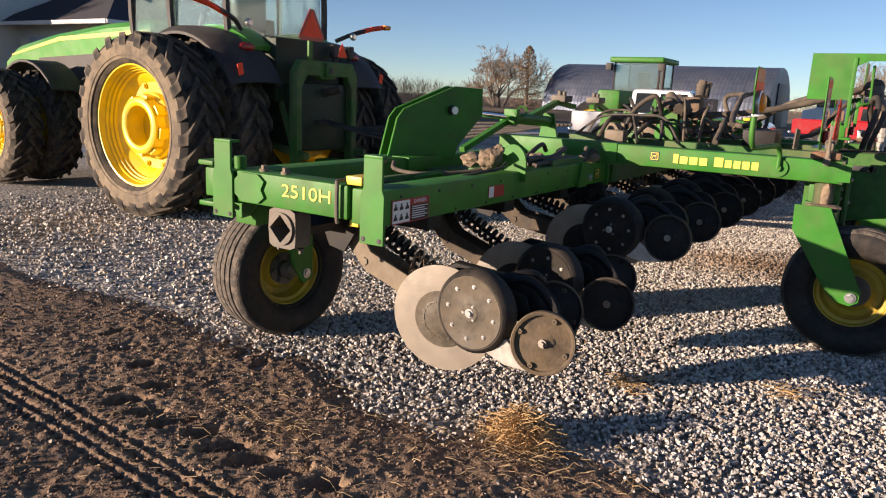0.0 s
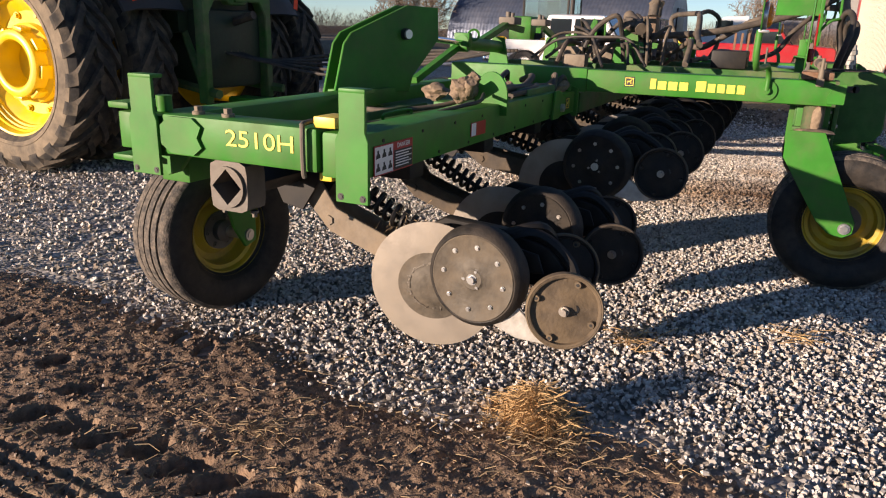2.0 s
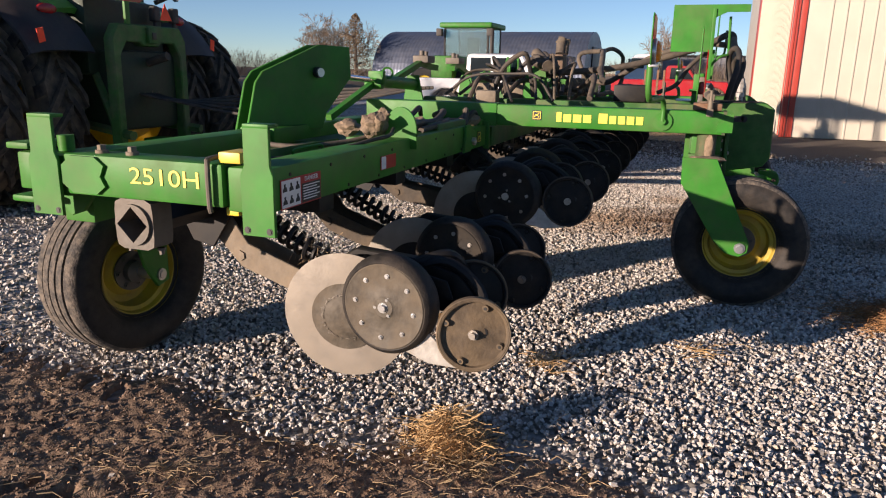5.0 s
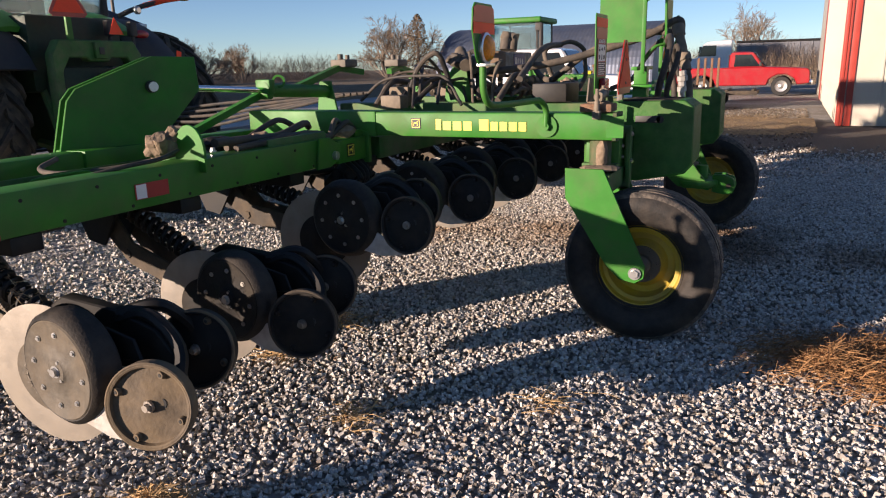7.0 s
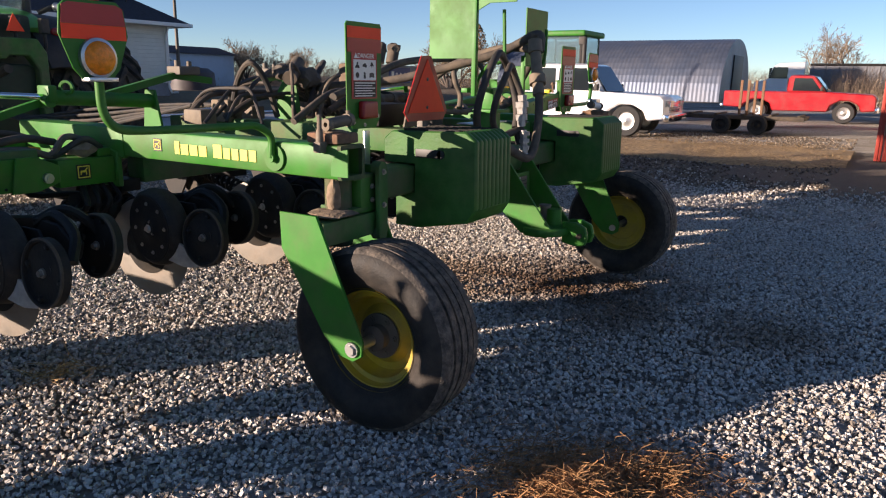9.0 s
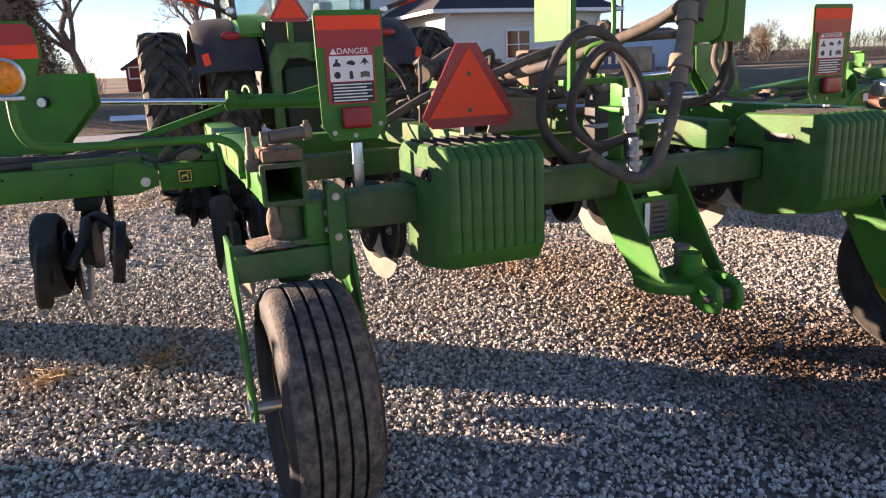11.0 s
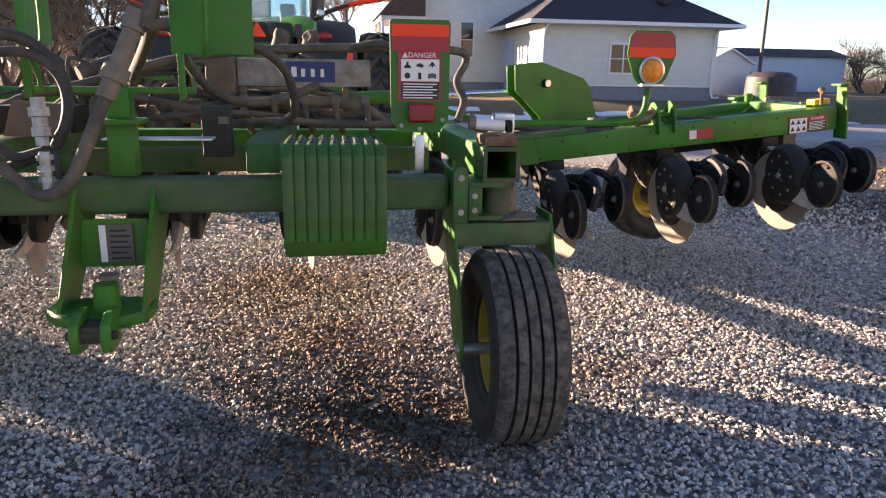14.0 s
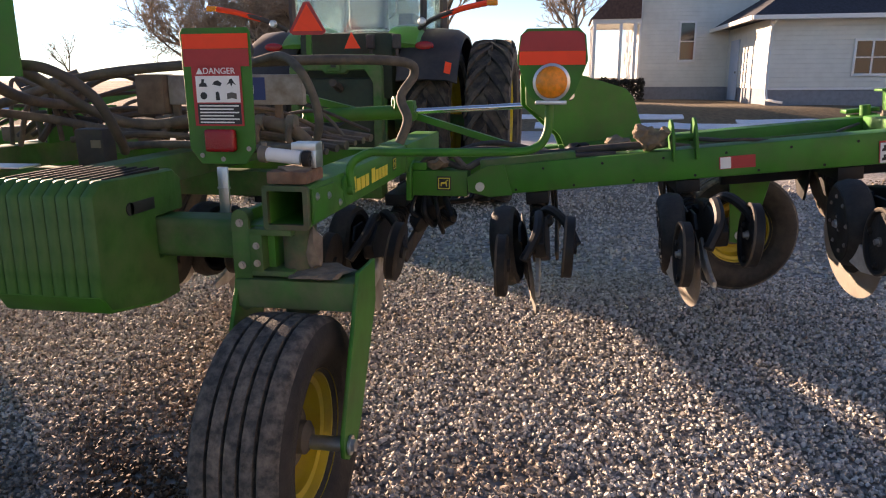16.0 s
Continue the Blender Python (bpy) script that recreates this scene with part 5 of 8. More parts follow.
# long hoses over the frame
for pts, r in (([(-.62, .95, 1.36), (-.35, 1.0, 1.42), (.1, 1.05, 1.55), (.5, 1.1, 1.60), (.95, 1.15, 1.62), (1.35, 1.25, 1.63), (1.62, 1.45, 1.62), (1.66, 1.5, 1.56), (1.60, 1.45, 1.45), (1.64, 1.42, 1.34), (1.60, 1.4, 1.22)], .024),
               ([(.17, .01, 1.65), (.21, .30, 1.66), (.19, .65, 1.55), (.26, .9, 1.40), (.42, 1.05, 1.33), (.62, 1.2, 1.36), (.78, 1.3, 1.42)], .024),
               ([(.95, 1.15, 1.62), (1.12, 1.08, 1.645), (1.24, 1.0, 1.58), (1.30, 1.0, 1.46), (1.32, 1.0, 1.34), (1.27, 1.05, 1.22)], .020),
               ([(-.9, 1.0, 1.23), (-.55, 1.02, 1.38), (-.2, 1.1, 1.36), (.15, 1.25, 1.28), (.3, 1.4, 1.25)], .021),
               ([(.25, 1.1, 1.22), (.6, 1.02, 1.24), (1.0, 1.05, 1.22), (1.3, 1.1, 1.23)], .019)):
    bm = B()
    tube(bm, pts, r, 10, 6)
    part("supply_hose", bm, HOSE_D, rig, "thick dusty supply hose")
bm = B()
box(bm, .22, .36, .80, .90, 1.075, 1.325, .012)
cb = part("control_box", bm, PLAIN_BLACK, rig, "upright black control box with a tan label")
bm = B()
box(bm, .30, .35, .7965, .7985, 1.24, 1.275, 0)
part("tan_label", bm, DIRTSTEEL, cb, smooth=False)
bm = B()
box(bm, -.10, .34, .30, .42, 1.205, 1.213, .002)
part("foot_plate", bm, ZINC, rig, "bright worn foot plate")
rnd = random.Random(4)
for i in range(16):
    bm = B()
    a = Vector((rnd.uniform(-1.1, 1.2), rnd.uniform(1.2, 2.4), 1.2))
    b = Vector((rnd.uniform(-1.2, 1.3), rnd.uniform(1.3, 2.5), 1.22))
    m = (a + b) / 2 + Vector((rnd.uniform(-.15, .15), rnd.uniform(-.2, .2), rnd.uniform(.10, .36)))
    tube(bm, [a, a * .6 + m * .4 + Vector((0, 0, .10)), m, b * .6 + m * .4 + Vector((0, 0, .08)), b], rnd.choice((.011, .014, .019)), 8, 6)
    part("hydraulic_hose", bm, HOSE if i % 3 else HOSE_D, rig)
for i in range(7):
    bm = B()
    xx = -.95 + .3 * i
    box(bm, xx, xx + .12, 1.7 + .1 * (i % 3), 1.86 + .1 * (i % 3), 1.18, 1.27 + .05 * (i % 2), .012)
    part("valve_block", bm, DIRTSTEEL, rig, "dusty valve block")
for xo in (-.40,):
    bm = B()
    plate(bm, [(1.40, 1.2), (1.62, 1.2), (1.60, 1.38), (1.54, 1.46), (1.44, 1.44)], .012, at_x(xo), bev=.002)
    part("valve_bracket", bm, GREEN, rig)
bm = B()
lump(bm, (-.32, 1.45, 1.46), .10, 41, .7)
lump(bm, (-.45, 1.5, 1.50), .06, 42, .8)
cyl(bm, (-.5, 1.4, 1.46), (-.26, 1.55, 1.56), .045, seg=16)
part("filter_housing", bm, HOSE_D, rig, "filter housing caked with dust")
bm = B()
box(bm, -.62, -.30, .62, .86, 1.205, 1.33, .012)
part("battery_box", bm, BLACK, rig, "black plastic box")
bm = B()
plate(bm, [(-.55, 1.205), (-.28, 1.205), (-.28, 1.34), (-.50, 1.36)], .01, at_y(.5))
part("guard_plate", bm, GREYIRON, rig, "grey guard plate")
# upper fold arms
for sg in (-1, 1):
    bm = B()
    tube(bm, [(sg * 1.04, 2.5, 1.335), (sg * .50, 2.5, 1.465), (sg * .22, 2.45, 1.43)], .032, 4, smooth=False)
    plate(bm, [(2.36, 1.09), (2.56, 1.09), (2.52, 1.37), (2.42, 1.37)], .02, at_x(sg * .72), bev=.003)
    part("fold_linkage", bm, GREEN, rig)
    bm = B()
    box(bm, sg * .42 - .09, sg * .42 + .09, 2.42, 2.56, 1.47, 1.53, .012)
    cyl(bm, (sg * .42 - .05, 2.49, 1.53), (sg * .42 - .05, 2.49, 1.57), .022, seg=12)
    cyl(bm, (sg * .42 + .05, 2.49, 1.53), (sg * .42 + .05, 2.49, 1.565), .018, seg=12)
    part("valve_block", bm, GREYIRON, rig, "dusty grey valve block")
# drawbar to the tractor
bm = B()
for xo in (-.25, .25):
    tube(bm, [(xo * 2.4, 2.57, 1.0), (xo * .4 - .08, 5.2, .62)], .075, 4, smooth=False)
box(bm, -.20, .04, 5.05, 5.75, .50, .66, .02)
part("drawbar", bm, GREEN, rig, "green drawbar tongue")
for q in range(5):
    bm = B()
    x0 = -.28 + .1 * q
    tube(bm, [(x0, 2.6, 1.25), (x0 - .02, 3.4, 1.10 + .03 * q), (x0 * .7, 4.4, .95 + .05 * q), (x0 * .5 - .05, 5.3, 1.05), (x0 * .6 - .08, 5.75, 1.12)], .015, 8, 6)
    part("hydraulic_hose", bm, HOSE, rig)

# right-hand wing stands slightly folded up about its hinge pins
fold = Matrix.Translation((2.0, 0, .985)) @ Matrix.Rotation(radians(-4.5), 4, "Y") @ Matrix.Translation((-2.0, 0, -.985))
for ob in list(rig.children):
    if ob.type == "MESH" and not ob.name.startswith(("marker_panel", "hydraulic_cylinder", "fold_link")):
        xs = [(ob.matrix_basis @ v.co).x for v in ob.data.vertices]
        if min(xs) > 1.9 or (max(xs) > 2.6 and min(xs) > 1.6):
            ob.matrix_basis = fold @ ob.matrix_basis

# ---- the tractor ----
TX = -.08
tractor = thing("tractor", "large green tractor with yellow rims and dual wheels, dusty tyres", "tractor", at=(TX, 8.0, 0))
HOODG = mat("hood_green", (0.05, 0.26, 0.035), 0.3, grain=0.08, scale=5, stain=(0.2, 0.2, 0.12), stain_amt=0.25, stain_scale=3)
PLASTIC = mat("black_plastic", (0.02, 0.02, 0.021), 0.6, grain=0.15, stain=(0.12, 0.10, 0.08), stain_amt=0.4)
CABGLASS = mat("cab_glass", (0.55, 0.72, 0.74), 0.02, trans=0.9)
INTERIOR = mat("cab_interior", (0.10, 0.10, 0.10), 0.8, grain=0.2)

LUGS = {}

def lug_tyre(c, R, W, rim, out, parent, n=22, name="wheel", label="dusty lugged tractor tyre on a yellow rim"):
    """Bar-lugged drive tyre; out: +1 or -1, the side that the rim's face looks to."""
    m = Matrix.Translation(c)
    h = W / 2
    bm = B()
    prof = [(rim, -h * .8), (rim + .05, -h * .98), (rim + .13, -h * 1.03), (R - .11, -h * .98), (R - .055, -h * .80), (R - .045, 0), (R - .055, h * .80), (R - .11, h * .98), (rim + .13, h * 1.03), (rim + .05, h * .98), (rim, h * .8), (rim - .01, 0)]
    lathe(bm, prof, m, 72, closed=True)
    w = part(name, bm, RUBBER_T, parent, label)
    bm = B()
    sd_ = out
    lathe(bm, [(rim + .045, sd_ * h * .985), (rim + .13, sd_ * h * 1.045), (R - .115, sd_ * h * .995), (R - .125, sd_ * h * .97), (rim + .13, sd_ * h * 1.0), (rim + .055, sd_ * h * .95)], m, 72, closed=True)
    lathe(bm, [(rim + .075, sd_ * h * 1.0), (rim + .08, sd_ * h * 1.035), (rim + .088, sd_ * h * 1.04), (rim + .093, sd_ * h * 1.01)], m, 72)
    part("sidewall", bm, SIDE_T, w, "tan dust-covered sidewall")
    dth = 2 * math.pi / n
    for sd in (-1, 1):
        key = (R, W, n, sd)
        if key not in LUGS:
            t = bmesh.new()
            secs = []
            for a, rr, dt, wd in ((.0 - sd * .02, R, 0.0, .22), (sd * h * .55, R - .004, dth * .75, .22), (sd * h * .92, R - .022, dth * 1.3, .26), (sd * h * 1.04, R - .12, dth * 1.42, .30)):
                ring = []
                for r_, w_ in ((rr, wd * .72), (rr, -wd * .72), (rr - .085, -wd), (rr - .085, wd)):
                    q = dt + w_ * dth
                    aa = a if r_ == rr else a * (.95 if abs(a) > h * .9 else 1)
                    ring.append(t.verts.new((aa, r_ * math.cos(q), r_ * math.sin(q))))
                secs.append(ring)
            for A, C in zip(secs, secs[1:]):
                for k in range(4):
                    t.faces.new((A[k], A[(k + 1) % 4], C[(k + 1) % 4], C[k]))
            t.faces.new(secs[0])
            t.faces.new(secs[-1][::-1])
            bmesh.ops.recalc_face_normals(t, faces=t.faces)
            LUGS[key] = mesh("lug", t, RUBBER_T)
        for i in range(n):
            ob = new("lug", LUGS[key])
            ob.parent = w
            ob.matrix_basis = Matrix.Translation(Vector(c) - ORIGIN[parent.name]) @ Matrix.Rotation(i * dth + (dth / 2 if sd > 0 else 0), 4, "X")
    bm = B()
    o = out
    lathe(bm, [(rim + .02, o * h * .84), (rim + .02, o * h * .78), (rim - .02, o * h * .74), (rim - .035, o * h * .5), (rim - .05, o * h * .46), (rim - .05, o * h * .34), (rim - .068, o * h * .31), (rim - .068, o * h * .18), (rim - .086, o * h * .15), (rim - .09, o * h * .02), (rim - .12, -o * h * .05), (rim * .72, -o * h * .32), (rim * .58, -o * h * .35), (.10, -o * h * .35)], m, 56)
    lathe(bm, [(rim + .02, -o * h * .84), (rim - .02, -o * h * .74), (rim - .06, -o * h * .2), (rim - .10, -o * h * .05)], m, 56)
    part("rim", bm, YELLOW, w, "yellow steel rim")
    bm = B()
    lathe(bm, [(rim * .56, -o * h * .34), (rim * .55, -o * h * .10), (rim * .47, o * h * .02), (rim * .46, o * h * .50), (rim * .42, o * h * .56), (rim * .36, o * h * .56), (rim * .33, o * h * .50), (rim * .31, -o * h * .3), (0, -o * h * .3)], m, 40)
    for k in range(8):
        a = k * math.pi / 4 + .2
        R_ = m @ Matrix.Rotation(a, 4, "X")
        box(bm, o * h * .16 - .055, o * h * .16 + .055, rim * .455, rim * .515, -.06, .06, .012, m=R_)
    for k in range(10):
        a = k * math.pi / 5
        p = m @ Vector((-o * h * .30, rim * .68 * math.cos(a), rim * .68 * math.sin(a)))
        bolt(bm, p, (o, 0, 0), .022, .03)
    part("hub", bm, YELLOW, w, "yellow cast hub")
    return w

for sg in (-1, 1):
    lug_tyre((TX + sg * 1.62, 6.82, 1.0), 1.0, .50, .66, sg, tractor)
    lug_tyre((TX + sg * .93, 6.82, 1.0), 1.0, .50, .66, sg, tractor)
    lug_tyre((TX + sg * 1.50, 10.3, .78), .78, .42, .46, sg, tractor, 20)
    lug_tyre((TX + sg * .93, 10.3, .78), .78, .42, .46, sg, tractor, 20)
    bm = B()
    cyl(bm, (TX, 6.65, 1.0), (TX + sg * 1.50, 6.65, 1.0), .13, .10, seg=20)
    part("rear_axle", bm, GREEN_D, tractor)
    bm = B()
    cyl(bm, (TX, 10.3, .78), (TX + sg * 1.5, 10.3, .78), .10, seg=16)
    part("front_axle", bm, GREEN_D, tractor)
    # fenders
    def shell(x0, x1, r, th, a0, a1, n=16, drop=.0):
        bm = B()
        t = bmesh.new()
        rows = []
        for k in range(n + 1):
            a = radians(a0 + (a1 - a0) * k / n)
            ca, sa = math.cos(a), math.sin(a)
            sec = []
            for u, dr in ((0, 0), (.12, .02), (.5, .03), (.85, .01), (1, -.06), (1, -.06 - th), (.85, .01 - th), (.5, .03 - th), (.12, .02 - th), (0, -th)):
                rr = r + dr - drop * u
                sec.append(t.verts.new((TX + sg * (x0 + (x1 - x0) * u), 6.75 + rr * ca, 1.0 + rr * sa)))
            rows.append(sec)
        m = len(rows[0])
        for A, C in zip(rows, rows[1:]):
            for k in range(m):
                t.faces.new((A[k], A[(k + 1) % m], C[(k + 1) % m], C[k]))
        t.faces.new(rows[0])
        t.faces.new(rows[-1][::-1])
        bmesh.ops.recalc_face_normals(t, faces=t.faces)
        return join(bm, t)
    fd = part("fender", shell(.62, 1.30, 1.10, .03, 35, 152), PLASTIC, tractor, "black plastic rear fender")
    part("fender_cover", shell(.42, .86, 1.15, .06, 62, 128), HOODG, fd, "bright green fender cover")
    bm = B()
    lathe(bm, [(.0, .035), (.05, .032), (.075, .02), (.082, 0)], Matrix.Translation((TX + sg * .90, 6.04, 1.90)) @ Matrix.Rotation(-math.pi / 2, 4, "Z") @ Matrix.Diagonal((1, 1.35, .62, 1)), 24)
    part("tail_lamp", bm, RED_L, fd, "oval red tail lamp")
    for q in range(1):
        bm = B()
        plate(bm, [(TX + sg * 1.16, 1.60 + .16 * q), (TX + sg * 1.23, 1.58 + .16 * q), (TX + sg * 1.25, 1.70 + .16 * q), (TX + sg * 1.18, 1.72 + .16 * q)], .006, at_y(5.80 + .05 * q))
        part("orange_tape", bm, ORANGE, fd, "red-orange reflective tape", smooth=False)
    # warning light arms
    bm = B()
    tube(bm, [(TX + sg * .80, 6.25, 2.10), (TX + sg * 1.0, 6.15, 2.20), (TX + sg * 1.35, 6.1, 2.30), (TX + sg * 1.62, 6.1, 2.35)], .028, 8, 5)
    arm = part("warning_arm", bm, PLASTIC, tractor, "folding warning light arm with orange tape")
    bm = B()
    tube(bm, [(TX + sg * 1.08, 6.14, 2.225), (TX + sg * 1.35, 6.1, 2.30), (TX + sg * 1.6, 6.1, 2.345)], .032, 8, 5)
    part("orange_tape", bm, ORANGE, arm)
    bm = B()
    box(bm, TX + sg * 1.66 - .06, TX + sg * 1.66 + .06, 6.05, 6.15, 2.32, 2.38, .015)
    part("amber_lamp", bm, AMBER, arm)
    bm = B()
    lathe(bm, [(.035, .0), (.045, .015), (.045, .04), (.03, .055), (0, .055)], Matrix.Translation((TX + sg * .88, 6.05, 2.16)) @ Matrix.Rotation(-math.pi / 2, 4, "Z"), 20)
    part("work_lamp", bm, ZINC, tractor, "round work lamp")
# chassis: green near black, the shade behind the hitch frame put into the paint
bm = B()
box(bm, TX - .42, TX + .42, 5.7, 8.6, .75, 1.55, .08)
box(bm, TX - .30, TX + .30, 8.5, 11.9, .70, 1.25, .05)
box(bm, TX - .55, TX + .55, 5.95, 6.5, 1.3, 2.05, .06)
part("chassis", bm, mat("shaded_dusty_green", (.008, .028, .010), .6, grain=.25, stain=(.06, .05, .035), stain_amt=.5), tractor, "dusty green transmission housing with shade darkened into its colour")
bm = B()
prof = [(8.35, 1.30), (8.35, 2.28), (9.4, 2.24), (10.8, 2.10), (11.9, 1.92), (12.25, 1.72), (12.3, 1.35), (11.6, 1.25)]
plate(bm, prof, .86, at_x(TX), bev=.07)
hood = part("hood", bm, HOODG, tractor, "glossy green engine hood with yellow stripe")
for sg in (-1, 1):
    bm = B()
    plate(bm, [(8.4, 2.10), (8.4, 2.155), (10.6, 2.06), (12.0, 1.80), (12.0, 1.775), (10.6, 2.005)], .006, at_x(TX + sg * .433))
    part("yellow_stripe", bm, DECAL_Y, hood, "yellow stripe", smooth=False)
    for i in (0, 1, 2, 3, 5):
        bm = B()
        box(bm, min(TX + sg * .4345, TX + sg * .437), max(TX + sg * .4345, TX + sg * .437), 9.3 - i * .075, 9.35 - i * .075, 1.93, 1.99, 0)
        part("model_mark", bm, DECAL_Y, hood, "yellow model marking bar", smooth=False)
    bm = B()
    plate(bm, [(9.2, 1.36), (11.2, 1.36), (11.2, 1.75), (9.2, 1.85)], .012, at_x(TX + sg * .435))
    part("grille_side", bm, PLASTIC, hood)
    # front fender
    bm = B()
    arc = [(10.3 + .90 * math.cos(a), .78 + .92 * math.sin(a)) for a in [radians(25 + 120 * k / 10) for k in range(11)]]
    inn = [(10.3 + .86 * math.cos(a), .78 + .88 * math.sin(a)) for a in [radians(145 - 120 * k / 10) for k in range(11)]]
    plate(bm, arc + inn, .45, at_x(TX + sg * .93), bev=.008)
    part("front_fender", bm, PLASTIC, tractor)
    bm = B()
    box(bm, TX + sg * .72 - .2, TX + sg * .72 + .2, 8.0, 8.9, .55, 1.15, .05)
    for i in range(4):
        box(bm, TX + sg * .95 - .16, TX + sg * .95 + .16, 8.1, 8.4, .5 + i * .32, .53 + i * .32, .006)
    part("fuel_tank_and_steps", bm, PLASTIC, tractor)
    bm = B()
    cyl(bm, (TX + sg * .62, 8.45, 1.3), (TX + sg * .62, 8.45, 3.0), .05 if sg > 0 else .03, seg=14)
    part("exhaust_stack" if sg > 0 else "grab_pole", bm, PLASTIC, tractor)
    bm = B()
    tube(bm, [(TX + sg * .8, 8.3, 3.0), (TX + sg * 1.15, 8.35, 3.02), (TX + sg * 1.3, 8.35, 2.9)], .015, 6, 4)
    box(bm, TX + sg * 1.3 - .11, TX + sg * 1.3 + .11, 8.32, 8.38, 2.55, 2.95, .02)
    part("mirror", bm, PLASTIC, tractor, "black side mirror")
# cab
cab = None
bm = B()
for px, py in ((-.78, 6.45), (.78, 6.45), (-.85, 7.35), (.85, 7.35), (-.72, 8.3), (.72, 8.3)):
    tube(bm, [(TX + px, py, 1.75), (TX + px * 1.04, py + .02, 2.5), (TX + px * .94, py * .985 + .11, 3.2)], .045, 6, 4)
box(bm, TX - .82, TX + .82, 6.4, 6.5, 1.75, 1.95, .03)
box(bm, TX - .86, TX + .86, 6.5, 8.3, 1.70, 1.80, .02)
cab = part("cab_frame", bm, PLASTIC, tractor, "black cab frame")
bm = B()
box(bm, TX - .90, TX + .90, 6.25, 8.45, 3.18, 3.40, .09, seg=4)
part("cab_roof", bm, GREEN, cab, "green cab roof")
def pane(name, pts):
    bm = B()
    f = bm.faces.new([bm.verts.new(p) for p in pts])
    r = bmesh.ops.extrude_face_region(bm, geom=[f])
    nrm = (Vector(pts[1]) - Vector(pts[0])).cross(Vector(pts[2]) - Vector(pts[0])).normalized()
    bmesh.ops.translate(bm, vec=nrm * .006, verts=[g for g in r["geom"] if isinstance(g, bmesh.types.BMVert)])
    bmesh.ops.recalc_face_normals(bm, faces=bm.faces)
    ob = part(name, bm, CABGLASS, cab, "tinted cab window", smooth=False)
    ob.visible_shadow = False
pane("rear_window", [(TX - .76, 6.47, 1.96), (TX + .76, 6.47, 1.96), (TX + .72, 6.50, 3.17), (TX - .72, 6.50, 3.17)])
pane("front_window", [(TX - .72, 8.3, 1.8), (TX + .72, 8.3, 1.8), (TX + .68, 8.3, 3.17), (TX - .68, 8.3, 3.17)])
for sg in (-1, 1):
    pane("side_window", [(TX + sg * .82, 6.52, 1.8), (TX + sg * .86, 7.33, 1.8), (TX + sg * .82, 7.33, 3.17), (TX + sg * .77, 6.56, 3.17)])
    pane("side_window", [(TX + sg * .86, 7.37, 1.8), (TX + sg * .76, 8.28, 1.8), (TX + sg * .70, 8.28, 3.17), (TX + sg * .82, 7.37, 3.17)])
bm = B()
box(bm, TX - .28, TX + .28, 7.0, 7.5, 1.8, 2.15, .08)
box(bm, TX - .25, TX + .25, 6.92, 7.08, 2.15, 2.8, .07, seg=3)
box(bm, TX - .13, TX + .13, 6.93, 7.05, 2.8, 3.0, .05, seg=3)
part("driver_seat", bm, INTERIOR, cab, "dark grey driver seat")
bm = B()
box(bm, TX + .35, TX + .55, 7.1, 7.7, 1.8, 2.35, .05)
tube(bm, [(TX, 8.1, 1.8), (TX, 7.9, 2.3), (TX, 7.75, 2.45)], .04, 8, 4)
lathe(bm, [(.20, -.015), (.215, 0), (.20, .015), (.185, 0)], Matrix.Translation((TX, 7.72, 2.47)) @ Matrix.Rotation(radians(60), 4, "X") @ Matrix.Rotation(math.pi / 2, 4, "Y"), 28, closed=True)
part("controls", bm, INTERIOR, cab)
# rear linkage
bm = B()
quick = [(-.56, .62), (-.56, 1.66), (-.47, 1.80), (.41, 1.80), (.50, 1.66), (.50, .62), (.40, .62), (.40, 1.50), (.31, 1.63), (.12, 1.63), (.08, 1.59), (-.14, 1.59), (-.18, 1.63), (-.37, 1.63), (-.46, 1.50), (-.46, .62)]
plate(bm, [(TX + u, v) for u, v in quick], .12, at_y(5.68), bev=.012)
box(bm, TX - .10, TX + .04, 5.58, 5.62, 1.62, 1.78, .01)
part("quick_hitch", bm, GREEN_D, tractor, "green inverted-u quick hitch frame")
bm = B()
box(bm, TX - .06, TX + .0, 5.572, 5.582, 1.66, 1.73, .005)
part("hitch_latch", bm, DARK, tractor)
for sg in (-1, 1):
    bm = B()
    tube(bm, [(TX + sg * .40, 6.2, .80), (TX + sg * .52, 5.5, .72)], .05, 6, 3)
    tube(bm, [(TX + sg * .40, 6.15, 1.65), (TX + sg * .48, 5.75, .80)], .04, 8, 3)
    part("lift_arm", bm, GREEN_D, tractor, "dark green lift arm")
bm = B()
tube(bm, [(TX, 6.0, 1.35), (TX, 5.45, 1.50)], .045, 8, 3)
part("top_link", bm, ARMSTEEL, tractor)
bm = B()
box(bm, TX - .09, TX + .09, 5.4, 6.1, .48, .58, .02)
part("drawbar", bm, ARMSTEEL, tractor)
for i in range(4):
    bm = B()
    tube(bm, [(TX - .2 + .13 * i, 5.95, 1.30 + .05 * (i % 2)), (TX - .2 + .12 * i, 5.75, 1.32), (TX - .18 + .1 * i, 5.72, 1.12)], .022, 8, 4)
    cyl(bm, (TX - .2 + .13 * i, 5.90, 1.38), (TX - .2 + .13 * i, 5.78, 1.38), .035, seg=10)
    part("hydraulic_outlet", bm, DIRTSTEEL, tractor, "hydraulic outlet with hose")
bm = B()
plate(bm, [(-.61, 2.045), (-.57, 2.01), (-.23, 2.01), (-.19, 2.045), (-.365, 2.355), (-.435, 2.355)], .006, at_y(5.62))
sm = part("slow_vehicle_sign", bm, RED_R, tractor, "orange slow-vehicle triangle with dark red border")
bm = B()
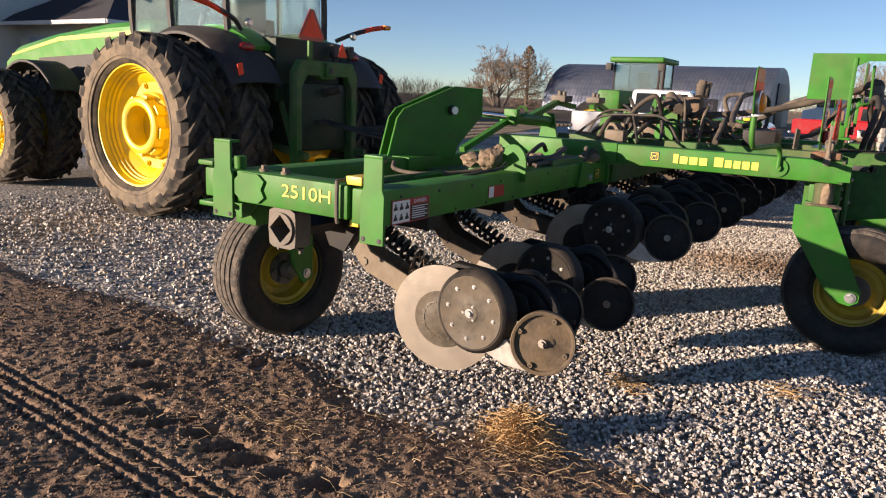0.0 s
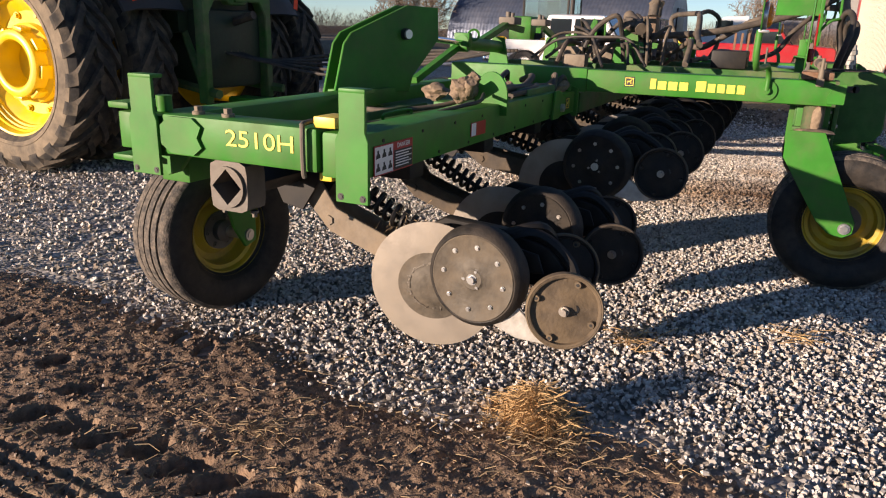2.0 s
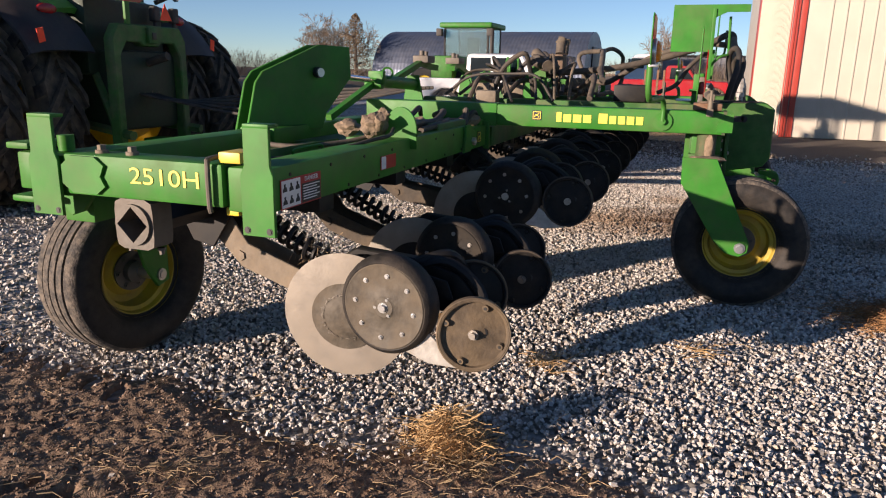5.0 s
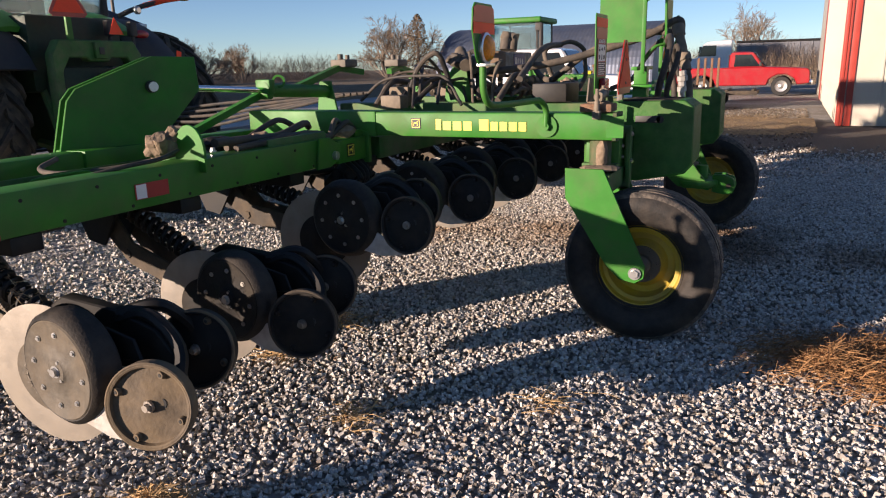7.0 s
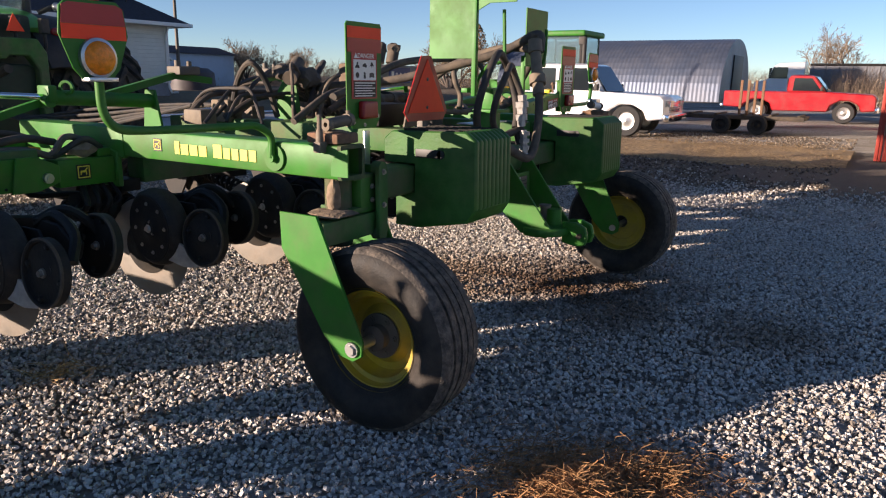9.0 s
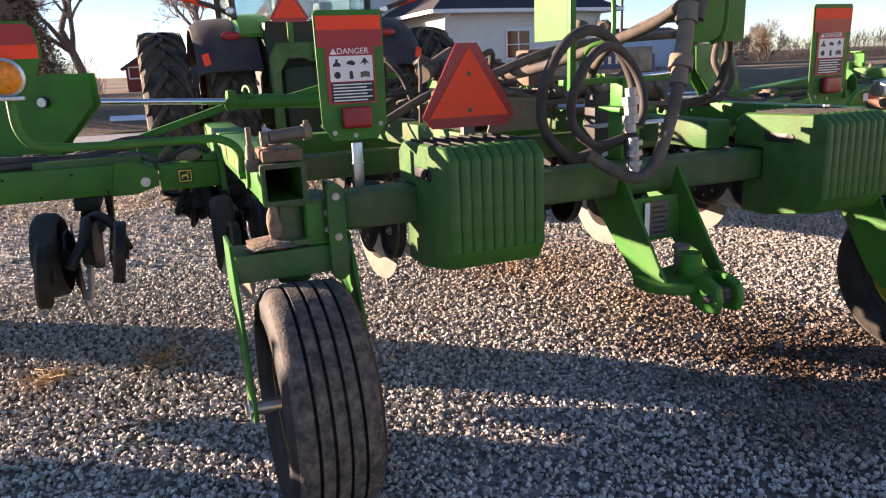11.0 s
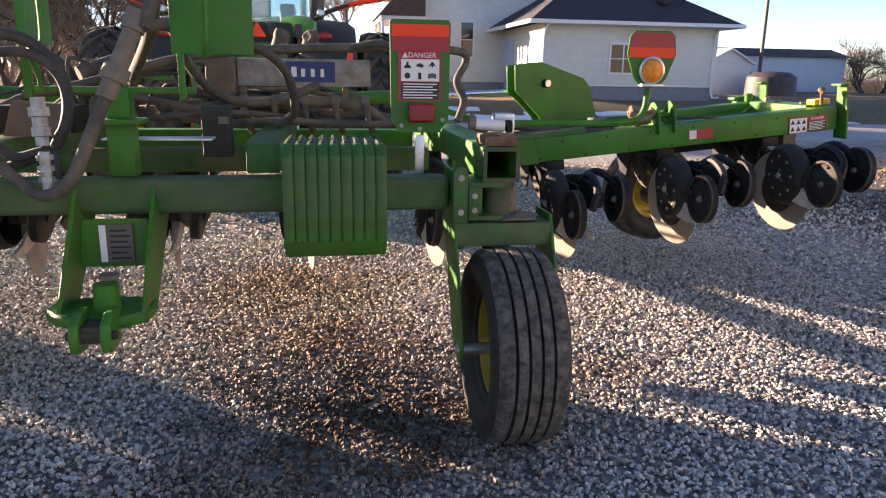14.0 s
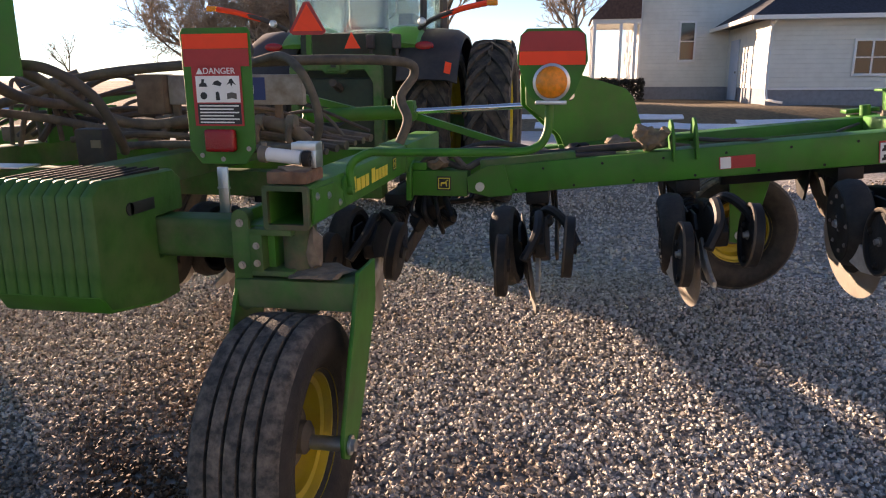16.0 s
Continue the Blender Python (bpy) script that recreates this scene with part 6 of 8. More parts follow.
plate(bm, [(-.575, 2.05), (-.225, 2.05), (-.40, 2.335)], .003, at_y(5.615))
part("orange_triangle", bm, ORANGE, sm, smooth=False)
bm = B()
box(bm, -.43, -.37, 5.63, 5.66, 1.72, 2.2, .005)
part("sign_post", bm, GREEN, sm)
bm = B()
plate(bm, [(.02, 1.86), (.20, 1.86), (.10, 2.03)], .004, at_y(5.60))
part("small_triangle", bm, ORANGE, tractor, "small orange triangle", smooth=False)

# pale valve knobs above the outlets
for xo in (.28, .58):
    bm = B()
    box(bm, TX + xo, TX + xo + .09, 5.82, 5.90, 1.86, 2.02, .02, seg=3)
    tube(bm, [(TX + xo + .045, 5.86, 1.86), (TX + xo + .05, 5.87, 1.74), (TX + xo + .04, 5.92, 1.62)], .02, 8, 4)
    part("valve_knob", bm, PLASTIC, tractor, "grey plastic valve knob")

# ---- buildings, vehicles and trees round the yard ----
SIDING = mat("pale_siding", (0.68, 0.67, 0.60), 0.6, grain=0.06, scale=3, stain=(0.5, 0.47, 0.4), stain_amt=0.3, stain_scale=.5)
def lap(m, axis, period, strength=0.5):
    """Adds fine lap lines along one object axis."""
    n, l = m.node_tree.nodes, m.node_tree.links
    tc = n.new("ShaderNodeTexCoord")
    wv = n.new("ShaderNodeTexWave")
    wv.wave_type, wv.bands_direction, wv.wave_profile = "BANDS", axis, "SAW"
    wv.inputs["Scale"].default_value = 0.314 / period
    l.new(tc.outputs["Object"], wv.inputs["Vector"])
    bp = n.new("ShaderNodeBump")
    bp.inputs["Strength"].default_value, bp.inputs["Distance"].default_value = strength, 0.02
    l.new(wv.outputs["Fac"], bp.inputs["Height"])
    l.new(bp.outputs[0], n["Principled BSDF"].inputs["Normal"])
lap(SIDING, "Z", .12)
TRIM = mat("white_trim", (0.72, 0.71, 0.68), 0.5, grain=0.04)
SHINGLE = mat("dark_shingles", (0.035, 0.035, 0.045), 0.9, grain=0.35, scale=12, bump=0.4, bump_scale=30)
def laps(m, pitch):
    """Shallow horizontal laps as relief."""
    n, l = m.node_tree.nodes, m.node_tree.links
    g = n.new("ShaderNodeNewGeometry")
    sep = n.new("ShaderNodeSeparateXYZ")
    l.new(g.outputs["Position"], sep.inputs[0])
    mo = n.new("ShaderNodeMath")
    mo.operation = "MULTIPLY"
    mo.inputs[1].default_value = 1 / pitch
    l.new(sep.outputs[2], mo.inputs[0])
    fr = n.new("ShaderNodeMath")
    fr.operation = "FRACT"
    l.new(mo.outputs[0], fr.inputs[0])
    bp = n.new("ShaderNodeBump")
    bp.invert = True
    bp.inputs["Strength"].default_value, bp.inputs["Distance"].default_value = 1.0, .02
    l.new(fr.outputs[0], bp.inputs["Height"])
    l.new(bp.outputs[0], n["Principled BSDF"].inputs["Normal"])
laps(SIDING, .15)
FOUND = mat("grey_foundation", (0.22, 0.23, 0.25), 0.85, grain=0.12, scale=8, bump=0.1)
METALWALL = mat("cream_metal_wall", (0.44, 0.405, 0.335), 0.5, grain=0.05, scale=2, stain=(0.5, 0.45, 0.36), stain_amt=0.25, stain_scale=.7)
REDTRIM = mat("red_metal_trim", (0.36, 0.045, 0.03), 0.45, grain=0.1, scale=4)
BARNRED = mat("barn_red", (0.15, 0.03, 0.028), 0.8, grain=0.2, scale=3)
GALV = mat("galvanised_roof", (0.10, 0.125, 0.175), 0.42, 0.55, grain=0.1, scale=2, stain=(0.2, 0.2, 0.22), stain_amt=0.4, stain_scale=.4)
CONC = mat("worn_concrete", (0.36, 0.355, 0.35), 0.7, grain=0.15, scale=4, stain=(0.24, 0.24, 0.25), stain_amt=0.6, stain_scale=.25, bump=0.1)
LAWN = mat("dormant_grass", (0.17, 0.115, 0.06), 0.95, grain=0.4, scale=9, stain=(0.10, 0.085, 0.05), stain_amt=0.6, stain_scale=.6, bump=0.8, bump_scale=18)
SNOW = mat("old_snow", (0.75, 0.78, 0.83), 0.7, grain=0.08, scale=6, bump=0.4, bump_scale=8)
BARK = mat("bark", (0.10, 0.08, 0.065), 0.95, grain=0.35, scale=14, bump=0.5, bump_scale=25)
TWIG = mat("twigs", (0.27, 0.20, 0.14), 0.9, grain=0.3, scale=1.5)
CEDAR = mat("cedar_leaves", (0.125, 0.092, 0.055), 0.9, grain=0.4, scale=1.2, stain=(0.28, 0.165, 0.085), stain_amt=0.6, stain_scale=.9)
HEDGE = mat("dark_hedge", (0.03, 0.028, 0.018), 0.9, grain=0.4, scale=3)
CARWHITE = mat("white_car_paint", (0.72, 0.73, 0.74), 0.2, grain=0.02, coat=0.5)
CARRED = mat("red_car_paint", (0.33, 0.010, 0.016), 0.3, grain=0.1, coat=0.3, stain=(0.16, 0.06, 0.05), stain_amt=0.3, stain_scale=3)
CARTAN = mat("brown_car_paint", (0.10, 0.09, 0.075), 0.35, grain=0.1)
GREYTRAILER = mat("grey_tarp_trailer", (0.16, 0.165, 0.18), 0.5, grain=0.1, scale=2)
BLUEWALL = mat("pale_blue_siding", (0.42, 0.50, 0.60), 0.5, grain=0.05, scale=2)
TYRE = mat("car_tyre", (0.02, 0.02, 0.02), 0.8, grain=0.2)

# road, lawn and snow
bm = B()
box(bm, -90, 90, 13.0, 19.0, -.10, .012, 0)
solo("road", bm, CONC, "worn pale concrete lane past the yard", "road", kind="structure", smooth=False)
def slab(name, x0, x1, y0, y1, hfun, step, material, label, category):
    bm = B()
    nx, ny = max(1, int((x1 - x0) / step)), max(1, int((y1 - y0) / step))
    g = [[bm.verts.new((x0 + (x1 - x0) * i / nx, y0 + (y1 - y0) * j / ny, hfun(x0 + (x1 - x0) * i / nx, y0 + (y1 - y0) * j / ny))) for i in range(nx + 1)] for j in range(ny + 1)]
    for j in range(ny):
        for i in range(nx):
            bm.faces.new((g[j][i], g[j][i + 1], g[j + 1][i + 1], g[j + 1][i]))
    return solo(name, bm, material, label, category, kind="structure")
def rise(x, y):
    k = min(1, max(0, (y - 19.1) / 4.0))
    return .02 + .55 * k * k * (3 - 2 * k) + .05 * noise.noise(Vector((x * .5, y * .5, 1)))
slab("lawn", -60, 60, 19.1, 46, rise, .8, LAWN, "dormant brown lawn sloping up to the house", "lawn")
TANGRASS = mat("dry_tan_grass", (0.33, 0.22, 0.105), 0.95, grain=0.45, scale=12, stain=(0.14, 0.10, 0.06), stain_amt=0.7, stain_scale=.9, bump=0.9, bump_scale=20)
def shed_lawn(x, y):
    d = min(x - 10.3, 15.2 - x, 9.3 - y) + 1.6 * noise.noise(Vector((x * .7, y * .7, 9)))
    return -.07 + .11 * min(1, max(0, d * 1.2)) + .05 * noise.noise(Vector((x * 1.3, y * 1.3, 3)))
slab("lawn_near_shed", 9.7, 15.6, -1.28, 9.8, shed_lawn, .2, TANGRASS, "strip of dry tan grass beside the shed", "lawn")
for i, (x0, x1, y0, y1) in enumerate(((1.5, 9.5, 19.6, 20.3), (7.5, 16, 20.4, 20.9), (-3, 6, 20.9, 21.3), (12, 19, 19.3, 19.6))):
    bm = B()
    n = 16
    top = [(x0 + (x1 - x0) * k / n, y1 + .18 * noise.noise(Vector((k * .7, i, 2)))) for k in range(n + 1)]
    bot = [(x0 + (x1 - x0) * k / n, y0 + .18 * noise.noise(Vector((k * .9, i, 5)))) for k in range(n, -1, -1)]
    vs = [bm.verts.new((u, v, rise(u, v) + .05)) for u, v in top + bot]
    f = bm.faces.new(vs)
    r = bmesh.ops.extrude_face_region(bm, geom=[f])
    bmesh.ops.translate(bm, vec=(0, 0, -.15), verts=[g for g in r["geom"] if isinstance(g, bmesh.types.BMVert)])
    bmesh.ops.recalc_face_normals(bm, faces=bm.faces)
    solo("snow_strip", bm, SNOW, "thin strip of old snow along the lane", "snow", "snow strips", kind="stuff")

# -- house with attached garage --
house = thing("house", "two-storey pale siding house with attached garage and dark roof", "house", at=(9, 27, 0))
def hpart(name, mt, label, *boxes, bev=.01, parent=None, smooth=True):
    bm = B()
    for b in boxes:
        box(bm, *b, bev)
    return part(name, bm, mt, parent or house, label, smooth)
gw = hpart("garage_wall", SIDING, "pale lap siding wall", (9.05, 16.1, 24.0, 30.5, 1.12, 3.42))
hpart("foundation", FOUND, "grey block foundation", (9.09, 16.06, 24.04, 30.4, 0, 1.12), (5.44, 12.9, 30.54, 38.9, 0, 1.12))
mw = hpart("main_wall", SIDING, "pale lap siding wall", (5.4, 13.0, 30.5, 39.0, 1.12, 7.6))
for cb in ((9.02, 9.12, 23.97, 24.06, 1.1, 3.42), (16.04, 16.13, 23.97, 24.06, 1.1, 3.42), (5.37, 5.47, 30.47, 30.56, 1.1, 7.6), (9.13, 16.03, 23.98, 24.0, 1.09, 1.17)):
    hpart("corner_board", TRIM, "white corner board", cb)
# garage hip roof
bm = B()
ex0, ex1, ey0, ey1, ez = 8.3, 16.8, 23.3, 31.2, 3.45
rv = [bm.verts.new(p) for p in ((ex0, ey0, ez), (ex1, ey0, ez), (ex1, ey1, ez), (ex0, ey1, ez), (11.6, 27.2, 5.6), (13.5, 27.2, 5.6))]
for f in ((0, 1, 5, 4), (1, 2, 5), (2, 3, 4, 5), (3, 0, 4), (3, 2, 1, 0)):
    bm.faces.new([rv[k] for k in f])
roof = part("garage_roof", bm, SHINGLE, house, "dark shingled hip roof", smooth=False)
hpart("gutter", TRIM, "white gutter and fascia", (8.28, 16.82, 23.24, 23.36, 3.33, 3.47), (16.74, 16.86, 23.3, 31.2, 3.33, 3.47), (8.24, 8.36, 23.3, 31.2, 3.33, 3.47), (8.36, 16.74, 23.36, 24.0, 3.40, 3.44))
bm = B()
tube(bm, [(9.06, 23.3, 3.35), (9.06, 23.6, 3.25), (9.06, 23.93, 3.05), (9.06, 23.94, 1.0), (9.2, 23.75, .75), (9.5, 23.5, .68)], .045, 6, 3)
part("downspout", bm, TRIM, house, "white downspout")
bm = B()
tube(bm, [(16.0, 23.3, 3.35), (16.0, 23.93, 3.05), (16.0, 23.94, .9), (16.25, 23.7, .72)], .045, 6, 3)
part("downspout", bm, TRIM, house, "white downspout")
# main roof
bm = B()
rv = [bm.verts.new(p) for p in ((4.8, 29.9, 7.6), (13.6, 29.9, 7.6), (13.6, 39.6, 7.6), (4.8, 39.6, 7.6), (9.2, 29.9, 10.6), (9.2, 39.6, 10.6))]
for f in ((0, 4, 5, 3), (1, 2, 5, 4), (0, 1, 4), (2, 3, 5), (3, 2, 1, 0)):
    bm.faces.new([rv[k] for k in f])
part("main_roof", bm, SHINGLE, house, "dark shingled gable roof", smooth=False)
def window(parent, x0, x1, z0, z1, y, half=False):
    """Dark pane with a white frame, sill and glazing bars."""
    bm = B()
    box(bm, x0, x1, y - .025, y - .005, z0, z1, 0)
    w = part("window", bm, DARKGLASS, parent, "white framed window with dark glass", smooth=False)
    bars = [("frame_top", (x0 - .08, x1 + .08, y - .05, y + .02, z1, z1 + .09)), ("sill", (x0 - .08, x1 + .08, y - .06, y + .02, z0 - .09, z0)),
            ("frame_side", (x0 - .08, x0, y - .05, y + .02, z0, z1)), ("frame_side", (x1, x1 + .08, y - .05, y + .02, z0, z1)),
            ("glazing_bar", (x0, x1, y - .04, y - .026, (z0 + z1) / 2 - .02, (z0 + z1) / 2 + .02))]
    if half:
        bars.append(("glazing_bar", ((x0 + x1) / 2 - .03, (x0 + x1) / 2 + .03, y - .045, y - .026, z0, z1)))
    for nm, b in bars:
        bm = B()
        box(bm, *b, .004)
        part(nm, bm, TRIM, parent, "white window trim" if nm != "sill" else "")
window(gw, 11.75, 12.75, 1.62, 2.65, 24.0, True)
window(mw, 7.1, 7.65, 2.25, 3.75, 30.5)
window(mw, 7.3, 8.2, 5.4, 6.7, 30.5)
window(mw, 9.8, 10.7, 5.6, 6.9, 30.5)
# door on the inner side of the garage
bm = B()
box(bm, 9.0, 9.05, 28.3, 29.7, .62, 2.95, .01)
d = part("door", bm, BLUEWALL, house, "pale blue-white door")
bm = B()
cyl(bm, (8.97, 28.5, 1.7), (9.0, 28.5, 1.7), .04, seg=10)
part("door_handle", bm, DARK, d)
# porch
hpart("porch_roof", TRIM, "white porch roof edge", (3.4, 5.4, 30.2, 34.5, 3.75, 3.95))
bm = B()
plate(bm, [(3.3, 3.95), (5.4, 3.95), (5.4, 5.4), (4.6, 5.4)], 4.5, at_y(32.35))
part("porch_gable", bm, mat("brown_shingles", (0.09, 0.05, 0.04), .9, grain=.3, scale=9), house, "brown shingled porch roof", smooth=False)
for px, py in ((3.5, 30.3), (3.5, 32.3), (3.5, 34.3), (5.2, 30.3), (4.6, 30.3)):
    bm = B()
    box(bm, px - .07, px + .07, py - .07, py + .07, .55, 3.75, .01)
    part("porch_post", bm, TRIM, house, "white porch post")
hpart("porch_floor", FOUND, "", (3.4, 5.4, 30.2, 34.5, 0, .6))
# dish and vent on the garage roof
bm = B()
lathe(bm, [(0, .10), (.2, .06), (.33, 0), (.34, -.01), (.2, .04), (0, .08)], Matrix.Translation((14.9, 24.6, 4.75)) @ Matrix.Rotation(radians(215), 4, "Z") @ Matrix.Rotation(radians(-30), 4, "Y"), 20)
cyl(bm, (14.8, 24.7, 4.2), (14.9, 24.6, 4.72), .03, seg=8)
part("satellite_dish", bm, PLASTIC, house, "dark satellite dish")
bm = B()
lump(bm, (14.1, 24.7, 4.38), .28, 61, .8, 2, .1)
part("roof_vent", bm, SHINGLE, house)
bm = B()
rr = random.Random(77)
for i in range(5200):
    u = rr.random()
    top = .95 + .22 * noise.noise(Vector((u * 7, 1, 0)))
    p = Vector((3.0 + 2.6 * u, 29.2 + .8 * rr.random(), .5 + top * rr.random() ** .6))
    e1 = Vector((rr.gauss(0, 1), rr.gauss(0, 1), rr.gauss(.4, 1))).normalized() * rr.uniform(.04, .09)
    e2 = Vector((rr.gauss(0, 1), rr.gauss(0, 1), rr.gauss(0, 1))).normalized() * .03
    bm.faces.new([bm.verts.new(p - e1), bm.verts.new(p + e2), bm.verts.new(p + e1), bm.verts.new(p - e2)])
solo("hedge", bm, HEDGE, "low dark evergreen hedge beside the porch", "hedge", at=(4, 29.5, .5))

# -- metal shed --
shed = thing("metal_shed", "cream ribbed metal shed with red corner trim", "building", at=(17, -8, 0))
bm = B()
box(bm, 11.5, 30, -16, -1.6, 0, 5.2, .02)
wall = part("shed_wall", bm, METALWALL, shed, "cream ribbed metal wall")
ribm = bpy.data.meshes.new("rib")
bm = B()
box(bm, -.022, .0, -.02, .02, 0, 5.19, .008)
bm.to_mesh(ribm)
bm.free()
ribm.materials.append(METALWALL)
for k in range(36):
    ob = new("rib", ribm)
    ob.location, ob.parent = (11.5 - 17, -2.35 - .30 * k + 8, 0), wall
for k in range(40):
    ob = new("rib", ribm)
    ob.parent = wall
    ob.matrix_basis = Matrix.Translation((12.2 + .30 * k - 17, -1.6 + 8, 0)) @ Matrix.Rotation(-math.pi / 2, 4, "Z")
bm = B()
for y0, y1 in ((-1.685, -1.62), (-1.84, -1.71)):
    box(bm, 11.46, 11.505, y0, y1, 0, 5.2, .008)
box(bm, 11.44, 11.62, -1.63, -1.57, 0, 5.2, .008)
box(bm, 12.0, 12.05, -1.605, -1.575, 0, 5.2, .005)
part("corner_trim", bm, REDTRIM, shed, "red corner trim")
bm = B()
box(bm, 23.2, 24.2, -1.63, -1.57, 0, 5.2, .01)
part("door_trim", bm, REDTRIM, shed, "red door trim")
bm = B()
box(bm, 11.2, 30.3, -16.3, -1.3, 5.2, 5.35, .03)
part("shed_roof", bm, GALV, shed, "metal roof edge")
shed.location += Vector((1.2, -.1, 0))

# -- arched machine shed --
quon = thing("arched_shed", "arched grey galvanised machine shed", "building", at=(60, 19, 0))
def arch(y0, y1, name, mt, label, rib=True):
    bm = B()
    n = 28
    pts = [(60 - 6.2 * math.cos(math.pi * k / n) , 4.9 * math.sin(math.pi * k / n) ** .85) for k in range(n + 1)]
    rows = []
    ny = 120 if rib else 1
    for j in range(ny + 1):
        y = y0 + (y1 - y0) * j / ny
        o = .012 if j % 2 else 0
        rows.append([bm.verts.new((60 + (u - 60) * (1 + o / 6), y, v * (1 + o / 6))) for u, v in pts])
    for A, C in zip(rows, rows[1:]):
        for k in range(n):
            bm.faces.new((A[k], A[k + 1], C[k + 1], C[k]))
    bm.faces.new(rows[0])
    bm.faces.new(rows[-1][::-1])
    bmesh.ops.recalc_face_normals(bm, faces=bm.faces)
    return part(name, bm, mt, quon, label, smooth=False)
arch(9.3, 28.3, "arched_roof", GALV, "ribbed galvanised arch")
bm = B()
box(bm, 58, 62, 9.2, 9.3, 0, 3.6, .02)
part("end_door", bm, DARK, quon, "dark end door")

# -- red barn --
barn = thing("barn", "small dark red barn with white window trim", "barn", at=(-.45, 72, 0))
bm = B()
box(bm, -3.3, 2.4, 70, 78, 0, 2.35, .02)
plate(bm, [(-3.3, 2.35), (2.4, 2.35), (-.45, 4.15)], 8, at_y(74))
part("barn_wall", bm, BARNRED, barn, "dark red boards", smooth=False)
bm = B()
for q in ([(-3.75, 2.2), (-.45, 4.35), (-.45, 4.17), (-3.65, 2.05)], [(2.85, 2.2), (-.45, 4.35), (-.45, 4.17), (2.75, 2.05)]):
    plate(bm, q, 8.8, at_y(74))
part("barn_roof", bm, SHINGLE, barn, "dark roof", smooth=False)
for x0, z0 in ((-3.1, 1.25), (-1.45, .25), (.5, 1.25)):
    bm = B()
    for b in ((x0, x0 + 1.1, 69.93, 69.98, z0, z0 + .12), (x0, x0 + 1.1, 69.93, 69.98, z0 + 1.0, z0 + 1.12), (x0, x0 + .12, 69.93, 69.98, z0, z0 + 1.1), (x0 + .98, x0 + 1.1, 69.93, 69.98, z0, z0 + 1.1)):
        box(bm, *b, .01)
    part("window_trim", bm, TRIM, barn)

# -- road vehicles --
def wheel_set(root, xs, ys, r, w, rimmat=ZINC):
    for xx in xs:
        for yy in ys:
            bm = B()
            sd = 1 if xx > ORIGIN[root.name].x else -1
            lathe(bm, [(r * .6, -w / 2), (r * .93, -w / 2), (r, -w * .35), (r, w * .35), (r * .93, w / 2), (r * .6, w / 2), (r * .6, 0)], Matrix.Translation((xx, yy, r)), 28, closed=True)
            wh = part("wheel", bm, TYRE, root, "black road tyre")
            bm = B()
            lathe(bm, [(r * .62, sd * w * .48), (r * .55, sd * w * .3), (r * .3, sd * w * .25), (r * .12, sd * w * .42), (0, sd * w * .42)], Matrix.Translation((xx, yy, r)), 24)
            part("rim", bm, rimmat, wh)

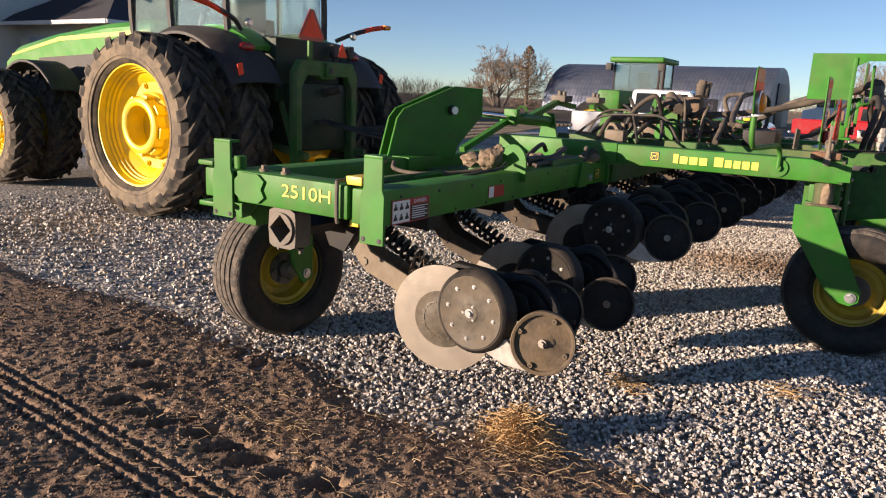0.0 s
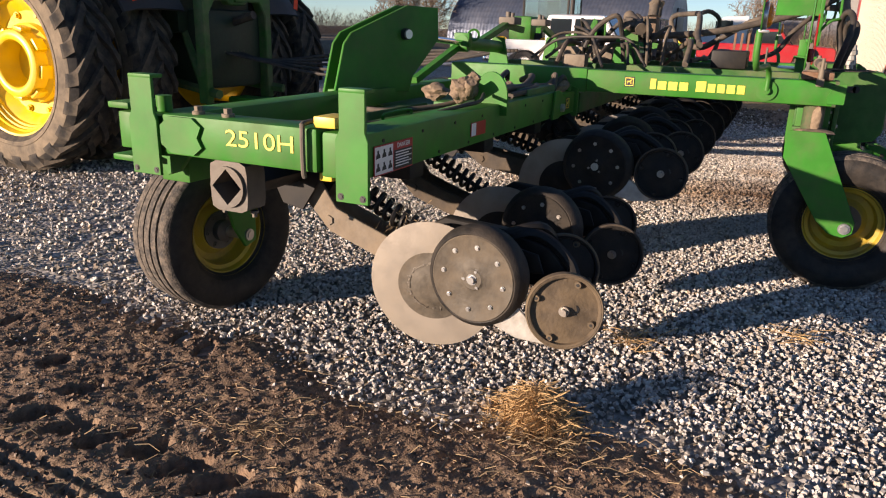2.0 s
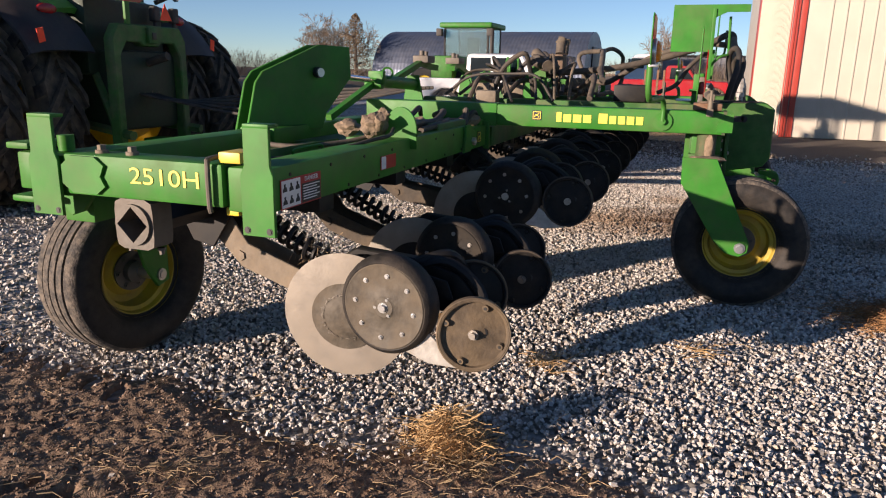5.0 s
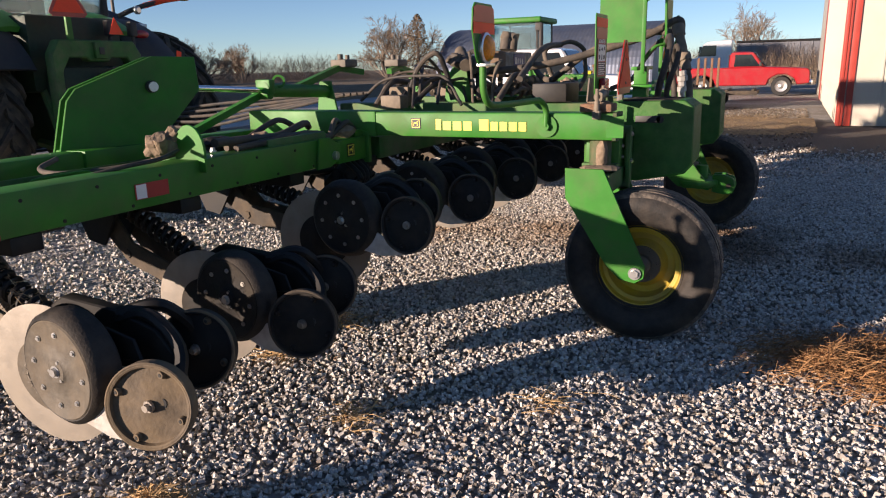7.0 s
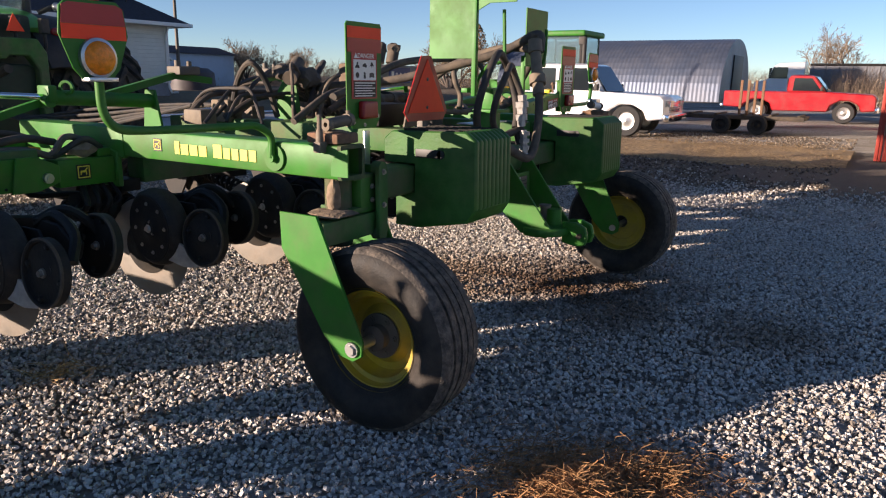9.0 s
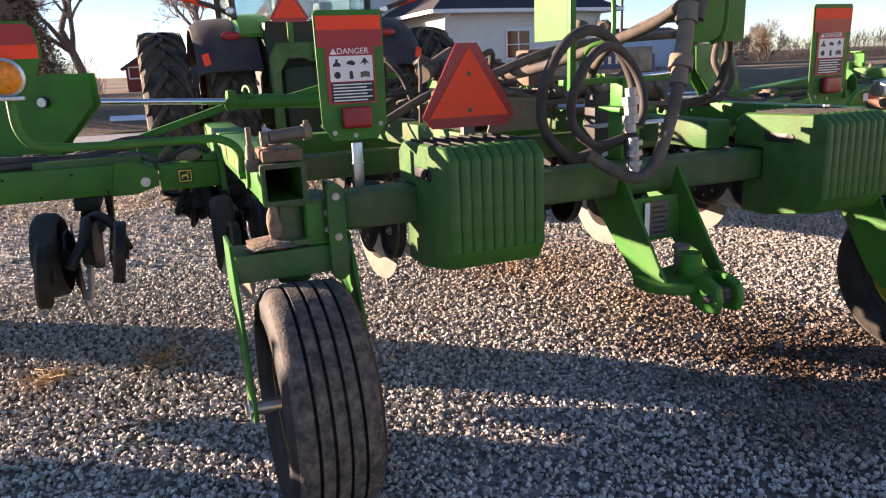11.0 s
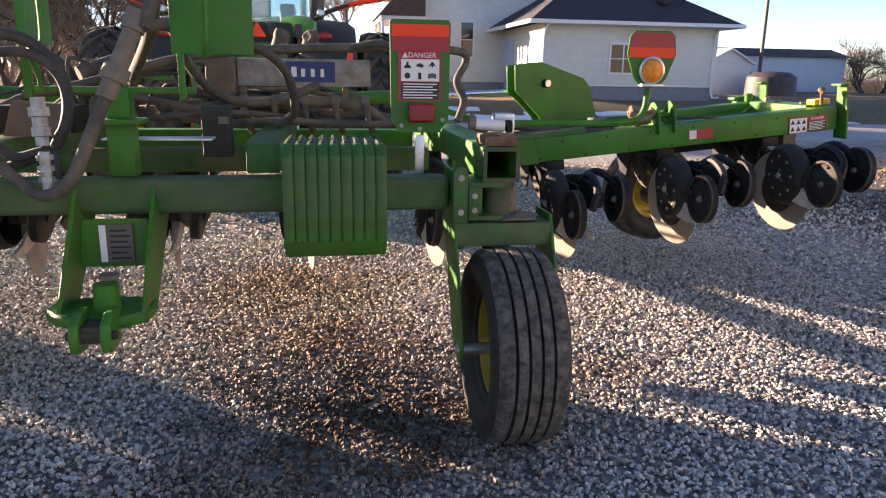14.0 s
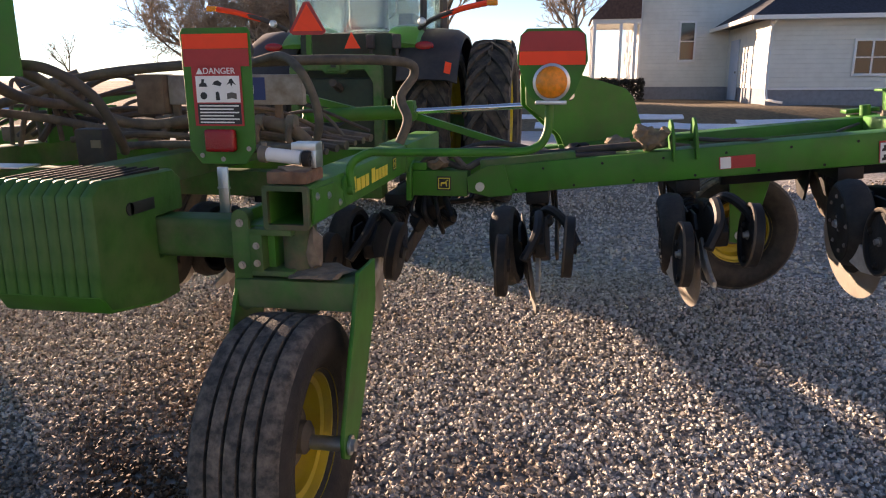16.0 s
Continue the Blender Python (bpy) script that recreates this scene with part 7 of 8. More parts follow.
def pickup(name, label, x, y, L, paint, crew=True, H=1.85, r=.40, flip=False):
    """A pickup along y, its nose at the lower y (or the higher, flipped)."""
    root = thing(name, label, "pickup truck", at=(x, y, 0))
    Wd = 1.0
    f = -1 if not flip else 1
    Y = lambda v: y + f * v
    n = L / 2
    bm = B()
    cabf, cabr = n - 1.75, (n - 1.75) - (2.2 if crew else 1.35)
    out = [(-n, .55), (-n, 1.16), (cabr, 1.16), (cabf - .05, 1.18), (cabf + .2, 1.17), (n - .12, 1.10), (n, 1.0), (n + .02, .5),
           (n - .45, .45), (n - .55, .70), (n - .85, .86), (n - 1.2, .86), (n - 1.5, .68), (n - 1.58, .42),
           (-n + 1.85, .42), (-n + 1.75, .70), (-n + 1.45, .86), (-n + 1.1, .86), (-n + .8, .68), (-n + .7, .5)]
    plate(bm, [(Y(u), v) for u, v in out], 2 * Wd, at_x(x), bev=.04)
    part("body", bm, paint, root)
    bm = B()
    plate(bm, [(Y(u), v) for u, v in ((cabr, 1.14), (cabr + .05, H - .06), (cabr + .16, H), (cabf - .52, H), (cabf - .38, H - .05), (cabf + .08, 1.14))], 1.74, at_x(x), bev=.06)
    part("cab", bm, paint, root)
    for sd in (-1, 1):
        for u0, u1 in (((cabr + .16, (cabr + cabf) / 2 - .28), ((cabr + cabf) / 2 - .2, cabf - .2)) if crew else ((cabr + .22, cabf - .12),)):
            bm = B()
            plate(bm, [(Y(u0), 1.20), (Y(u0 + .03), H - .12), (Y(min(u1, cabf - .48)), H - .12), (Y(u1), 1.20)], .01, at_x(x + sd * .872))
            part("side_window", bm, DARKGLASS, root, "dark side window", smooth=False)
        bm = B()
        box(bm, x + sd * .72 - .17, x + sd * .72 + .17, Y(n + .01) - .03, Y(n + .01) + .03, .82, .98, .02)
        part("headlight", bm, GLASS, root, "clear headlight")
        bm = B()
        box(bm, x + sd * 1.05 - .1, x + sd * 1.05 + .1, Y(cabf - .1) - .05, Y(cabf - .1) + .05, 1.2, 1.38, .03)
        part("mirror", bm, PLASTIC, root)
    bm = B()
    t = bmesh.new()
    vs = [t.verts.new(p) for p in ((x - .8, Y(cabf + .09), 1.17), (x + .8, Y(cabf + .09), 1.17), (x + .74, Y(cabf - .37), H - .08), (x - .74, Y(cabf - .37), H - .08))]
    t.faces.new(vs)
    r2 = bmesh.ops.extrude_face_region(t, geom=t.faces[:])
    bmesh.ops.translate(t, vec=(0, f * .02, .02), verts=[g for g in r2["geom"] if isinstance(g, bmesh.types.BMVert)])
    bmesh.ops.recalc_face_normals(t, faces=t.faces)
    join(bm, t)
    part("windscreen", bm, DARKGLASS, root, "dark windscreen", smooth=False)
    bm = B()
    box(bm, x - .72, x + .72, Y(cabr - .005) - .01, Y(cabr - .005) + .01, 1.25, H - .12, .01)
    part("rear_window", bm, DARKGLASS, root, smooth=False)
    bm = B()
    box(bm, x - .5, x + .5, Y(n + .01) - .03, Y(n + .01) + .03, .66, .98, .03)
    for k in range(5):
        box(bm, x - .5, x + .5, Y(n + .03) - .02, Y(n + .03) + .02, .68 + .06 * k, .70 + .06 * k, .004)
    part("grille", bm, CHROME, root, "chrome grille")
    bm = B()
    box(bm, x - .98, x + .98, Y(n + .06) - .08, Y(n + .06) + .08, .42, .62, .04)
    part("front_bumper", bm, CHROME, root)
    bm = B()
    box(bm, x - .95, x + .95, Y(-n - .05) - .06, Y(-n - .05) + .06, .48, .64, .03)
    part("rear_bumper", bm, CHROME, root)
    wheel_set(root, (x - .82, x + .82), (Y(n - 1.02), Y(-n + 1.27)), r, .26)
    return root

pickup("pickup_truck", "white crew-cab pickup truck with a chrome grille", 16.2, 6.1, 5.8, CARWHITE, True, 1.92, .42)
pickup("pickup_truck", "older red regular-cab pickup truck", 28.5, 1.35, 5.4, CARRED, False, 1.80, .39)
pickup("pickup_truck", "dusty brown pickup truck parked on the lane", 27.2, 39.0, 5.2, CARTAN, True, 1.85, .40)

# second tractor behind the white truck
tr2 = thing("tractor", "green tractor parked behind a white truck", "tractor", at=(24.5, 9.7, 0))
bm = B()
box(bm, 23.3, 25.7, 9.2, 10.2, .9, 1.9, .08)
box(bm, 20.3, 23.4, 9.25, 10.15, 1.1, 1.95, .12)
part("body", bm, GREEN, tr2)
bm = B()
for px, py in ((23.4, 8.75), (23.4, 10.65), (25.3, 8.75), (25.3, 10.65)):
    tube(bm, [(px, py, 1.8), (px, py, 3.15)], .05, 6, 2)
box(bm, 23.3, 25.4, 8.7, 10.7, 1.75, 1.95, .03)
c2 = part("cab_frame", bm, PLASTIC, tr2)
bm = B()
box(bm, 23.2, 25.5, 8.55, 10.85, 3.14, 3.36, .08, seg=3)
part("cab_roof", bm, GREEN, c2, "green cab roof")
for b in ((23.38, 23.40, 8.8, 10.6), (25.3, 25.32, 8.8, 10.6), (23.45, 25.25, 8.74, 8.76), (23.45, 25.25, 10.64, 10.66)):
    bm = B()
    box(bm, *b, 1.95, 3.14, 0)
    part("cab_window", bm, CABGLASS, c2, "tinted cab window", smooth=False)
bm = B()
box(bm, 24.4, 24.6, 9.4, 10.0, 1.95, 2.8, .08)
part("driver_seat", bm, INTERIOR, c2)
bm = B()
cyl(bm, (23.1, 8.5, 1.9), (23.1, 8.5, 3.1), .09, seg=12)
part("exhaust_stack", bm, PLASTIC, tr2)
for sg in (-1, 1):
    bm = B()
    box(bm, 23.0, 23.3, 9.7 + sg * 1.1 - .12, 9.7 + sg * 1.1 + .12, 2.8, 3.1, .03)
    part("mirror", bm, PLASTIC, tr2)
wheel_set(tr2, (21.0,), (8.8, 10.6), .75, .45, YELLOW)
for yy in (8.5, 10.9):
    bm = B()
    lathe(bm, [(.6, -.25), (.95, -.25), (1.0, 0), (.95, .25), (.6, .25)], Matrix.Translation((25.0, yy, 1.0)) @ Matrix.Rotation(math.pi / 2, 4, "Z"), 32, closed=True)
    part("rear_wheel", bm, TYRE, tr2)

# white grain truck with a grey box trailer
semi = thing("grain_truck", "white truck with a grey covered grain trailer", "truck", at=(41, 3, 0))
bm = B()
plate(bm, [(6.6, .8), (6.6, 1.55), (5.8, 1.7), (5.5, 2.55), (5.2, 2.75), (3.6, 2.85), (3.6, .8)], 2.2, at_x(41), bev=.06)
part("cab", bm, CARWHITE, semi, "white truck cab")
bm = B()
plate(bm, [(5.75, 1.78), (5.48, 2.5), (4.6, 2.5), (4.6, 1.78)], .02, at_x(39.89))
part("side_window", bm, DARKGLASS, semi, smooth=False)
bm = B()
box(bm, 39.95, 42.05, 5.6, 5.75, 1.8, 2.45, .02)
part("windscreen", bm, DARKGLASS, semi, smooth=False)
bm = B()
box(bm, 39.8, 42.2, -2.2, 3.3, 1.1, 2.62, .05)
tl = part("trailer_box", bm, GREYTRAILER, semi, "grey grain trailer box")
bm = B()
cyl(bm, (39.85, -2.2, 2.66), (39.85, 3.3, 2.66), .09, seg=10)
box(bm, 39.85, 42.15, -2.2, 3.3, 2.6, 2.72, .05)
part("rolled_tarp", bm, BLACK, tl, "black rolled tarp")
for k in range(8):
    bm = B()
    box(bm, 39.74, 39.81, -2.1 + .75 * k, -2.03 + .75 * k, 1.1, 2.6, .01)
    part("side_post", bm, GREYTRAILER, tl)
wheel_set(semi, (40.0, 42.0), (5.7, 2.6, 1.5, -.7, -1.7), .5, .28)

semi.location.x += 9
semi.location.y -= .4
# low implement trailer with upright posts
lt = thing("utility_trailer", "rusty low trailer with upright posts", "trailer", at=(19.5, 2.3, 0))
bm = B()
box(bm, 18.8, 20.3, .2, 4.2, .42, .54, .02)
bed = part("trailer_bed", bm, ARMSTEEL, lt, "dark rusty steel trailer bed")
for k in range(6):
    bm = B()
    box(bm, 18.75, 20.35, .3 + .75 * k, .38 + .75 * k, .54, .58, .005)
    part("cross_slat", bm, ARMSTEEL, bed)
for k in range(4):
    bm = B()
    box(bm, 19.0, 19.08, 1.35 + .2 * k, 1.42 + .2 * k, .5, 1.55, .008)
    part("upright_post", bm, RUST, lt, "rusty upright post")
bm = B()
tube(bm, [(19.5, 4.2, .48), (19.5, 5.6, .42), (19.5, 6.0, .30)], .05, 6, 3)
part("tongue", bm, RUST, lt)
wheel_set(lt, (18.7, 20.4), (1.4, 2.4), .27, .2, BLACK)

# mobile home, small shed, oil tank and pole beyond the lane
mob = thing("mobile_home", "pale blue mobile home with a dark roof", "building", at=(31, 44, 0))
bm = B()
box(bm, 26.5, 36.0, 42, 46, .6, 2.9, .03)
part("wall", bm, BLUEWALL, mob)
bm = B()
plate(bm, [(41.7, 2.9), (46.3, 2.9), (44, 3.5)], 10, at_x(31.25))
part("roof", bm, SHINGLE, mob, "dark low roof", smooth=False)
ss = thing("garden_shed", "small white sided garden shed", "shed", at=(23.6, 36, 0))
bm = B()
box(bm, 21.9, 24.6, 35, 38, 0, 2.35, .02)
plate(bm, [(21.9, 2.35), (24.6, 2.35), (23.25, 3.0)], 3, at_y(36.5))
part("wall", bm, TRIM, ss, "white wall", smooth=False)
bm = B()
for q in ([(21.7, 2.3), (23.25, 3.1), (23.25, 3.0), (21.75, 2.2)], [(24.8, 2.3), (23.25, 3.1), (23.25, 3.0), (24.75, 2.2)]):
    plate(bm, q, 3.4, at_y(36.5))
part("roof", bm, TRIM, ss, smooth=False)
tank = thing("round_tank", "dark rusty round stock tank", "tank", at=(24.6, 33, .4))
bm = B()
lathe(bm, [(0, 1.55), (.9, 1.5), (1.25, 1.25), (1.3, .5), (1.3, 0), (0, 0)], Matrix.Translation((24.6, 33, .3)) @ Matrix.Rotation(-math.pi / 2, 4, "Y"), 28)
part("shell", bm, mat("dark_tank", (0.06, 0.05, 0.055), .6, grain=.3, scale=3), tank)
pole = thing("utility_pole", "thin grey yard pole", "pole", at=(24.5, 34, .4))
bm = B()
cyl(bm, (24.5, 34, 0), (24.5, 34, 9), .11, .08, seg=10)
part("pole_shaft", bm, GREYIRON, pole)

# -- trees --
def segments(rng, p, d, L, r, lev, out, spread):
    n = 3
    pts, q = [p.copy()], p.copy()
    for i in range(n):
        d = (d + Vector((rng.uniform(-1, 1), rng.uniform(-1, 1), rng.uniform(-.4, .7))) * .16).normalized()
        q = q + d * L / n
        pts.append(q.copy())
    out.append((pts, r, r * .62, lev))
    if lev <= 0:
        return
    for k in range(rng.choice((2, 3, 3)) + (1 if lev > 2 else 0)):
        u = rng.uniform(.45, 1.0)
        b = pts[min(n, max(1, int(u * n + .5)))]
        ax = d.orthogonal().normalized()
        ax = Matrix.Rotation(rng.uniform(0, 6.283), 3, d) @ ax
        nd = (d + ax * spread * rng.uniform(.5, 1.1) + Vector((0, 0, .12))).normalized()
        segments(rng, b, nd, L * rng.uniform(.55, .8), r * .55, lev - 1, out, spread)

def stick_mesh(bm, segs, minr=.006):
    for pts, r0, r1, lev in segs:
        sd = 7 if lev > 3 else (5 if lev > 1 else 3)
        rings = []
        for i, p in enumerate(pts):
            d = (pts[min(i + 1, len(pts) - 1)] - pts[max(i - 1, 0)]).normalized()
            a = d.orthogonal().normalized()
            b = d.cross(a)
            r = max(minr, r0 + (r1 - r0) * i / (len(pts) - 1))
            rings.append([bm.verts.new(p + r * (math.cos(6.283 * k / sd) * a + math.sin(6.283 * k / sd) * b)) for k in range(sd)])
        for A, C in zip(rings, rings[1:]):
            for k in range(sd):
                bm.faces.new((A[k], A[(k + 1) % sd], C[(k + 1) % sd], C[k]))

def bare_tree(x, y, h, seed, lev=5, spread=.75, trunks=1, r=None, z=0, label="tall leafless tree with a forked crown"):
    rng = random.Random(seed)
    t = thing("tree", label, "tree", "bare trees", at=(x, y, z))
    segs = []
    for k in range(trunks):
        d = Vector((rng.uniform(-.25, .25) * trunks, rng.uniform(-.25, .25) * trunks, 1)).normalized()
        segments(rng, Vector((x + .2 * k, y, z)), d, h * .36, (r or h * .022), lev, segs, spread)
    bm = B()
    stick_mesh(bm, [s for s in segs if s[3] >= lev - 1])
    part("trunk", bm, BARK, t)
    bm = B()
    stick_mesh(bm, [s for s in segs if s[3] < lev - 1], h * .0016)
    part("crown", bm, TWIG, t, "bare twigs")
    return t

def cedar(x, y, h, r, seed, n=5000, z=0, label="dense dark cedar tree, brownish in winter"):
    rng = random.Random(seed)
    t = thing("cedar_tree", label, "tree", "cedars", at=(x, y, z))
    bm = B()
    cyl(bm, (x, y, z), (x, y, z + h * .9), r * .10, r * .02, seg=8)
    for k in range(14):
        a, zz = rng.uniform(0, 6.28), z + h * rng.uniform(.1, .8)
        cyl(bm, (x, y, zz), (x + r * .8 * math.cos(a), y + r * .8 * math.sin(a), zz + .4), .05, .015, seg=5)
    part("trunk", bm, BARK, t)
    bm = B()
    for k in range(n):
        u = rng.random() ** .8
        a = rng.uniform(0, 6.283)
        prof = (1 - u) ** .55 * (.75 + .35 * noise.noise(Vector((math.cos(a) * 1.6 + seed, math.sin(a) * 1.6, u * 5))))
        if u < .12:
            prof *= .5 + 4 * u
        q = rng.random() ** .35
        p = Vector((x + r * prof * q * math.cos(a), y + r * prof * q * math.sin(a), z + h * (.04 + .96 * u)))
        s = h * rng.uniform(.008, .018)
        e1 = Vector((rng.uniform(-1, 1), rng.uniform(-1, 1), rng.uniform(-.6, 1))).normalized() * s
        e2 = Vector((rng.uniform(-1, 1), rng.uniform(-1, 1), rng.uniform(-1, 1))).normalized() * s * .5
        bm.faces.new([bm.verts.new(p - e1), bm.verts.new(p + e2), bm.verts.new(p + e1 * 1.2), bm.verts.new(p - e2)])
    part("crown", bm, CEDAR, t, "fine dark scale leaves", smooth=False)
    return t

def brush(name, label, x0, y0, x1, y1, h, n, seed, depth=3, mt=None, z=0):
    """A thicket of thin leafless stems along a line."""
    rng = random.Random(seed)
    bm = B()
    for k in range(n):
        u = rng.random()
        p = Vector((x0 + (x1 - x0) * u + rng.uniform(-depth, depth), y0 + (y1 - y0) * u + rng.uniform(-depth, depth), z))
        hh = h * (.45 + .55 * rng.random()) * (.75 + .35 * noise.noise(Vector((u * 9, seed, 0))))
        d = Vector((rng.uniform(-.35, .35), rng.uniform(-.35, .35), 1))
        w = (.004 if h < 5 else .010) * h * rng.uniform(.5, 1.2)
        q = p + d * hh
        a = bm.verts.new(p + Vector((-w, 0, 0)))
        b = bm.verts.new(p + Vector((w, w, 0)))
        c = bm.verts.new(q)
        bm.faces.new((a, b, c))
        for j in range(4):
            f = rng.uniform(.3, .9)
            s = p + d * hh * f
            e = s + Vector((rng.uniform(-.3, .3), rng.uniform(-.3, .3), rng.uniform(.15, .4))) * hh
            bm.faces.new((bm.verts.new(s + Vector((-w * .6, 0, 0))), bm.verts.new(s + Vector((w * .6, -w * .6, 0))), bm.verts.new(e)))
    solo(name, bm, mt or TWIG, label, "thicket", kind="stuff", smooth=False, at=((x0 + x1) / 2, (y0 + y1) / 2, 0))

bare_tree(-4.9, 45, 11, 3, 6, .7, 1, .30, z=.4)
bare_tree(-9.5, 52, 12, 8, 5, .8, 2)
bare_tree(3.5, 62, 12, 21, 6, .7, 1, .3)
bare_tree(-24, 60, 9, 12, 5, .8, 2)
bare_tree(52, 32, 6.5, 5, 6, .9, 4, .14, label="wide leafless many-stemmed tree")
bare_tree(-95, 130, 13, 31, 5, .8, 1)
bare_tree(-55, 170, 12, 33, 5, .8, 2)
bare_tree(78, 3, 8, 41, 5, .9, 3)
for tx, ty, th, ts in ((-8.6, 30.5, 7.6, 61), (-10.6, 29.5, 7.0, 63), (-12.6, 31, 7.4, 65), (-14.8, 30, 6.6, 67), (-9.8, 33, 7.8, 69)):
    bare_tree(tx, ty, th, ts, 6, 1.0, 3, .13, z=.4, label="bushy leafless tree with dense brown twigs")
cedar(-6.4, 32, 5.6, 2.2, 3, 20000, .4)
cedar(47, 26.5, 5.6, 2.0, 7, 3500)
bare_tree(38, 42, 5.0, 51, 6, .9, 3, .12, label="small leafless many-stemmed tree")
bare_tree(47, 45, 4.4, 53, 6, .9, 3, .12, label="small leafless many-stemmed tree")
brush("roadside_brush", "tan leafless brush along the field edge", 25, 48, 75, 30, 2.0, 5200, 5, 3)
brush("fence_row_brush", "leafless brush and small trees along a fence row", 34, 50, 70, 46, 2.4, 5200, 6, 3)
brush("shed_side_brush", "dry tan brush beside the shed", 44, -2, 60, 4, 3.4, 4200, 8, 2.5)
brush("far_tree_line", "hazy leafless tree line on the horizon", 90, 260, 320, 120, 9, 3500, 9, 12)
brush("far_tree_line", "hazy leafless tree line on the horizon", 300, 130, 330, -80, 9, 3000, 10, 12)
brush("far_tree_line", "hazy leafless tree line on the horizon", -320, 260, 60, 330, 3, 3500, 11, 12)
brush("wood_edge_brush", "leafless brush behind the cedars", -15, 41, -6, 44, 4.5, 2000, 12, 2)

# ---- loose ground cover ----
rs = np.random.RandomState(7)

def field_noise(x, y, seed, octaves=4, scale=1.0):
    """Smooth value noise on numpy arrays."""
    out, amp, tot = np.zeros_like(x), 1.0, 0.0
    for o in range(octaves):
        f = scale * 2 ** o
        tab = np.random.RandomState(seed + o).rand(256, 256)
        u, v = x * f + 1000, y * f + 1000
        i, j = np.floor(u).astype(int), np.floor(v).astype(int)
        a, b = u - i, v - j
        a, b = a * a * (3 - 2 * a), b * b * (3 - 2 * b)
        g = lambda p, q: tab[p % 256, q % 256]
        out += amp * ((g(i, j) * (1 - a) + g(i + 1, j) * a) * (1 - b) + (g(i, j + 1) * (1 - a) + g(i + 1, j + 1) * a) * b)
        tot += amp
        amp *= .5
    return out / tot

def soil_edge(y):
    """Where the bare soil ends and the gravel begins."""
    k = np.clip((y - 1.7) / .9, 0, 1)
    return -3.95 + .05 * np.sin(y * 2.1) + .24 * k * k * (3 - 2 * k)

def array_mesh(name, co, faces, material, smooth=False):
    me = bpy.data.meshes.new(name)
    k = faces.shape[1]
    me.vertices.add(len(co))
    me.vertices.foreach_set("co", co.astype(np.float32).ravel())
    me.loops.add(faces.size)
    me.loops.foreach_set("vertex_index", faces.astype(np.int32).ravel())
    me.polygons.add(len(faces))
    me.polygons.foreach_set("loop_start", np.arange(0, faces.size, k, dtype=np.int32))
    me.polygons.foreach_set("use_smooth", np.full(len(faces), smooth))
    me.materials.append(material)
    me.update(calc_edges=True)
    me.validate()
    return me

def island_mat(name, stops, rough, patch=None):
    """Colour by piece; patch: centre, radius, colour of a spill on the ground."""
    m = bpy.data.materials.new(name)
    m.use_nodes = True
    n, l = m.node_tree.nodes, m.node_tree.links
    b = n["Principled BSDF"]
    b.inputs["Roughness"].default_value = rough
    g = n.new("ShaderNodeNewGeometry")
    r = n.new("ShaderNodeValToRGB")
    els = r.color_ramp.elements
    while len(els) < len(stops):
        els.new(.5)
    for e, (p, c) in zip(els, stops):
        e.position, e.color = p, (*c, 1)
    l.new(g.outputs["Random Per Island"], r.inputs[0])
    out = r.outputs[0]
    n1 = n.new("ShaderNodeTexNoise")
    n1.inputs["Scale"].default_value = 90
    l.new(g.outputs["Position"], n1.inputs["Vector"])
    mr = n.new("ShaderNodeMapRange")
    mr.inputs[3].default_value, mr.inputs[4].default_value = .72, 1.28
    l.new(n1.outputs[0], mr.inputs[0])
    mx = n.new("ShaderNodeMix")
    mx.data_type, mx.blend_type = "RGBA", "MULTIPLY"
    mx.inputs[0].default_value = 1
    l.new(out, mx.inputs[6])
    l.new(mr.outputs[0], mx.inputs[7])
    out = mx.outputs[2]
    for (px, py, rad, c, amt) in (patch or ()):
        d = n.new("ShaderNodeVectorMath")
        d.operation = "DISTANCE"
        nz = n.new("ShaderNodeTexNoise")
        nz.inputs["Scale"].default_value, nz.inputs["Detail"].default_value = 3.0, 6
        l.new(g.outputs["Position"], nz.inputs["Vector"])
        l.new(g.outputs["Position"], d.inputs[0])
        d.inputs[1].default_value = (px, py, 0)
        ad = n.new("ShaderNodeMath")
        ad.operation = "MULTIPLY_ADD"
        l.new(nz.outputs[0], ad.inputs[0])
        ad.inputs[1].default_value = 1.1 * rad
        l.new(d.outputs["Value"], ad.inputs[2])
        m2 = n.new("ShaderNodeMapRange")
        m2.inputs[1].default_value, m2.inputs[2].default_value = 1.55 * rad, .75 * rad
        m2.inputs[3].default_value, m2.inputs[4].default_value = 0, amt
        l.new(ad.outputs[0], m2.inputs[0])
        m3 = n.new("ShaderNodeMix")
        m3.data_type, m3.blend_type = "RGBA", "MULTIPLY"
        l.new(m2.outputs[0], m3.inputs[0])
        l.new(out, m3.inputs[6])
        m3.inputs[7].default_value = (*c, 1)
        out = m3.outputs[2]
    l.new(out, b.inputs["Base Color"])
    return m

STONES = island_mat("crushed_limestone", [(0, (.17, .145, .12)), (.2, (.40, .37, .325)), (.55, (.58, .54, .49)), (.85, (.70, .655, .60)), (1, (.52, .40, .28))], .85,
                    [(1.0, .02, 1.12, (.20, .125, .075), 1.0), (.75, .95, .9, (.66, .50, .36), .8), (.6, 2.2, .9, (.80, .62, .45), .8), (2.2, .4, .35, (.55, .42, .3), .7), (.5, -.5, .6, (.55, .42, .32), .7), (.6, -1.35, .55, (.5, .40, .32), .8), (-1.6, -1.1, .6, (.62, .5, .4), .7)])

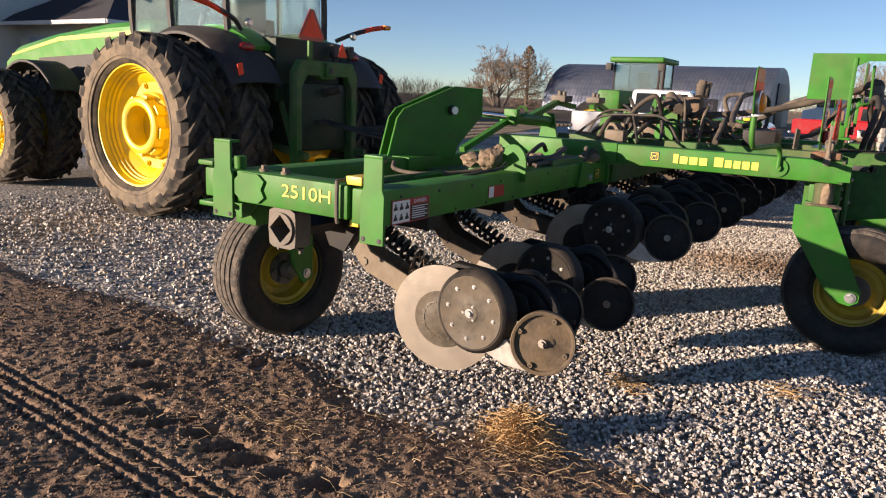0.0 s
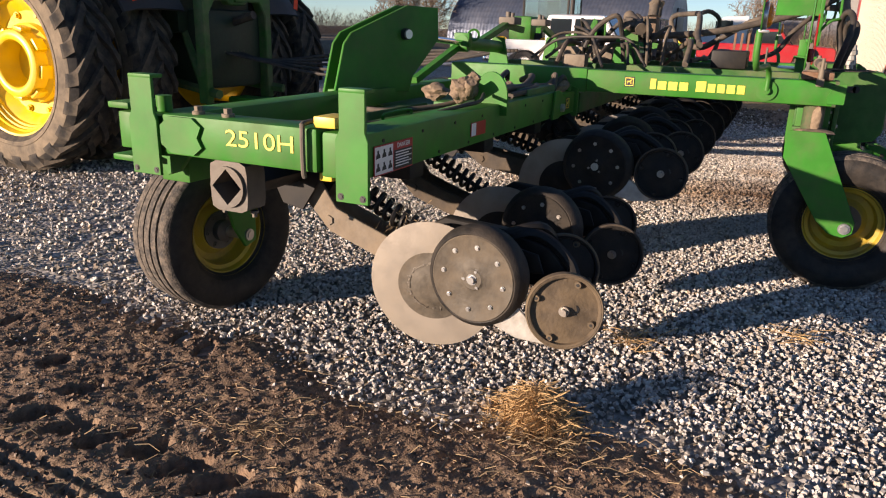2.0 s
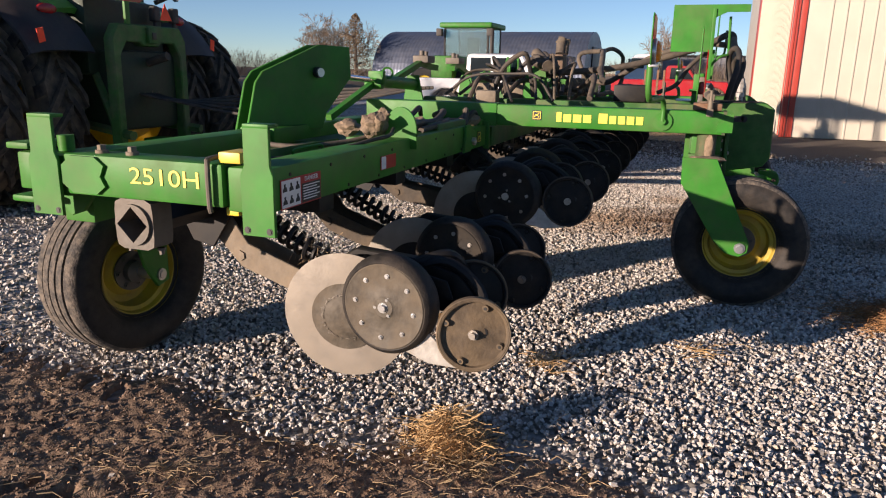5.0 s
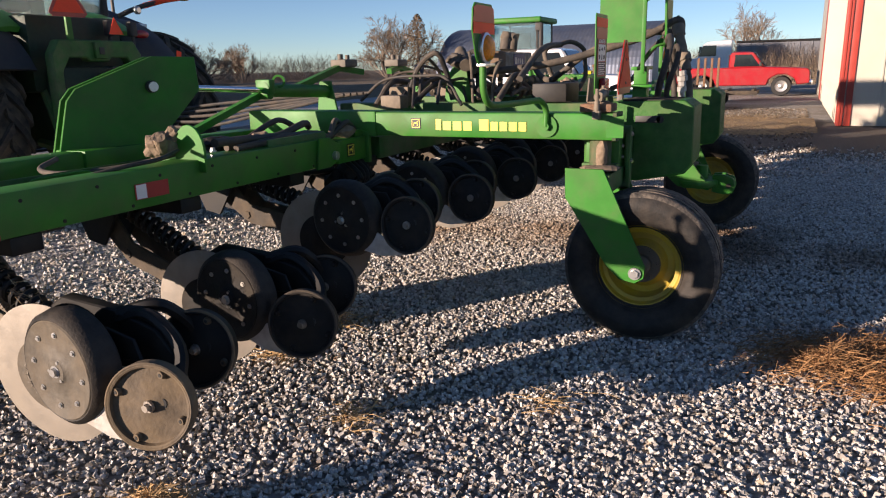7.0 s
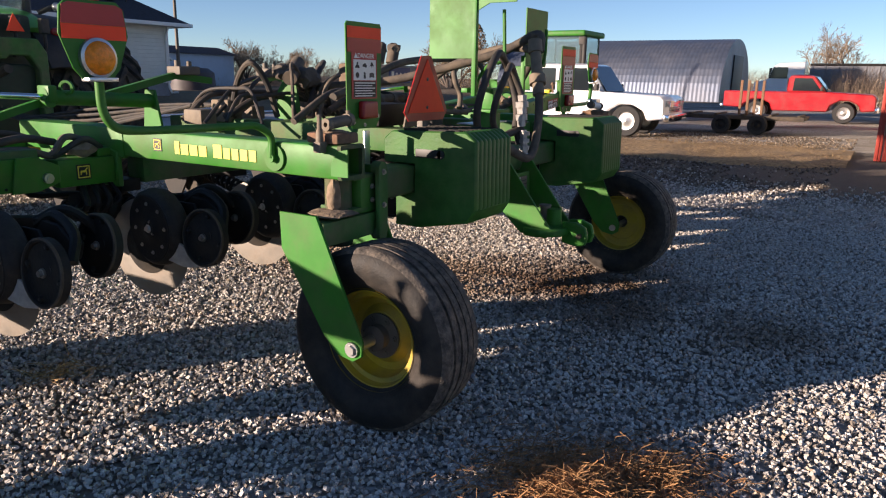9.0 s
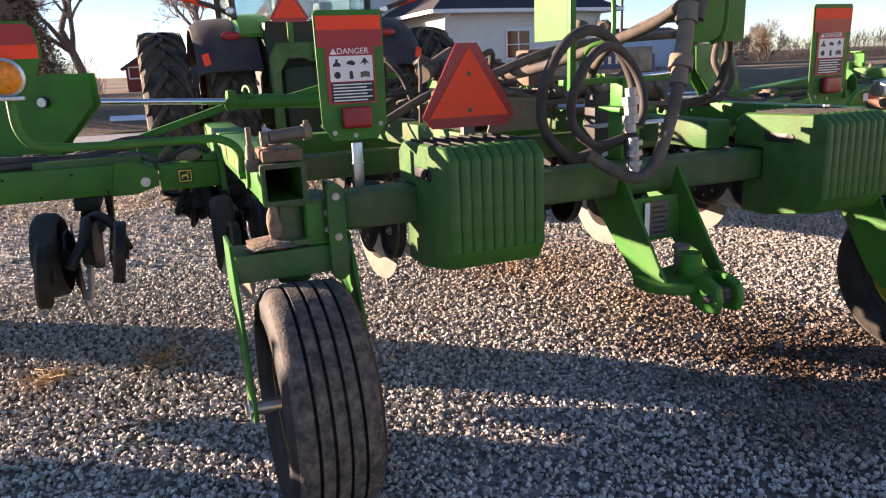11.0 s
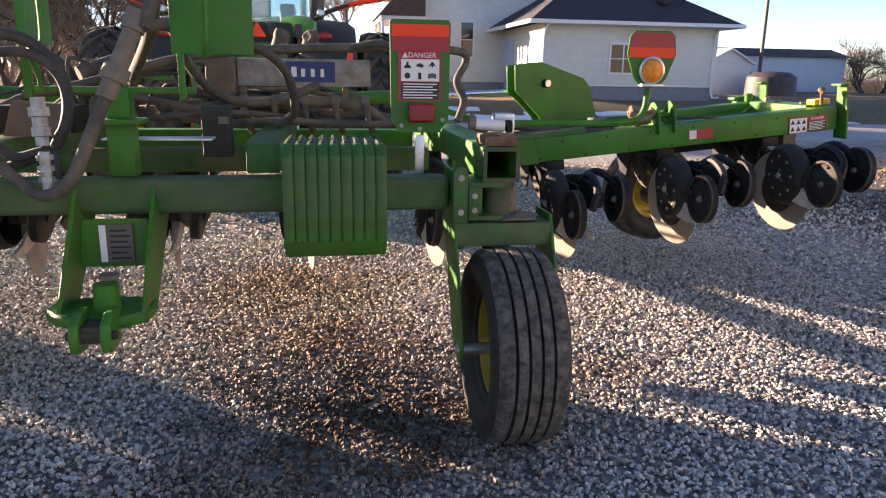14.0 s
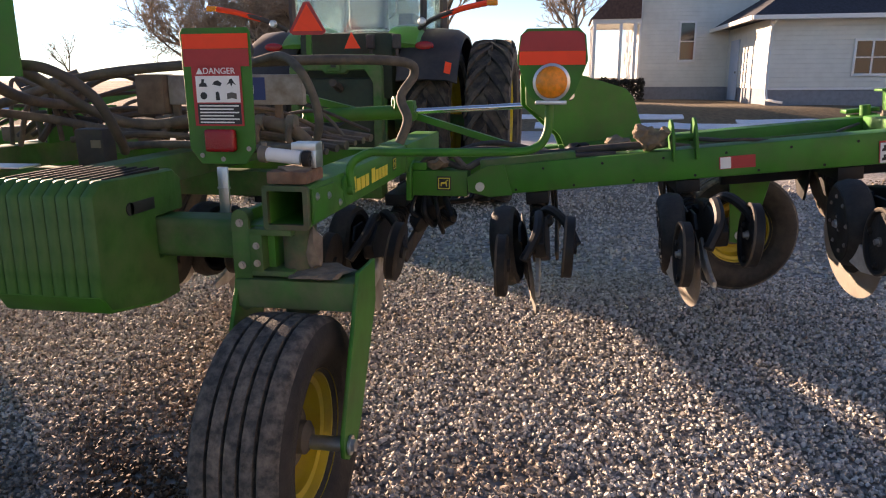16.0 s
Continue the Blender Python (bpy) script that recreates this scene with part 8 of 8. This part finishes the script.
def gravel(n, x0, x1, y0, y1, s0, s1, keep, zfun):
    """Angular crushed stones, each a squashed, skewed box."""
    x, y = rs.uniform(x0, x1, n), rs.uniform(y0, y1, n)
    k = keep(x, y)
    x, y = x[k], y[k]
    n = len(x)
    base = np.array([[-1, -1, -1], [1, -1, -1], [1, 1, -1], [-1, 1, -1], [-1, -1, 1], [1, -1, 1], [1, 1, 1], [-1, 1, 1]], float)
    v = base[None] * rs.uniform(.55, 1.0, (n, 8, 3))
    s = rs.uniform(s0, s1, (n, 1, 1)) * np.stack([rs.uniform(.8, 1.25, n), rs.uniform(.7, 1.1, n), rs.uniform(.5, .85, n)], 1)[:, None]
    v = v * s * .5
    q = rs.normal(size=(n, 4))
    q[:, 1:3] *= .62
    q /= np.linalg.norm(q, axis=1, keepdims=True)
    w, a, b, c = q.T
    R = np.stack([np.stack([1 - 2 * (b * b + c * c), 2 * (a * b - c * w), 2 * (a * c + b * w)], 1),
                  np.stack([2 * (a * b + c * w), 1 - 2 * (a * a + c * c), 2 * (b * c - a * w)], 1),
                  np.stack([2 * (a * c - b * w), 2 * (b * c + a * w), 1 - 2 * (a * a + b * b)], 1)], 1)
    v = np.einsum("nij,nkj->nki", R, v)
    v += np.stack([x, y, zfun(x, y) + rs.uniform(-.004, .003, n)], 1)[:, None]
    f = np.array([[4, 5, 6, 7], [0, 1, 5, 4], [1, 2, 6, 5], [2, 3, 7, 6], [3, 0, 4, 7]])
    return v.reshape(-1, 3), (f[None] + 8 * np.arange(n)[:, None, None]).reshape(-1, 4)

def soil_keep(x, y):
    e = soil_edge(y) + .3 * (field_noise(x, y, 50, 3, 1.3) - .5)
    return (x - e + rs.normal(0, .14, len(x)) > 0) | (rs.rand(len(x)) < .02)

def soil_height(x, y):
    k = np.clip((soil_edge(y) + .3 * (field_noise(x, y, 50, 3, 1.3) - .5) - x) / .35 + .3, 0, 1)
    h = .024 * (field_noise(x, y, 10, 3, 2.0) - .5) + .012 * (field_noise(x, y, 20, 3, 11) - .5) + .017 * (field_noise(x, y, 30, 2, 36) - .5)
    # old tyre prints: two rows of deep lug pits and two strips of fine tread
    def pits(cx, slope, y0, y1, pitch, ru, rv, depth, lean):
        u = x - cx - slope * (y - y0) - .05 * (field_noise(x, y * 0 + np.floor(y / pitch), 37, 1, 1) - .5)
        v = (((y - y0 + lean * u) / pitch) % 1.0 - .5) * pitch
        q = np.sqrt((u / ru) ** 2 + (v / rv) ** 2) + .5 * (field_noise(x, y, 38, 2, 14) - .5)
        return depth * np.clip((1.05 - q) / .4, 0, 1) * (y > y0) * (y < y1)
    h = h - pits(-4.75, 0, 1.0, 2.85, .178, .092, .060, .060, .45)
    h = h - pits(-4.06, .26, 2.45, 3.6, .180, .075, .042, .050, -.3)
    h = h - pits(-4.60, .35, 2.55, 3.6, .30, .080, .055, .045, .3)
    def fine(cx, w, pitch, depth):
        u = x - cx - .06 * (y - 2.3)
        ph = ((y + np.abs(u) * .9) / pitch) % 1.0
        return depth * (np.clip((.28 - np.abs(ph - .5)) / .1, 0, 1) * .8 + .5) * np.clip((w - np.abs(u)) / .02, 0, 1) * np.clip((np.abs(u) - .008) / .01, 0, 1)
    h = h - fine(-4.99, .050, .060, .024) - fine(-5.12, .050, .060, .022)
    w = field_noise(x, y, 71, 3, .8) - .5
    k = k * np.clip(np.minimum(x + 8.9 + 1.2 * w, y + 2.7 + 1.2 * w) / .35, 0, 1)
    return (h + .012) * k - .035 * (1 - k)

lx = np.concatenate([np.linspace(-9.2, -5.62, 45), np.linspace(-5.6, -3.3, 200)])
ly = np.concatenate([np.linspace(-3.0, .28, 80), np.linspace(.3, 4.0, 310), np.linspace(4.02, 9.5, 110)])
nx, ny = len(lx), len(ly)
gx, gy = np.meshgrid(lx, ly)
gz = soil_height(gx.ravel(), gy.ravel())
idx = np.arange(nx * ny).reshape(ny, nx)
quads = np.stack([idx[:-1, :-1], idx[:-1, 1:], idx[1:, 1:], idx[1:, :-1]], -1).reshape(-1, 4)
SOIL = mat("trodden_soil", (0.195, 0.125, 0.080), 0.95, grain=0.5, scale=26, stain=(0.29, 0.205, 0.135), stain_amt=0.75, stain_scale=3.5, bump=0.45, bump_scale=110)
tagged(new("bare_soil", array_mesh("bare_soil", np.stack([gx.ravel(), gy.ravel(), gz], 1), quads, SOIL, True)), "trodden brown soil with tyre prints and straw bits", "soil", kind="structure")

flat = lambda x, y: np.zeros_like(x)
near = gravel(150000, -4.6, 4.6, -2.6, 3.6, .010, .0255, soil_keep, flat)
mid = gravel(72000, -4.2, 9.5, -5.0, 9.5, .015, .034, lambda x, y: soil_keep(x, y) & (x < 7.2 + rs.normal(0, .6, len(x))) & (y > -3.9 + rs.normal(0, .55, len(x))) & (y < 8.4 + rs.normal(0, .6, len(x))) & ~((x > -4.6) & (x < 4.6) & (y > -2.6) & (y < 3.6)), flat)
clods = gravel(30000, -7.0, -3.6, -.6, 5.0, .004, .018, lambda x, y: x < soil_edge(y) + .1, lambda x, y: soil_height(x, y))
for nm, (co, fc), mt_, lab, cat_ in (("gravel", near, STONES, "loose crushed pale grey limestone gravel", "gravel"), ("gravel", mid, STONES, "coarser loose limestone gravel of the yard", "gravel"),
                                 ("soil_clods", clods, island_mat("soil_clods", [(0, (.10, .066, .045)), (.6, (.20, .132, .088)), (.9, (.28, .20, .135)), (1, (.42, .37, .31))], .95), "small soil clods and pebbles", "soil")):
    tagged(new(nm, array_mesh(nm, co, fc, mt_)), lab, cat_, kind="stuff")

DIRT = island_mat("yard_dirt", [(0, (.07, .052, .038)), (.5, (.13, .10, .072)), (.85, (.24, .20, .155)), (1, (.42, .38, .33))], .95)
dirt = gravel(26000, 6.2, 19.0, -1.2, 9.5, .014, .055, lambda x, y: rs.rand(len(x)) < np.clip((x - 6.2) / 1.6, 0, 1) * np.clip((field_noise(x, y, 80, 3, .9) - .3) / .3, .12, 1), lambda x, y: np.full_like(x, -.006))
tagged(new("yard_dirt", array_mesh("yard_dirt", *dirt, DIRT)), "brown dirt and loose stones between yard and shed", "soil", kind="stuff")
gn = 24000
bx, by = rs.uniform(9.8, 16.0, gn), rs.uniform(-1.15, 9.8, gn)
kp = rs.rand(gn) < np.clip((field_noise(bx, by, 90, 3, .8) - .32) / .25, .04, 1)
bx, by = bx[kp], by[kp]
gn = len(bx)
ba, bl, bw = rs.uniform(0, 6.283, gn), rs.uniform(.05, .15, gn), rs.uniform(.003, .007, gn)
ux, uy, uz = np.cos(ba) * bl, np.sin(ba) * bl, bl * rs.uniform(.05, .75, gn)
bz = np.array([max(-.012, shed_lawn(a, b)) for a, b in zip(bx, by)]) - .004
blades = np.stack([np.stack([bx - bw * np.sin(ba), by + bw * np.cos(ba), bz], 1), np.stack([bx + bw * np.sin(ba), by - bw * np.cos(ba), bz], 1), np.stack([bx + ux, by + uy, bz + uz], 1)], 1)
tagged(new("dead_grass", array_mesh("dead_grass", blades.reshape(-1, 3), np.arange(3 * gn).reshape(-1, 3), island_mat("dead_grass_blades", [(0, (.16, .105, .055)), (.6, (.32, .215, .11)), (1, (.46, .34, .19))], .9))), "short dead tan grass beside the shed", "grass", kind="stuff")

STRAW_L = mat("trodden_straw", (0.30, 0.215, 0.12), 0.9, grain=0.3, scale=60)
def straw_pile(x, y, rx, ry, h, n, seed, material, label, length=.16):
    """Loose bent stalks, each a thin three-sided tube."""
    r = random.Random(seed)
    bm = bmesh.new()
    for k in range(n):
        a, q = r.uniform(0, 6.283), abs(r.gauss(0, .5))
        p = Vector((x + rx * q * math.cos(a), y + ry * q * math.sin(a), .012 + h * max(0, 1 - q) * r.random()))
        d = Vector((r.gauss(0, 1), r.gauss(0, 1), r.gauss(0, .22 + 2.2 * h))).normalized() * length * r.uniform(.3, 1)
        m = p + d * .5 + Vector((r.gauss(0, .01), r.gauss(0, .01), r.uniform(0, .02)))
        e = p + d
        e.z = max(.008, e.z)
        w = r.uniform(.0009, .0022)
        rings = [[bm.verts.new(c + Vector((w * math.cos(t), w * math.sin(t) * .7, w * math.sin(t)))) for t in (0, 2.1, 4.2)] for c in (p, m, e)]
        for A, C in zip(rings, rings[1:]):
            for t in range(3):
                bm.faces.new((A[t], A[(t + 1) % 3], C[(t + 1) % 3], C[t]))
    solo("straw_pile", bm, material, label, "straw", "straw piles", kind="stuff", smooth=False, at=(x, y, 0))

straw_pile(-3.93, 1.02, .13, .16, .13, 2000, 1, STRAW, "small golden tuft of straw", .11)
straw_pile(-1.62, -1.02, .42, .50, .05, 2600, 2, STRAW_B, "flat patch of brown straw", .11)
straw_pile(-1.35, -1.25, .34, .40, .03, 700, 12, STRAW_B, "flat patch of brown straw", .11)
straw_pile(-1.85, -1.25, .30, .30, .03, 450, 13, STRAW_B, "flat patch of brown straw", .11)
straw_pile(-3.02, .84, .14, .12, .02, 70, 3, STRAW, "few scattered straw stalks")
straw_pile(-2.6, 1.55, .14, .14, .02, 50, 4, STRAW, "few scattered straw stalks")
straw_pile(-2.05, 1.55, .2, .2, .02, 90, 5, STRAW, "few scattered straw stalks")
straw_pile(-4.5, 1.9, 1.2, 2.2, .01, 420, 6, STRAW_L, "thin straw litter trodden into soil", .09)
straw_pile(-4.1, .9, .55, .9, .012, 330, 7, STRAW_L, "thin straw litter trodden into soil", .10)
straw_pile(-2.6, .1, .16, .14, .02, 40, 8, STRAW, "few scattered straw stalks")
